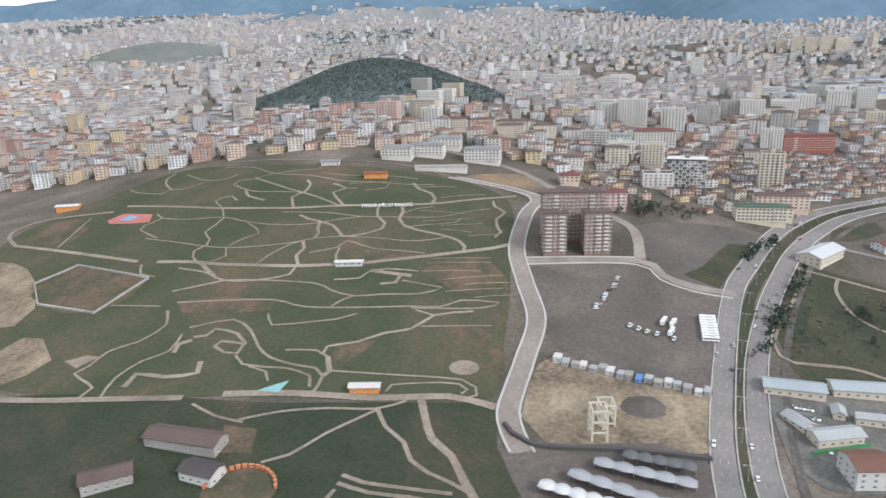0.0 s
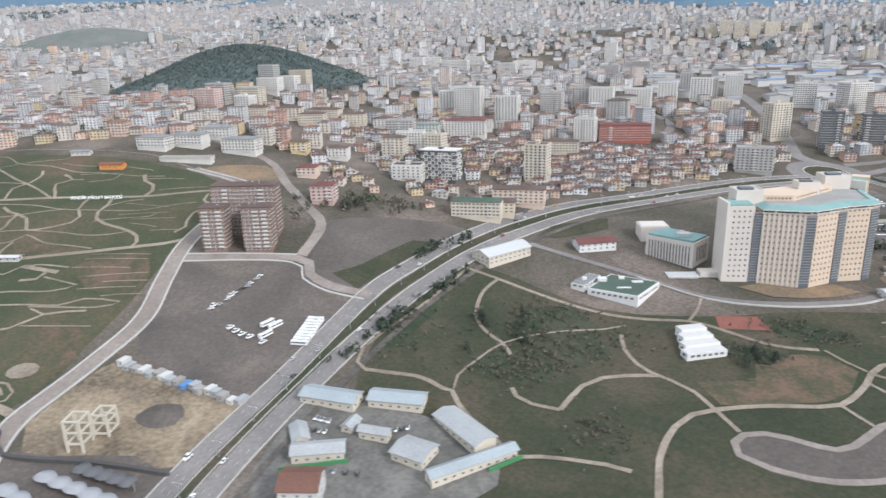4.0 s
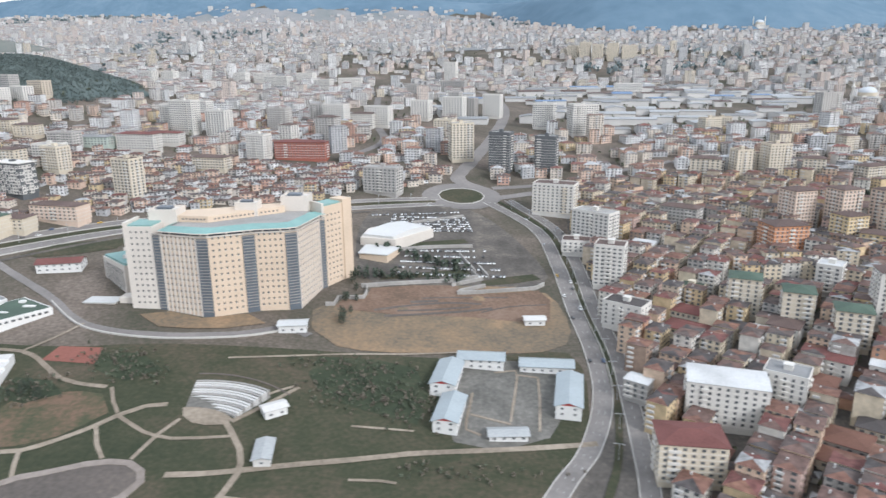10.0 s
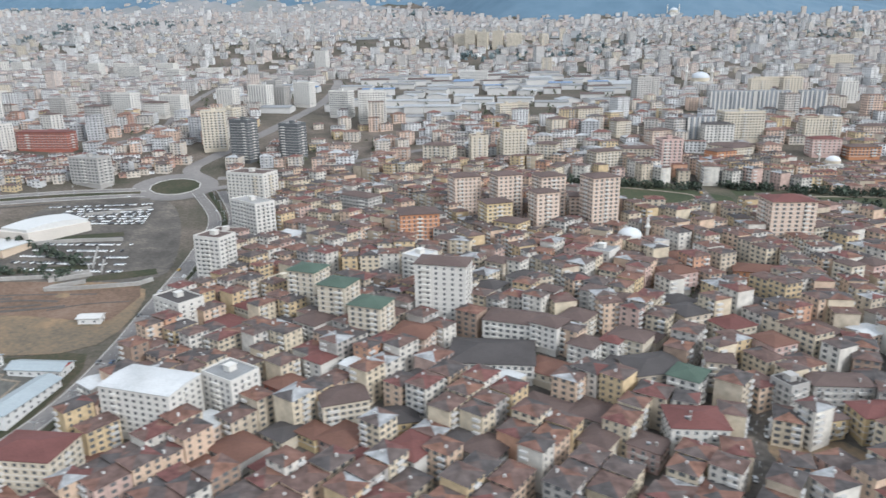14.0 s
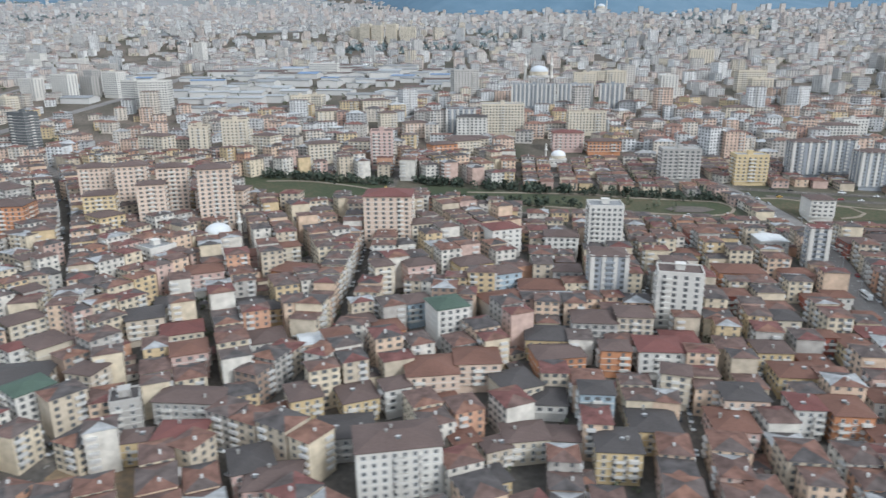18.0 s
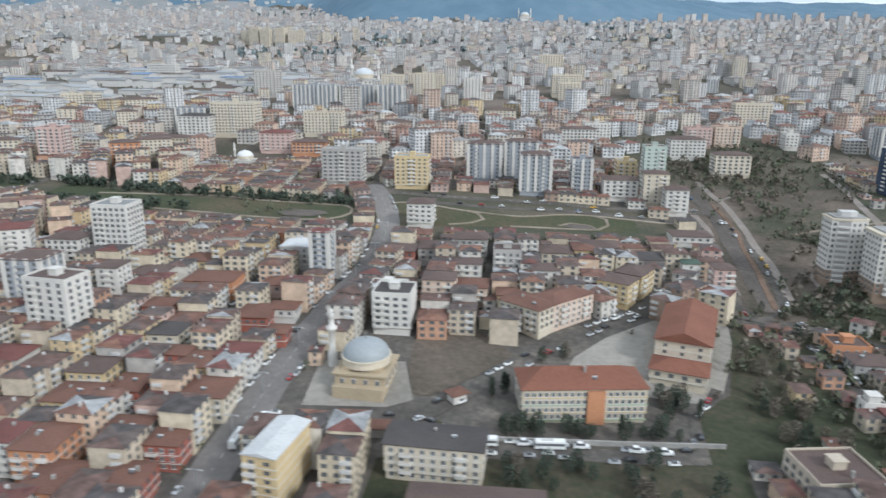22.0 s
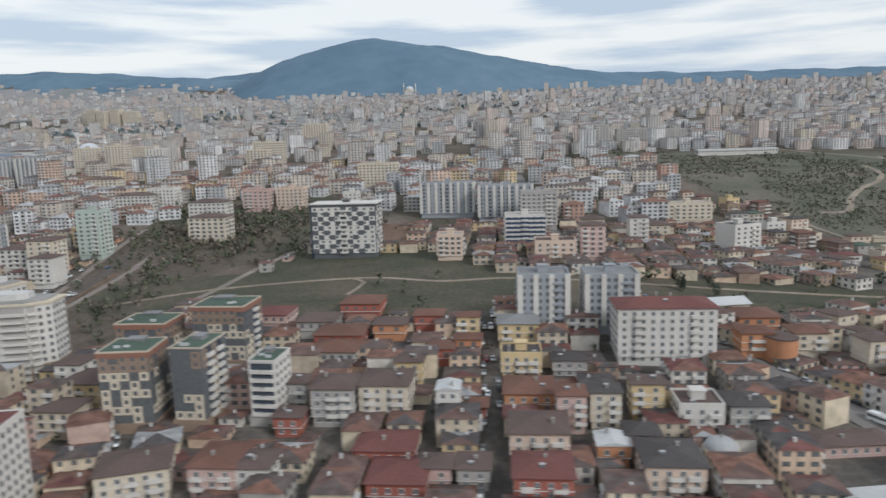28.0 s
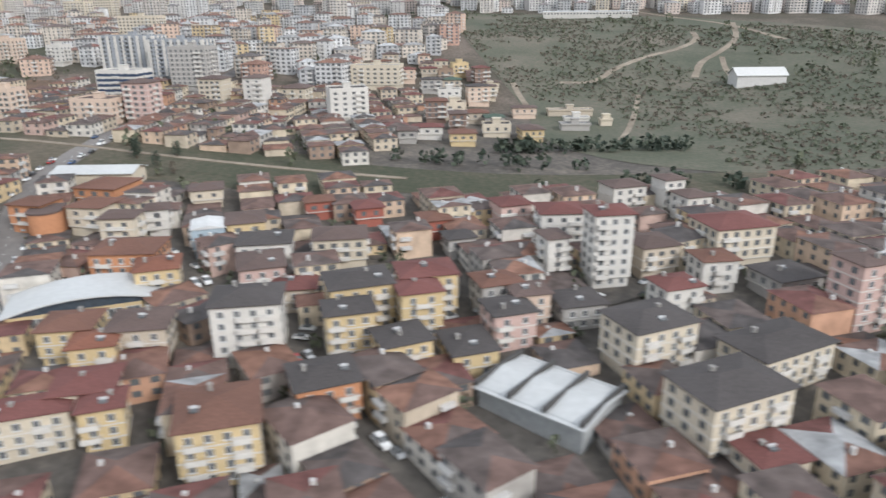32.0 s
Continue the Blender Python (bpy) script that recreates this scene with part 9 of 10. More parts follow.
M_CITYW = ramp_mat("town_wall_paints", ((0.0, (0.57, 0.565, 0.56)), (0.20, (0.55, 0.49, 0.42)), (0.42, (0.46, 0.425, 0.385)), (0.54, (0.55, 0.41, 0.325)), (0.68, (0.40, 0.40, 0.405)), (0.78, (0.54, 0.43, 0.27)),
                                        (0.84, (0.46, 0.30, 0.24)), (0.91, (0.63, 0.63, 0.63))))
M_CITYR = ramp_mat("town_roofs", ((0.0, (0.18, 0.11, 0.088)), (0.25, (0.14, 0.11, 0.10)), (0.42, (0.215, 0.125, 0.095)), (0.56, (0.27, 0.265, 0.26)), (0.70, (0.115, 0.103, 0.10)), (0.84, (0.40, 0.40, 0.40)), (0.93, (0.18, 0.09, 0.076))), var=0.3)
# haze put into the colour: far walls greyer and closer in tone
M_FARW = ramp_mat("hazed_far_walls", ((0.0, (0.46, 0.445, 0.43)), (0.22, (0.40, 0.385, 0.375)), (0.42, (0.45, 0.40, 0.36)), (0.58, (0.36, 0.35, 0.345)), (0.74, (0.43, 0.375, 0.345)), (0.88, (0.52, 0.51, 0.50))))
# town paints and roofs again, lightened and desaturated to carry mid-distance haze
M_MIDW = ramp_mat("hazed_town_walls", ((0.0, (0.616, 0.605, 0.594)), (0.20, (0.55, 0.512, 0.473)), (0.40, (0.473, 0.457, 0.44)), (0.55, (0.572, 0.484, 0.429)), (0.68, (0.44, 0.44, 0.44)), (0.80, (0.572, 0.506, 0.407)), (0.90, (0.66, 0.654, 0.638))))
M_MIDR = ramp_mat("hazed_town_roofs", ((0.0, (0.238, 0.178, 0.162)), (0.3, (0.205, 0.178, 0.173)), (0.5, (0.27, 0.194, 0.167)), (0.66, (0.324, 0.319, 0.313)), (0.85, (0.194, 0.178, 0.178))), var=0.3)
# far roofs lifted towards the wall tones, as haze would do
M_FARR = ramp_mat("hazed_far_roofs", ((0.0, (0.30, 0.26, 0.25)), (0.3, (0.255, 0.235, 0.235)), (0.55, (0.33, 0.32, 0.325)), (0.8, (0.29, 0.24, 0.228))))
M_NEARW = ramp_mat("street_wall_paints", ((0.0, (0.57, 0.49, 0.37)), (0.24, (0.57, 0.43, 0.32)), (0.40, (0.58, 0.545, 0.49)), (0.56, (0.48, 0.41, 0.32)), (0.70, (0.39, 0.365, 0.335)), (0.78, (0.54, 0.42, 0.26)), (0.86, (0.47, 0.28, 0.19)), (0.90, (0.48, 0.35, 0.30)), (0.96, (0.30, 0.22, 0.17))))
M_NEARR = ramp_mat("street_roofs", ((0.0, (0.13, 0.086, 0.074)), (0.28, (0.108, 0.086, 0.079)), (0.48, (0.16, 0.09, 0.07)), (0.62, (0.082, 0.073, 0.071)), (0.78, (0.14, 0.066, 0.059)), (0.88, (0.19, 0.105, 0.077)), (0.95, (0.30, 0.30, 0.30))), var=0.35)
M_SHEDR = ramp_mat("shed_roofs", ((0.0, (0.46, 0.47, 0.48)), (0.35, (0.36, 0.36, 0.36)), (0.62, (0.25, 0.25, 0.25)), (0.8, (0.13, 0.20, 0.33)), (0.9, (0.30, 0.15, 0.11))), 0.6)


def quads_mesh(name, V, F, ids, materials, label, category):
    me = bpy.data.meshes.new(name)
    me.vertices.add(len(V))
    me.vertices.foreach_set("co", np.asarray(V, np.float32).ravel())
    me.loops.add(len(F) * 4)
    me.loops.foreach_set("vertex_index", np.asarray(F, np.int32).ravel())
    me.polygons.add(len(F))
    me.polygons.foreach_set("loop_start", np.arange(0, len(F) * 4, 4, dtype=np.int32))
    me.polygons.foreach_set("material_index", np.asarray(ids, np.int32))
    me.polygons.foreach_set("use_smooth", np.zeros(len(F), bool))
    for m in materials:
        me.materials.append(m)
    me.update(calc_edges=True)
    me.validate()
    return tagged(new(name, me), label, category, kind="stuff")


BOXF = np.array([(0, 1, 5, 4), (1, 2, 6, 5), (2, 3, 7, 6), (3, 0, 4, 7)])
ROOFF = np.array([(0, 1, 5, 4), (2, 3, 4, 5), (1, 2, 5, 5), (3, 0, 4, 4)])


mrnd = random.Random(77)


def town_mass(name, B, windows, label, roof=None, walls=None):
    """Many houses that stay far off, joined: x, y, w, d, h, yaw, rise a row."""
    B = np.array(B)
    V, F, I, k = [], [], [], 0
    for x, y, w, d, h, yaw, rise in B:
        c, s = math.cos(yaw), math.sin(yaw)
        R = np.array(((c, s, 0), (-s, c, 0), (0, 0, 1)))
        o = np.array((x, y, gz(x, y)))
        a, b = w / 2, d / 2
        box = np.array([(-a, -b, -4), (a, -b, -4), (a, b, -4), (-a, b, -4), (-a, -b, h), (a, -b, h), (a, b, h), (-a, b, h)])
        V.append(box @ R + o)
        F.append(BOXF + k)
        I += [0] * 4
        k += 8
        a, b = a + 0.3, b + 0.3
        g = min(b, a * 0.95)
        rf = np.array([(-a, -b, h), (a, -b, h), (a, b, h), (-a, b, h), (-a + g, 0, h + rise), (a - g, 0, h + rise)])
        V.append(rf @ R + o)
        F.append(np.array([(0, 1, 5, 4), (2, 3, 4, 5)]) + k)
        V.append(rf[[1, 2, 5]] @ R + o)
        V.append(rf[[3, 0, 4]] @ R + o)
        mid1, mid2 = (rf[1] + rf[2]) / 2, (rf[3] + rf[0]) / 2
        V.append(np.array([mid1, mid2]) @ R + o)
        F.append(np.array([(k + 6, k + 12, k + 7, k + 8), (k + 9, k + 13, k + 10, k + 11)]))
        I += [1] * 4
        k += 14
        if windows:
            fl = max(1, int(h / FLOOR))
            extra = []
            if mrnd.random() < 0.7:
                cx, cy = mrnd.uniform(-0.3, 0.3) * w, mrnd.uniform(-0.3, 0.3) * d
                extra.append((cx - 0.22, cy - 0.2, h, cx + 0.22, cy + 0.2, h + rise + mrnd.uniform(0.1, 0.5)))
            if fl > 2:
                bx = mrnd.choice((-0.28, 0.0, 0.28)) * w
                extra += [(bx - 1.0, -d / 2 - 0.6, f * FLOOR, bx + 1.0, -d / 2 + 0.1, f * FLOOR + 0.55) for f in range(1, fl)]
                bx = mrnd.choice((-0.25, 0.25)) * d
                extra += [(w / 2 - 0.1, bx - 0.9, f * FLOOR, w / 2 + 0.6, bx + 0.9, f * FLOOR + 0.55) for f in range(1, fl)]
            for x0, y0, z0, x1, y1, z1 in extra:
                V.append(np.array([(x0, y0, z0), (x1, y0, z0), (x1, y1, z0), (x0, y1, z0), (x0, y0, z1), (x1, y0, z1), (x1, y1, z1), (x0, y1, z1)]) @ R + o)
                F.append(np.concatenate([BOXF, [(4, 5, 6, 7)]]) + k)
                I += [3] * 5
                k += 8
            half = mrnd.uniform(0.32, 0.62)
            for side, L, dist in ((0, w, d / 2 + 0.04), (1, d, w / 2 + 0.04), (2, d, w / 2 + 0.04), (3, w, d / 2 + 0.04)):
                if side in (1, 2) and fl < 7 and mrnd.random() < 0.4 or side == 3 and abs(math.cos(yaw)) > 0.98 and math.cos(yaw) > 0:
                    continue
                n = max(1, int(L / 1.9))
                us = (np.arange(n) - (n - 1) / 2) * L / n
                zs = np.arange(fl) * FLOOR + 0.5
                U, Z = (q.ravel() for q in np.meshgrid(us, zs))
                m = len(U)
                hw = half
                if side == 0:
                    P = np.stack([np.stack([U - hw, 0 * U - dist, Z], 1), np.stack([U + hw, 0 * U - dist, Z], 1), np.stack([U + hw, 0 * U - dist, Z + 0.8], 1), np.stack([U - hw, 0 * U - dist, Z + 0.8], 1)], 1)
                elif side == 3:
                    P = np.stack([np.stack([U + hw, 0 * U + dist, Z], 1), np.stack([U - hw, 0 * U + dist, Z], 1), np.stack([U - hw, 0 * U + dist, Z + 0.8], 1), np.stack([U + hw, 0 * U + dist, Z + 0.8], 1)], 1)
                else:
                    sg = 1 if side == 1 else -1
                    P = np.stack([np.stack([0 * U + sg * dist, U - sg * hw, Z], 1), np.stack([0 * U + sg * dist, U + sg * hw, Z], 1), np.stack([0 * U + sg * dist, U + sg * hw, Z + 0.8], 1), np.stack([0 * U + sg * dist, U - sg * hw, Z + 0.8], 1)], 1)
                V.append(P.reshape(-1, 3) @ R + o)
                F.append(np.arange(4 * m).reshape(m, 4) + k)
                I += [2] * m
                k += 4 * m
    return quads_mesh(name, np.concatenate(V), np.concatenate(F), I, [walls or M_CITYW, roof or M_CITYR, M_GLASS, M_PALE], label, "buildings")


def town_rows(x0, x1, y0, y1, step, size, tall, keep, seed, check=True, floors=(2, 3, 3, 4, 4, 5, 5, 6)):
    rnd, out = random.Random(seed), []
    for j in range(int((y1 - y0) / step)):
        for i in range(int((x1 - x0) / step)):
            x, y = x0 + i * step + rnd.uniform(-0.45, 0.45) * step, y0 + j * step + rnd.uniform(-0.45, 0.45) * step
            if rnd.random() > keep * (0.70 + 0.9 * noise.noise(Vector((x * 0.007, y * 0.007, seed))) + 0.5 * noise.noise(Vector((x * 0.03, y * 0.03, seed)))) + 0.04:
                continue
            if y > np.interp(x, RANGE_X, RANGE_Y) - np.interp(x, [300, 560], [120, 235]) and x > -560:
                continue
            w, d = size * rnd.uniform(0.75, 1.35), size * rnd.uniform(0.7, 1.1)
            if check and not may_build(x, y, 0.5 * max(w, d)):
                continue
            if (x + 72) ** 2 / 118 ** 2 + (y - 655) ** 2 / 100 ** 2 < 1 or ((x - 480) / 190) ** 2 + ((y - 690) / 150) ** 2 < 0.8:
                continue
            fl = rnd.choice(floors)
            rise = min(w, d) * 0.16 if rnd.random() < 0.7 else 0.15
            if rnd.random() < tall:
                fl, w, d, rise = rnd.randint(7, 13), size * 1.2, size * 1.0, 0.15
            out.append((x, y, w, d, fl * FLOOR, radians(rnd.choice((-8, -5, 0, 8, 25)) + rnd.uniform(-5, 5)), rise))
    return out


town_mass("back_street_houses", BACK_ROWS, True, "packed town houses with tiled roofs between the streets", M_NEARR, M_NEARW)
rows_e = town_rows(60, 345, 300, 470, 6.6, 5.6, 0.0, 1.5, 8, True, (1, 2, 2, 2, 3))
town_mass("boulevard_side_houses", rows_e, True, "small low town houses with red-brown roofs above the boulevard", M_NEARR)
rows_a = town_rows(-380, 1200, 395, 620, 11.0, 8.4, 0.04, 0.95, 1, True, (2, 3, 3, 4, 4, 5, 5, 6))
rows_a = [r for r in rows_a if not (60 < r[0] < 345 and r[1] < 470)]
town_mass("near_town_mass", rows_a, True, "dense mid-rise town with pale walls and brown roofs")
rows_b = town_rows(-520, 1560, 620, 1050, 12.5, 8.6, 0.05, 0.85, 2)
town_mass("mid_town_mass", rows_b, True, "dense town spreading up the slope, paled for haze", M_MIDR, M_MIDW)
rows_c = town_rows(-1100, 2200, 1050, 1900, 10.5, 6.6, 0.04, 0.68, 3, False, (2, 3, 3, 4, 4, 5))
town_mass("far_town_front", [r for r in rows_c if r[1] < 1260], True, "dense town on rising ground, paled for haze", M_MIDR, M_MIDW)
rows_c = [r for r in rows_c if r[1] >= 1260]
town_mass("far_town_mass", rows_c, False, "distant town on rising ground in hazed colours", M_FARR, M_FARW)
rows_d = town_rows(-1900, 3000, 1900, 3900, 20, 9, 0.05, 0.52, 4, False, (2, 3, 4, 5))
town_mass("farthest_town_mass", rows_d, False, "town at the foot of the hills in hazed colours", M_FARR, M_FARW)
rows_w = town_rows(-900, -380, 395, 1050, 10.5, 7.4, 0.02, 0.95, 5)
town_mass("west_town_mass", rows_w, False, "dense low town beyond the park")
srnd = random.Random(9)
SHED_ROOFS = [mat("shed_sheet_white", (0.32, 0.325, 0.33), 0.6, 0.15), roof_mat("grey"), mat("shed_sheet_blue", (0.14, 0.21, 0.33), 0.6, 0.15), roof_mat("brown"), mat("shed_sheet_pale", (0.24, 0.245, 0.25), 0.6, 0.15)]
SHED_WORD = ["white", "grey", "blue", "brown", "pale grey"]
for _ in range(420):
    x, y = srnd.uniform(300, 670), srnd.uniform(545, 840)
    w, d = srnd.uniform(14, 30), srnd.uniform(9, 18)
    if ((x - 480) / 190) ** 2 + ((y - 690) / 150) ** 2 < 0.8 and may_build(x, y, 0.42 * max(w, d)):
        k = srnd.choice((0, 0, 1, 1, 2, 3, 4, 4))
        ob = shed_roofed(x, y, w, d, srnd.uniform(3, 5.5), srnd.choice((-10, -5, 10)), M_PALE, SHED_ROOFS[k], "industrial_shed", f"industrial shed with {SHED_WORD[k]} sheet roof", srnd.uniform(0.4, 1.4), windows=False)


# earth beyond the town with the haze painted in as a pale base colour
M_FARG = ground_mat("hazed_suburb_ground", ((0.36, (0.17, 0.19, 0.19)), (0.48, (0.22, 0.225, 0.225)), (0.56, (0.255, 0.25, 0.25)), (0.66, (0.30, 0.29, 0.285))), 0.01)
area("far_suburb_ground", [(-2600, 1080), (-1200, 1150), (-700, 1090), (-300, 1160), (60, 1100), (420, 1170), (800, 1110), (1200, 1165), (1700, 1100), (3000, 1080), (2600, 1560), (1500, 1530), (1065, 1430), (590, 1425), (480, 1580), (375, 1900), (200, 1990), (-560, 1990), (-760, 2100), (-900, 3300), (-2600, 3600)], M_FARG, "ground of the distant suburbs, paled for haze", "ground", 0.9, 36.0, False, False)

# ---- planting ----
def leaf_mat(name, a, b):
    m = ramp_mat(name, ((0.0, a), (0.35, tuple((p + q) / 2 for p, q in zip(a, b))), (0.7, b)), 0.9, 0.25, 0.8)
    return m


M_CONIFER = leaf_mat("dark_conifer_leaves", (0.048, 0.062, 0.048), (0.080, 0.095, 0.070))
M_BUSH = leaf_mat("olive_bush_leaves", (0.088, 0.10, 0.066), (0.125, 0.132, 0.088))
# leaves of the far woods, lighter and bluer to hold the haze
M_FARWOOD = leaf_mat("hazed_wood_leaves", (0.125, 0.16, 0.165), (0.165, 0.20, 0.205))
M_SLOPEBUSH = leaf_mat("pale_olive_scrub", (0.098, 0.112, 0.078), (0.135, 0.145, 0.102))
M_SHRUB = leaf_mat("deep_green_shrubs", (0.072, 0.085, 0.060), (0.105, 0.118, 0.082))
# hill pines and their canopy: haze painted in as a lighter, bluer green
M_PINE = leaf_mat("hazed_pines", (0.098, 0.122, 0.118), (0.118, 0.142, 0.134))
M_CANOPY = ground_mat("hazed_pine_canopy", ((0.36, (0.078, 0.100, 0.098)), (0.50, (0.095, 0.118, 0.113)), (0.64, (0.112, 0.135, 0.128))), 0.06, 5, 0.03)
M_TWIG = leaf_mat("bare_winter_twigs", (0.12, 0.103, 0.082), (0.175, 0.15, 0.12))
M_BARK = mat("grey_brown_bark", (0.10, 0.08, 0.06), 0.95, 0.3, 3)


def tufts(pts, sizes, seed, per=14, tall=1.3):
    """Small leaf cards in uneven clumps round each point."""
    r = np.random.RandomState(seed)
    n = len(pts)
    P = np.repeat(np.asarray(pts, float), per, 0)
    S = np.repeat(np.asarray(sizes, float), per)
    d = r.normal(size=(n * per, 3))
    d /= np.linalg.norm(d, axis=1)[:, None]
    rad = r.uniform(0.35, 1.0, n * per) ** 0.6
    c = P + d * (S * rad)[:, None] * np.array((0.5, 0.5, 0.5 * tall)) + np.array((0, 0, 1)) * (S * 0.55 * tall)[:, None]
    u = r.normal(size=(n * per, 3))
    u /= np.linalg.norm(u, axis=1)[:, None]
    v = np.cross(u, r.normal(size=(n * per, 3)))
    v /= np.linalg.norm(v, axis=1)[:, None]
    q = (S * r.uniform(0.18, 0.34, n * per))[:, None]
    V = np.stack([c - u * q, c + v * q * 0.7, c + u * q, c - v * q * 0.8], 1).reshape(-1, 3)
    return V, np.arange(len(V)).reshape(-1, 4)


def grove(name, label, xs, ys, sizes, material, seed, per=14, tall=1.3):
    z = land(xs, ys)
    V, F = tufts(np.stack([xs, ys, z], 1), sizes, seed, per, tall)
    return quads_mesh(name, V, F, np.zeros(len(F)), [material], label, "trees")


rs = np.random.RandomState(4)
hx, hy = -72 + rs.normal(size=17000) * 62, 655 + rs.normal(size=17000) * 50
keep = ((hx + 72) / 118) ** 2 + ((hy - 655) / 100) ** 2 < 1
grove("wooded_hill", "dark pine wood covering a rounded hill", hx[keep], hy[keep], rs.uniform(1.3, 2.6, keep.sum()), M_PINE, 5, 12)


def canopy(cx, cy, rx, ry, lift, label, material, rise=0.0):
    """The closed crown cover of a wooded hill."""
    v, f, n = [(cx, cy, gz(cx, cy) + lift + rise)], [], 64
    for k in range(1, 25):
        q = k / 24
        for i in range(n):
            a = 2 * math.pi * i / n
            e = 1 + 0.07 * math.sin(3 * a + 1) + 0.05 * math.sin(7 * a)
            x, y = cx + rx * q * e * math.cos(a), cy + ry * q * e * math.sin(a)
            v.append((x, y, gz(x, y) + (lift + rise * (1 - q * q) ** 1.5 + 0.9 * noise.noise(Vector((x * 0.14, y * 0.14, 1.7))) if k < 24 else -0.5)))
    f += [(0, 1 + i, 1 + (i + 1) % n) for i in range(n)]
    for k in range(23):
        f += [(1 + k * n + i, 1 + (k + 1) * n + i, 1 + (k + 1) * n + (i + 1) % n, 1 + k * n + (i + 1) % n) for i in range(n)]
    tagged(mesh_ob("hill_wood", v, f, material, smooth=True), label, "wood", kind="stuff")


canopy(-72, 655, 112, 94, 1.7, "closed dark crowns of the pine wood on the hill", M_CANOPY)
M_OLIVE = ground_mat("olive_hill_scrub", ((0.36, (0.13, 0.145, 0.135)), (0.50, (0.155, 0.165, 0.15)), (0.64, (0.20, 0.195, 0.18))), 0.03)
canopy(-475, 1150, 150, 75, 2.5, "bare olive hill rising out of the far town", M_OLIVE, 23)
tx, ty, tsz = [], [], []
for _ in range(9000):
    x, y = rs.uniform(-500, 1500), rs.uniform(300, 1300)
    if noise.noise(Vector((x * 0.012, y * 0.012, 3.3))) > 0.12 and (y > 400 or x > 400) and not any(inside(x, y, p) for p in NO_BUILD[:8]) and not np.any((ROAD_ARR[:, 0] - x) ** 2 + (ROAD_ARR[:, 1] - y) ** 2 < (ROAD_ARR[:, 2] + 1.5) ** 2):
        tx.append(x), ty.append(y), tsz.append(rs.uniform(1.6, 3.4))
grove("town_trees", "scattered dark trees between the houses", np.array(tx), np.array(ty), np.array(tsz), M_BUSH, 6, 12)
wx, wy, wsz = [], [], []
for _ in range(16000):
    x, y = rs.uniform(-1500, 2600), rs.uniform(900, 3900)
    if noise.noise(Vector((x * 0.0035, y * 0.0045, 6.1))) > 0.30 and (x < -640 or y < np.interp(x, RANGE_X, RANGE_Y) - 250):
        wx.append(x), wy.append(y), wsz.append(rs.uniform(5, 10) * (1 + y / 4000))
grove("distant_woods", "woods between distant suburbs, tinted haze blue-green", np.array(wx), np.array(wy), np.array(wsz), M_FARWOOD, 16, 9, 0.8)
lines = []
for a, b, n in (((545, 403), (606, 389), 90), ((618, 392), (668, 378), 80), ((668, 378), (742, 366), 90), ((622, 364), (684, 356), 60), ((556, 356), (600, 358), 40), ((100, 205), (140, 262), 40), ((120, 270), (142, 292), 24),
                ((1139, 361), (1187, 372), 60), ((1090, 350), (1160, 345), 22), ((1140, 330), (1190, 335), 14), ((305, 300), (350, 303), 40), ((312, 330), (352, 312), 30)):
    for k in range(n):
        t = rs.uniform()
        lines.append((a[0] + (b[0] - a[0]) * t + rs.normal() * 1.2, a[1] + (b[1] - a[1]) * t + rs.normal() * 1.6))
lines = np.array(lines)
grove("hedge_rows", "dark conifer hedge rows along roads and lawns", lines[:, 0], lines[:, 1], rs.uniform(1.8, 3.2, len(lines)), M_CONIFER, 7, 16)
def clumps(spots):
    xs, ys = [], []
    for cx, cy, sx, sy, n in spots:
        xs += list(cx + rs.normal(size=n) * sx)
        ys += list(cy + rs.normal(size=n) * sy)
    return np.array(xs), np.array(ys)


px, py = clumps(((169, 236, 7, 4, 124), (171, 217, 9, 6, 186), (151, 204, 7, 5, 124), (160, 208, 8, 5, 99), (116, 222, 5, 9, 68), (229, 213, 5, 4, 93), (246, 230, 6, 3, 81), (256, 223, 6, 3, 56), (322, 222, 9, 5, 205), (335, 217, 6, 5, 99), (316, 234, 9, 3, 93),
                 (191, 223, 5, 5, 37), (174, 174, 6, 5, 68), (350, 190, 12, 2, 43), (136, 228, 8, 8, 37)))
half = rs.uniform(size=len(px)) < 0.55
grove("park_saplings", "young dark green conifers planted in the lower park", px[half], py[half], rs.uniform(0.6, 1.2, half.sum()), M_SHRUB, 21, 14, 1.3)
grove("bare_saplings", "leafless young trees planted in the lower park", px[~half], py[~half], rs.uniform(0.6, 1.3, (~half).sum()), M_TWIG, 24, 12, 1.2)
SLOPE = np.array(((1073, 748), (1110, 660), (1242, 619), (1330, 525), (1330, 330), (1215, 340), (1158, 366), (1141, 445), (1110, 560)), float)
sx, sy = [], []
for _ in range(26000):
    x, y = rs.uniform(1075, 1330), rs.uniform(332, 745)
    if inside(x, y, SLOPE) and x > np.interp(y, [366, 392, 430, 440, 486, 490], [1152, 1176, 1176, 1150, 1122, 1075]) and noise.noise(Vector((x * 0.02, y * 0.014, 2.2))) + 0.4 * noise.noise(Vector((x * 0.09, y * 0.09, 4.4))) > -0.06 and not np.any((ROAD_ARR[:, 0] - x) ** 2 + (ROAD_ARR[:, 1] - y) ** 2 < (ROAD_ARR[:, 2] + 0.8) ** 2):
        sx.append(x), sy.append(y)
sx, sy = np.array(sx), np.array(sy)
half = rs.uniform(size=len(sx)) < 0.5
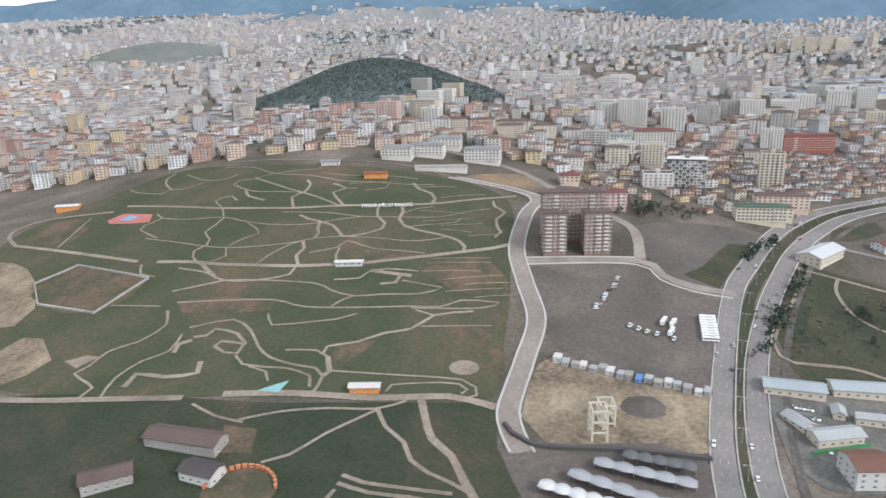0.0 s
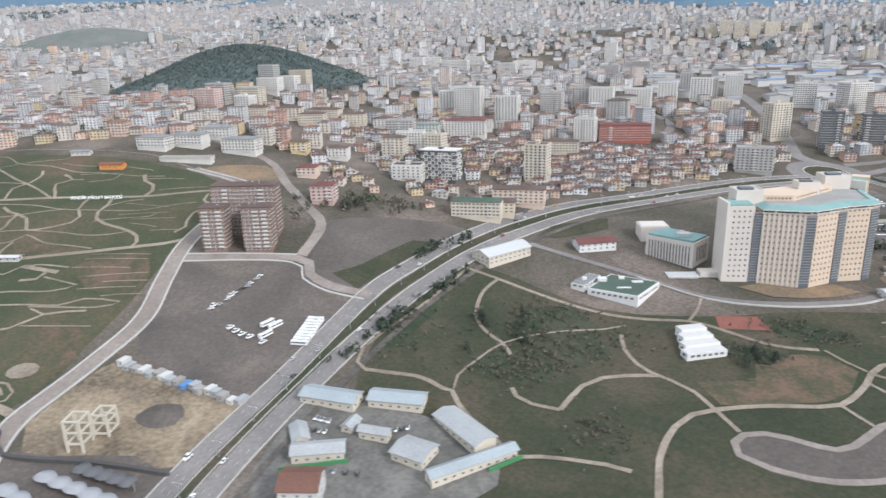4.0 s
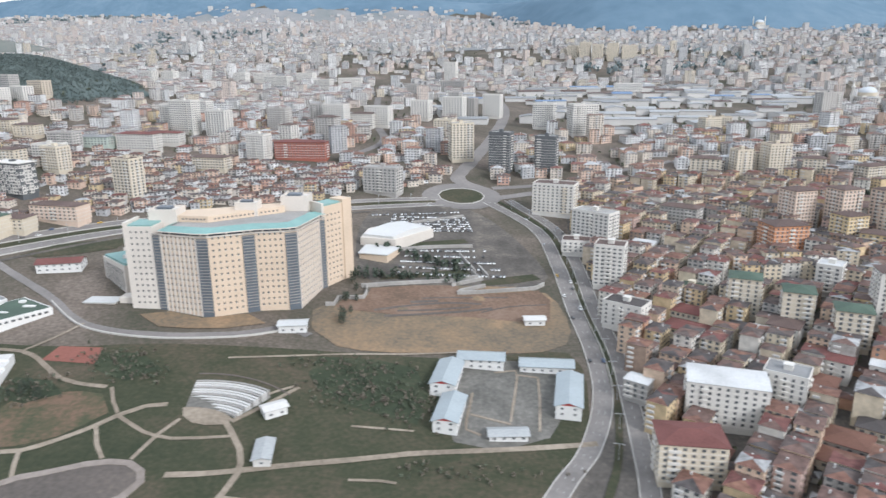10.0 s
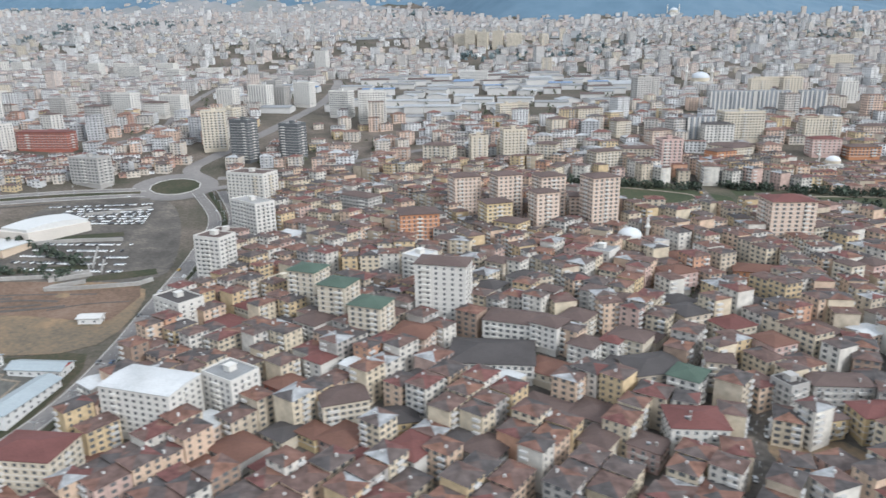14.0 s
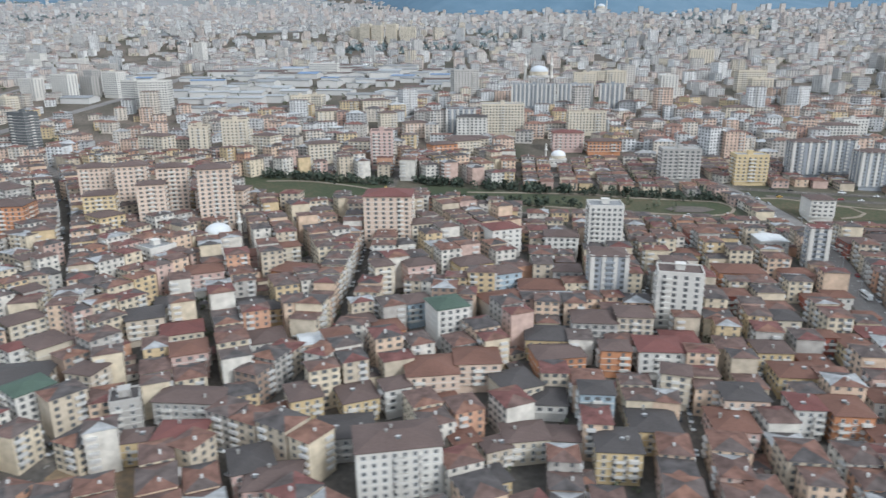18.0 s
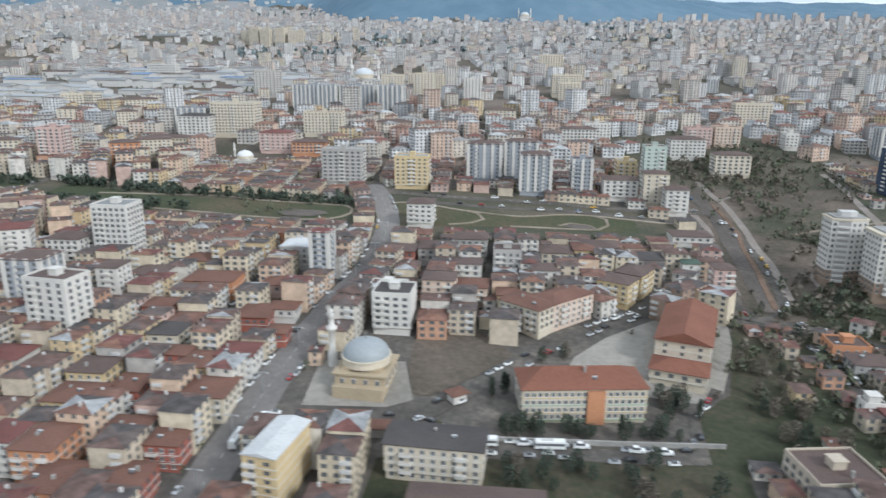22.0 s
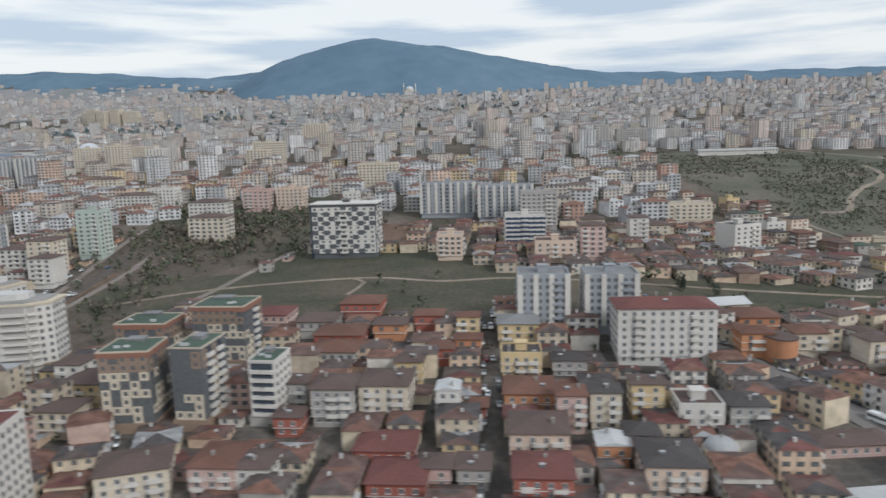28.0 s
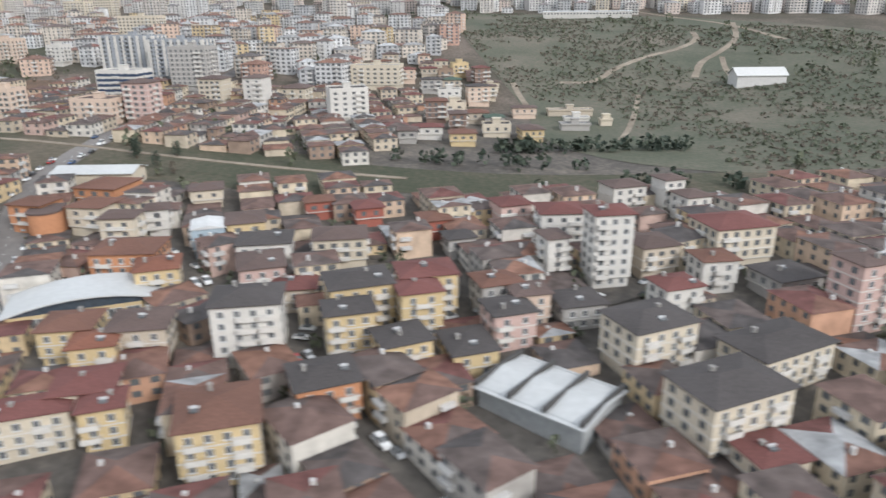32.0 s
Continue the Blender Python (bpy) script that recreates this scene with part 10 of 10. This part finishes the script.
grove("slope_scrub", "low brown-green scrub in patches on the slope", sx[half], sy[half], rs.uniform(0.6, 1.6, half.sum()), M_SLOPEBUSH, 22, 9, 0.6)
grove("slope_thicket", "leafless brown thicket in patches on the slope", sx[~half], sy[~half], rs.uniform(0.6, 1.6, (~half).sum()), M_TWIG, 23, 9, 0.6)
bx, by = clumps(((905, 432, 20, 26, 620), (897, 345, 6, 22, 70), (885, 290, 8, 6, 60), (875, 245, 16, 22, 320), (890, 300, 8, 6, 60), (60, 306, 10, 6, 20), (100, 318, 12, 5, 60)))
half = rs.uniform(size=len(bx)) < 0.45
grove("bare_thicket", "leafless brown thicket on rough ground", bx[half], by[half], rs.uniform(1.2, 2.8, half.sum()), M_TWIG, 8, 16)
grove("evergreen_thicket", "dark evergreen bushes on rough ground", bx[~half], by[~half], rs.uniform(1.2, 2.6, (~half).sum()), M_BUSH, 9, 16)


def tree(kind, h, seed):
    """One tree with tapered trunk, limbs and a crown of many small leaf clumps."""
    rnd = random.Random(seed)
    v, f = [], []

    def limb(p, q, r0, r1, n=6):
        p, q = Vector(p), Vector(q)
        d = (q - p).normalized()
        u = d.orthogonal().normalized()
        w = d.cross(u)
        k = len(v)
        for c, r in ((p, r0), (q, r1)):
            v.extend([tuple(c + (u * math.cos(2 * math.pi * i / n) + w * math.sin(2 * math.pi * i / n)) * r) for i in range(n)])
        f.extend([(k + i, k + (i + 1) % n, k + n + (i + 1) % n, k + n + i) for i in range(n)])

    limb((0, 0, -0.3), (0, 0, h * 0.5), h * 0.035, h * 0.022)
    limb((0, 0, h * 0.5), (0.03 * h, 0, h * 0.92), h * 0.022, h * 0.006)
    tips = []
    for i in range(9):
        a = rnd.uniform(0, 6.28)
        z = h * rnd.uniform(0.3, 0.8)
        L = h * (0.16 if kind == "cypress" else 0.3) * rnd.uniform(0.6, 1.1) * (1.15 - z / h)
        q = (L * math.cos(a), L * math.sin(a), z + L * 0.6)
        limb((0, 0, z), q, h * 0.013, h * 0.004, 4)
        tips.append(q)
    t = mesh_ob("tree", v, f, M_BARK)
    rr = np.random.RandomState(seed)
    n = 110
    zz = rr.uniform(0.18, 1.0, n)
    if kind == "cypress":
        rad = 0.16 * h * (1.05 - zz) ** 0.6
    else:
        rad = 0.30 * h * np.sqrt(np.clip(1 - ((zz - 0.55) / 0.47) ** 2, 0, 1))
    aa, kk = rr.uniform(0, 6.28, n), rr.uniform(0.45, 1.0, n)
    c = np.stack([rad * kk * np.cos(aa), rad * kk * np.sin(aa), zz * h], 1)
    V, F = tufts(c - np.array((0, 0, 0.06 * h)), np.full(n, h * 0.14), seed, 5, 1.0)
    cr = quads_mesh("crown", V, F, np.zeros(len(F)), [M_TWIG if kind == "bare" else M_CONIFER], "", "")
    cr.parent = t
    for key in ("kind", "label", "category"):
        if key in cr:
            del cr[key]
    return t


TREES = []
for kind, label in (("round", "dark green broad evergreen tree"), ("cypress", "narrow dark cypress tree"), ("bare", "leafless brown winter tree")):
    t = tagged(tree(kind, 4.2, len(TREES) + 3), label, "tree", "trees")
    TREES.append(t)
trnd = random.Random(8)
spots = []
for x0, x1, y0, y1, n, k in ((791, 824, 227.3, 229.5, 20, 0), (792, 828, 214, 220, 16, 0), (790, 794, 239, 244, 6, 1), (800, 808, 252, 258, 8, 0), (822, 830, 230, 243, 14, 0), (842, 854, 226, 262, 22, 2), (798, 828, 205, 214, 12, 0), (856, 900, 220, 262, 20, 2), (862, 900, 262, 300, 14, 0), (140, 168, 212, 234, 12, 0), (222, 240, 203, 214, 8, 0),
                             (905, 935, 225, 262, 10, 0), (1042, 1060, 248, 262, 6, 0), (84, 96, 306, 322, 10, 0), (306, 312, 258, 300, 8, 0), (640, 690, 300, 330, 6, 2), (1055, 1075, 320, 340, 6, 0)):
    for _ in range(n):
        spots.append((trnd.uniform(x0, x1), trnd.uniform(y0, y1), k if trnd.random() < 0.7 else trnd.choice((0, 1, 2)), x1 - x0 < 45 and 760 < x0 < 850))
used = set()
for x, y, k, sure in spots:
    if np.any((ROAD_ARR[:, 0] - x) ** 2 + (ROAD_ARR[:, 1] - y) ** 2 < (ROAD_ARR[:, 2] + 0.8) ** 2) or not (sure or free(x, y, 0.2)):
        continue
    s = trnd.uniform(0.65, 1.15)
    m = pose(x, y, gz(x, y), 0, 0, trnd.uniform(0, 360)) @ Matrix.Scale(s, 4)
    if k not in used:
        TREES[k].matrix_basis = m
        used.add(k)
    else:
        c = copy_thing(TREES[k], pose(x, y, gz(x, y), 0, 0, trnd.uniform(0, 360)))
        c.scale = (s, s, s)



def curved_house(x, y, r, h):
    """A house with a rounded orange end wall."""
    v, f, n = [], [], 20
    for z in (-1.5, h):
        v += [(r * math.cos(math.pi + math.pi * i / n), r * 0.9 * math.sin(math.pi + math.pi * i / n), z) for i in range(n + 1)] + [(r, r * 1.6, z), (-r, r * 1.6, z)]
    m = n + 3
    f += [(i, (i + 1) % m, m + (i + 1) % m, m + i) for i in range(m)] + [tuple(range(m, 2 * m))]
    ob = mesh_ob("rounded_house", v, f, wall_mat("orange"))
    ob.matrix_basis = pose(x, y, gz(x, y), 0, 0, 25)
    tagged(ob, "house with a rounded bright orange end wall", "building")
    mesh_ob("roof", [(p[0] * 1.06, p[1] * 1.06, h + 0.02) for p in v[:m]] + [(p[0] * 1.06, p[1] * 1.06, h + 0.3) for p in v[:m]], f, roof_mat("brown"), ob)


curved_house(1064, 292, 2.7, 5.0)

yx, yy = [], []
for _ in range(7000):
    x, y = rs.uniform(404, 1290), rs.uniform(170, 420)
    if may_build(x, y, 0.5) and noise.noise(Vector((x * 0.03, y * 0.03, 9.1))) > -0.15:
        yx.append(x), yy.append(y)
yx, yy = np.array(yx), np.array(yy)
grove("yard_trees", "small dark garden trees and shrubs between houses", yx, yy, rs.uniform(0.9, 2.0, len(yx)), M_BUSH, 10, 12)

# ---- vehicles ----
M_TYRE = mat("black_rubber", (0.03, 0.03, 0.03), 0.9, 0.1)


def vehicle(name, L, W, H, colour, label, bus=False):
    """A car, van or bus: shaped body, glazed cabin, four wheels."""
    paint = mat("car_paint_" + colour, {"white": (0.78, 0.78, 0.77), "silver": (0.45, 0.46, 0.47), "black": (0.03, 0.03, 0.035), "red": (0.35, 0.03, 0.03), "blue": (0.05, 0.10, 0.22), "yellow": (0.70, 0.42, 0.03)}[colour], 0.3, 0.04, spec=0.5)
    a, b = L / 2, W / 2
    zb = 0.16
    if bus:
        prof = [(-a, zb), (a, zb), (a, H * 0.9), (a * 0.97, H), (-a * 0.98, H), (-a, H * 0.92)]
    else:
        prof = [(-a, zb), (a, zb), (a, H * 0.5), (a * 0.55, H * 0.58), (-a * 0.86, H * 0.62), (-a, H * 0.52)]
    g = Geo()
    n = len(prof)
    g.v += [(x, -b, z) for x, z in prof] + [(x, b, z) for x, z in prof]
    g.f += [tuple(range(n)), tuple(range(2 * n - 1, n - 1, -1))] + [((i + 1) % n, i, n + i, n + (i + 1) % n) for i in range(n)]
    g.m += [0] * (n + 2)
    for sx in (-0.62, 0.62):
        for sy in (-1, 1):
            k, n = len(g.v), 8
            g.v += [(sx * a + 0.17 * math.cos(6.283 * i / n), sy * b + o, 0.17 + 0.17 * math.sin(6.283 * i / n)) for o in (-0.06, 0.06) for i in range(n)]
            g.f += [(k + i, k + (i + 1) % n, k + n + (i + 1) % n, k + n + i) for i in range(n)] + [tuple(range(k + n - 1, k - 1, -1)), tuple(range(k + n, k + 2 * n))]
            g.m += [1] * (n + 2)
    body = g.ob(name, [paint, M_TYRE])
    tagged(body, label, "bus" if bus else "car", "vehicles")
    c = Geo()
    if bus:
        c.box(-a * 0.95, -b - 0.02, H * 0.48, a * 0.94, b + 0.02, H * 0.78, 0)
        c.ob("window_band", [M_GLASS], body)
        Geo().box(-a * 0.6, -b * 0.5, H, a * 0.2, b * 0.5, H + 0.12).ob("roof_unit", [M_PALE], body)
    else:
        k = [(-a * 0.8, H * 0.6), (a * 0.5, H * 0.57), (a * 0.18, H), (-a * 0.55, H)]
        c.v += [(x, -b * 0.88, z) for x, z in k] + [(x, b * 0.88, z) for x, z in k]
        c.f += [(0, 1, 2, 3), (7, 6, 5, 4), (1, 5, 6, 2), (0, 3, 7, 4)]
        c.m += [0] * 4
        c.box(-a * 0.55, -b * 0.86, H - 0.02, a * 0.18, b * 0.86, H + 0.03, 1)
        c.ob("cabin", [M_GLASS, paint], body)
    return body


FLEET = [vehicle("car", 2.2, 0.9, 0.75, c, f"{c} parked saloon car") for c in ("white", "silver", "black", "red", "blue", "yellow")]
FLEET.append(vehicle("van", 2.8, 1.0, 1.15, "white", "white panel van parked at the kerb"))
COACH = vehicle("bus", 5.4, 1.3, 1.6, "white", "white coach with dark window band", True)
vused = set()


CAR_SPOTS = []


def put(v, x, y, yaw):
    CAR_SPOTS.append((x, y))
    m = pose(x, y, gz(x, y) + 0.3, 0, 0, yaw)
    if v not in vused:
        vused.add(v)
        v.matrix_basis = m
        return v
    return copy_thing(v, m)


vr = random.Random(31)
for i in range(9):
    put(COACH, 87 + 0.35 * i, 214 + 1.55 * i, 172)
for x, y, yaw in ((62, 222, 60), (64.5, 220.2, 60), (67, 218.6, 60), (70, 217.2, 60), (75, 214.6, 60)):
    put(FLEET[6], x, y, yaw)
for x, y, yaw in ((74, 224, 60), (77, 223, 60), (75, 218, 60), (744.5, 224, 88), (752, 276, 85)):
    put(COACH, x, y, yaw)
for x, y, yaw in ((1084.5, 232, 108), (1079.5, 245, 108), (1075, 257, 115), (1070, 268, 115), (1078.5, 253, 112), (788.4, 224.9, 2), (800.4, 224.6, 0), (763.3, 228.6, 85), (766, 228.6, 85)):
    put(COACH, x, y, yaw)
for x, y, yaw in ((806, 224.9, 0), (815.7, 224.3, -2), (820.5, 224, -2), (796, 225.3, 4)):
    put(FLEET[6], x, y, yaw)
for i in range(11):
    if i % 4 != 2:
        put(FLEET[(0, 1, 0, 2, 1)[i % 5]], 775.5 + i * 1.25, 264.8 + i * 0.28, 80 + 4 * (i % 3))
for i in range(14):
    if i % 4 != 3:
        put(vr.choice(FLEET[:3] + FLEET[:2] + FLEET[6:]), 52 + i * 0.95 + vr.uniform(-0.5, 0.5), 232 + i * 1.5 + vr.uniform(-0.5, 0.5), vr.choice((20, 35, 55)))
for pts, w in list(STREETS) + [(BOUL_N, 6.2), (BOUL_S, 6.2), (AVE_W, 5.5), (AVE_E, 4.6)]:
    c = spline(pts, 6.0)
    for i in range(1, len(c) - 1):
        d = c[i + 1] - c[i]
        yaw = math.degrees(math.atan2(d[1], d[0]))
        for s in (-1, 1):
            if vr.random() < (0.30 if 400 < c[i][0] else 0.12):
                o = s * (w / 2 - 0.7)
                k = math.hypot(*d)
                x, y = c[i][0] - d[1] / k * o, c[i][1] + d[0] / k * o
                if y < 400 and y > 130:
                    put(vr.choice(FLEET[:3] + FLEET[:2] + FLEET), x, y, yaw + vr.choice((0, 180)))

def street_cars():
    """Cars parked nose to tail along both kerbs of the town streets."""
    rnd = random.Random(41)
    V, F, I, k = [], [], [], 0
    for pts, w in STREETS:
        c = spline(pts, 2.7)
        for i in range(1, len(c) - 1):
            d = (c[i + 1] - c[i - 1])[:2]
            d = d / np.linalg.norm(d)
            for s in (-1, 1):
                if rnd.random() > 0.42:
                    continue
                o = s * (w / 2 - 0.05)
                x, y = c[i][0] - d[1] * o, c[i][1] + d[0] * o
                if not 150 < y < 338 or (850 < x < 930 and y > 270) or any(abs(x - q[0]) < 1.6 and abs(y - q[1]) < 1.6 for q in CAR_SPOTS):
                    continue
                R = np.array(((d[0], d[1], 0), (-d[1], d[0], 0), (0, 0, 1)))
                for a, b, h0, h1, m in ((1.05, 0.44, 0.1, 0.45, rnd.choice((0, 0, 0, 1, 1, 2))), (0.56, 0.38, 0.45, 0.74, 3)):
                    q = np.array([(-a, -b, h0), (a, -b, h0), (a, b, h0), (-a, b, h0), (-a * 0.82, -b * 0.9, h1), (a * 0.82, -b * 0.9, h1), (a * 0.82, b * 0.9, h1), (-a * 0.82, b * 0.9, h1)])
                    V.append(q @ R + np.array((x, y, gz(x, y) + 0.22)))
                    F.append(np.concatenate([BOXF, [(4, 5, 6, 7)]]) + k)
                    I += [m] * 5
                    k += 8
    quads_mesh("kerbside_cars", np.concatenate(V), np.concatenate(F), I, [MATS["car_paint_white"], MATS["car_paint_silver"], MATS["car_paint_black"], M_GLASS], "white, silver and dark cars parked along the kerbs", "cars")


street_cars()


# rows in the car parks, too small and many to count
def parked_rows(name, label, rows, seed):
    rnd, g = random.Random(seed), []
    V, F, I, k = [], [], [], 0
    for (x0, y0), (x1, y1), n in rows:
        for i in range(n):
            if rnd.random() < 0.25:
                continue
            t = (i + 0.5) / n
            x, y = x0 + (x1 - x0) * t, y0 + (y1 - y0) * t
            z = gz(x, y) + 0.25
            for (a, b, h0, h1, m) in ((0.45, 1.05, 0.12, 0.45, rnd.choice((0, 0, 0, 1, 2))), (0.38, 0.55, 0.45, 0.75, 3)):
                V.append(np.array([(-a, -b, h0), (a, -b, h0), (a, b, h0), (-a, b, h0), (-a * 0.85, -b * 0.8, h1), (a * 0.85, -b * 0.8, h1), (a * 0.85, b * 0.8, h1), (-a * 0.85, b * 0.8, h1)]) + (x, y, z))
                F.append(np.concatenate([BOXF, [(4, 5, 6, 7)]]) + k)
                I += [m] * 5
                k += 8
    quads_mesh(name, np.concatenate(V), np.concatenate(F), I, [MATS["car_paint_white"], MATS["car_paint_silver"], MATS["car_paint_black"], M_GLASS], label, "cars")


parked_rows("parked_car_rows", "rows of cars in yards and car parks", [((98, 180 - 5 * j), (104 + 3 * j, 178 - 5 * j), 6) for j in range(5)] + [((112, 172), (126, 176), 9)] + [((312, 352 + 3.4 * j), (352 - j * 0.6, 360 + 3.0 * j), 30) for j in range(7)] +
            [((322, 306 + 6 * j), (366 - 2 * j, 310 + 6.5 * j), 30) for j in range(5)] + [((300, 372), (345, 386), 26)], 3)

# ---- earth heaps, markings, street lamps ----
def heap(x, y, r, h, material, label, seed):
    """A heap of tipped earth with a ragged foot."""
    rnd, v, f, n = random.Random(seed), [], [], 18
    for k in range(6):
        t = k / 5
        for i in range(n):
            a = 2 * math.pi * i / n
            q = r * (1 - t) * (1 + 0.22 * noise.noise(Vector((math.cos(a) * 1.5, math.sin(a) * 1.5, seed + t)))) + 0.05
            px, py = x + q * math.cos(a), y + 0.8 * q * math.sin(a)
            v.append((px, py, gz(px, py) - 0.1 + h * t ** 1.3 * rnd.uniform(0.85, 1.1)))
    for k in range(5):
        f += [(k * n + i, k * n + (i + 1) % n, (k + 1) * n + (i + 1) % n, (k + 1) * n + i) for i in range(n)]
    f.append(tuple(5 * n + i for i in range(n)))
    tagged(mesh_ob("earth_heap", v, f, material, smooth=True), label, "heap", "earth heaps")


heap(56, 180, 8, 2.4, M_LOT, "dark heap of dug-out earth on the site", 1)
for k, (x, y, r, h) in enumerate(((36, 190, 7, 1.6), (42, 182, 5, 1.4), (34, 176, 6, 1.2), (47, 193, 4, 1.0), (66, 183, 4, 1.2), (30, 184, 4, 1.0), (338, 268, 6, 0.8), (328, 275, 4, 0.7), (355, 289, 5, 0.8), (345, 261, 4, 0.6))):
    heap(x, y, r, h, M_RUBBLE if k < 6 else M_SAND, "pale heap of tipped soil and rubble" if k < 6 else "low heap of orange soil", k + 5)
M_LINE = mat("road_paint", (0.42, 0.42, 0.41), 0.7, 0.2, 2.0)


def dashes(name, pts, offset, dash=1.4, gap=3.8, width=0.05):
    c = spline(pts, 0.8)
    V, F, run = [], [], 0.0
    for i in range(len(c) - 1):
        a, b = c[i], c[i + 1]
        L = float(np.linalg.norm(b - a))
        t = (b - a) / max(L, 1e-6)
        run += L
        if run % (dash + gap) < dash:
            k = len(V)
            for p in (a, b):
                for s in (-1, 1):
                    x, y = p[0] - t[1] * (offset + s * width), p[1] + t[0] * (offset + s * width)
                    V.append((x, y, gz(x, y) + 0.24))
            F.append((k, k + 1, k + 3, k + 2))
    tagged(mesh_ob(name, V, F, M_LINE), "worn white dashed lane marking", "road marking", kind="structure")


for line, offs in ((BOUL_N, (-1.0, 1.0)), (BOUL_S, (-1.0, 1.0)), (AVE_W, (-0.9, 0.9)), (AVE_E, (0.0,))):
    for o in offs:
        dashes("lane_marking", line, o)
for pts, w in STREETS:
    if w >= 4.2:
        dashes("lane_marking", pts, 0.0, 1.2, 2.4, 0.06)


def street_lamp():
    g = Geo().box(-0.07, -0.07, 0, 0.07, 0.07, 4.6).box(-0.14, -0.14, 0, 0.14, 0.14, 0.5)
    post = g.ob("street_lamp", [mat("galvanised_steel", (0.40, 0.41, 0.42), 0.45, 0.1, metal=0.6)])
    for s in (-1, 1):
        Geo().box(min(0, s * 1.1), -0.05, 4.5, max(0, s * 1.1), 0.05, 4.62).ob("arm", [MATS["galvanised_steel"]], post)
        Geo().box(s * 1.1 - 0.25, -0.12, 4.42, s * 1.1 + 0.25, 0.12, 4.56).ob("lamp_head", [M_PALE], post)
    return tagged(post, "tall grey double-armed street lamp on the median", "street lamp", "street lamps")


LAMP, first = street_lamp(), True
for line in (MEDIAN, AVE_M, BOUL_LAMPS):
    c = spline(line, 13.0)
    for i in range(1, len(c) - 1):
        d = c[i + 1] - c[i - 1]
        m = pose(c[i][0], c[i][1], gz(c[i][0], c[i][1]) + 0.2, 0, 0, math.degrees(math.atan2(d[1], d[0])) + 90)
        if first:
            LAMP.matrix_basis, first = m, False
        else:
            copy_thing(LAMP, m)

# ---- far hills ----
# wood colour shifted to blue: aerial haze is painted into the base colour
M_HILL = ground_mat("hazed_wooded_hills", ((0.36, (0.098, 0.155, 0.21)), (0.50, (0.118, 0.18, 0.238)), (0.64, (0.145, 0.208, 0.265))), 0.005, 5, 0.03)


def hills():
    xs, ys = steps((-3300, 4300, 45)), steps((4050, 4880, 45))
    X, Y = np.meshgrid(xs, ys)
    ridge = np.interp(X, RIDGE_X, RIDGE_Z) - 345
    ridge = (ridge + np.roll(ridge, 1, 1) + np.roll(ridge, -1, 1)) / 3
    t = np.clip((Y - 4050) / 500, 0, 1)
    Z = 345 + (ridge + 6 * np.sin(X * 0.021) * np.sin(X * 0.0063)) * (3 * t ** 2 - 2 * t ** 3) - np.clip(Y - 4600, 0, 400) * 0.3
    n = len(xs)
    faces = [(j * n + i, j * n + i + 1, (j + 1) * n + i + 1, (j + 1) * n + i) for j in range(len(ys) - 1) for i in range(n - 1)]
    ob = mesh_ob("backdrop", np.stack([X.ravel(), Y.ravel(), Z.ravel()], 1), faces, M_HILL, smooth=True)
    tagged(ob, "wooded hills on the horizon, tinted haze blue", "hills", kind="structure")


hills()


def range_woods():
    """The wooded upper slopes of the near range."""
    xs, ss = steps((-640, 1900, 22)), np.linspace(0, 1, 22)
    X, S = np.meshgrid(xs, ss)
    ry = np.interp(X, RANGE_X, RANGE_Y)
    reach = np.interp(X, [300, 560], [165, 275]) + 22 * np.sin(X * 0.031) + 14 * np.sin(X * 0.083)
    Y = ry - reach + S * (reach + 260)
    Z = land(X, Y) + 4.5 * np.minimum(1, 8 * S) + 1.6 * np.sin(X * 0.12) * np.sin(Y * 0.11) - 3 * (S < 0.01)
    n = len(xs)
    faces = [(j * n + i, j * n + i + 1, (j + 1) * n + i + 1, (j + 1) * n + i) for j in range(len(ss) - 1) for i in range(n - 1)]
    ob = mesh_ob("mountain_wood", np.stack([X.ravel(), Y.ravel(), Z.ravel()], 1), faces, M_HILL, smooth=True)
    tagged(ob, "wood covering the mountain above the city, tinted haze blue", "mountain", kind="structure")


range_woods()
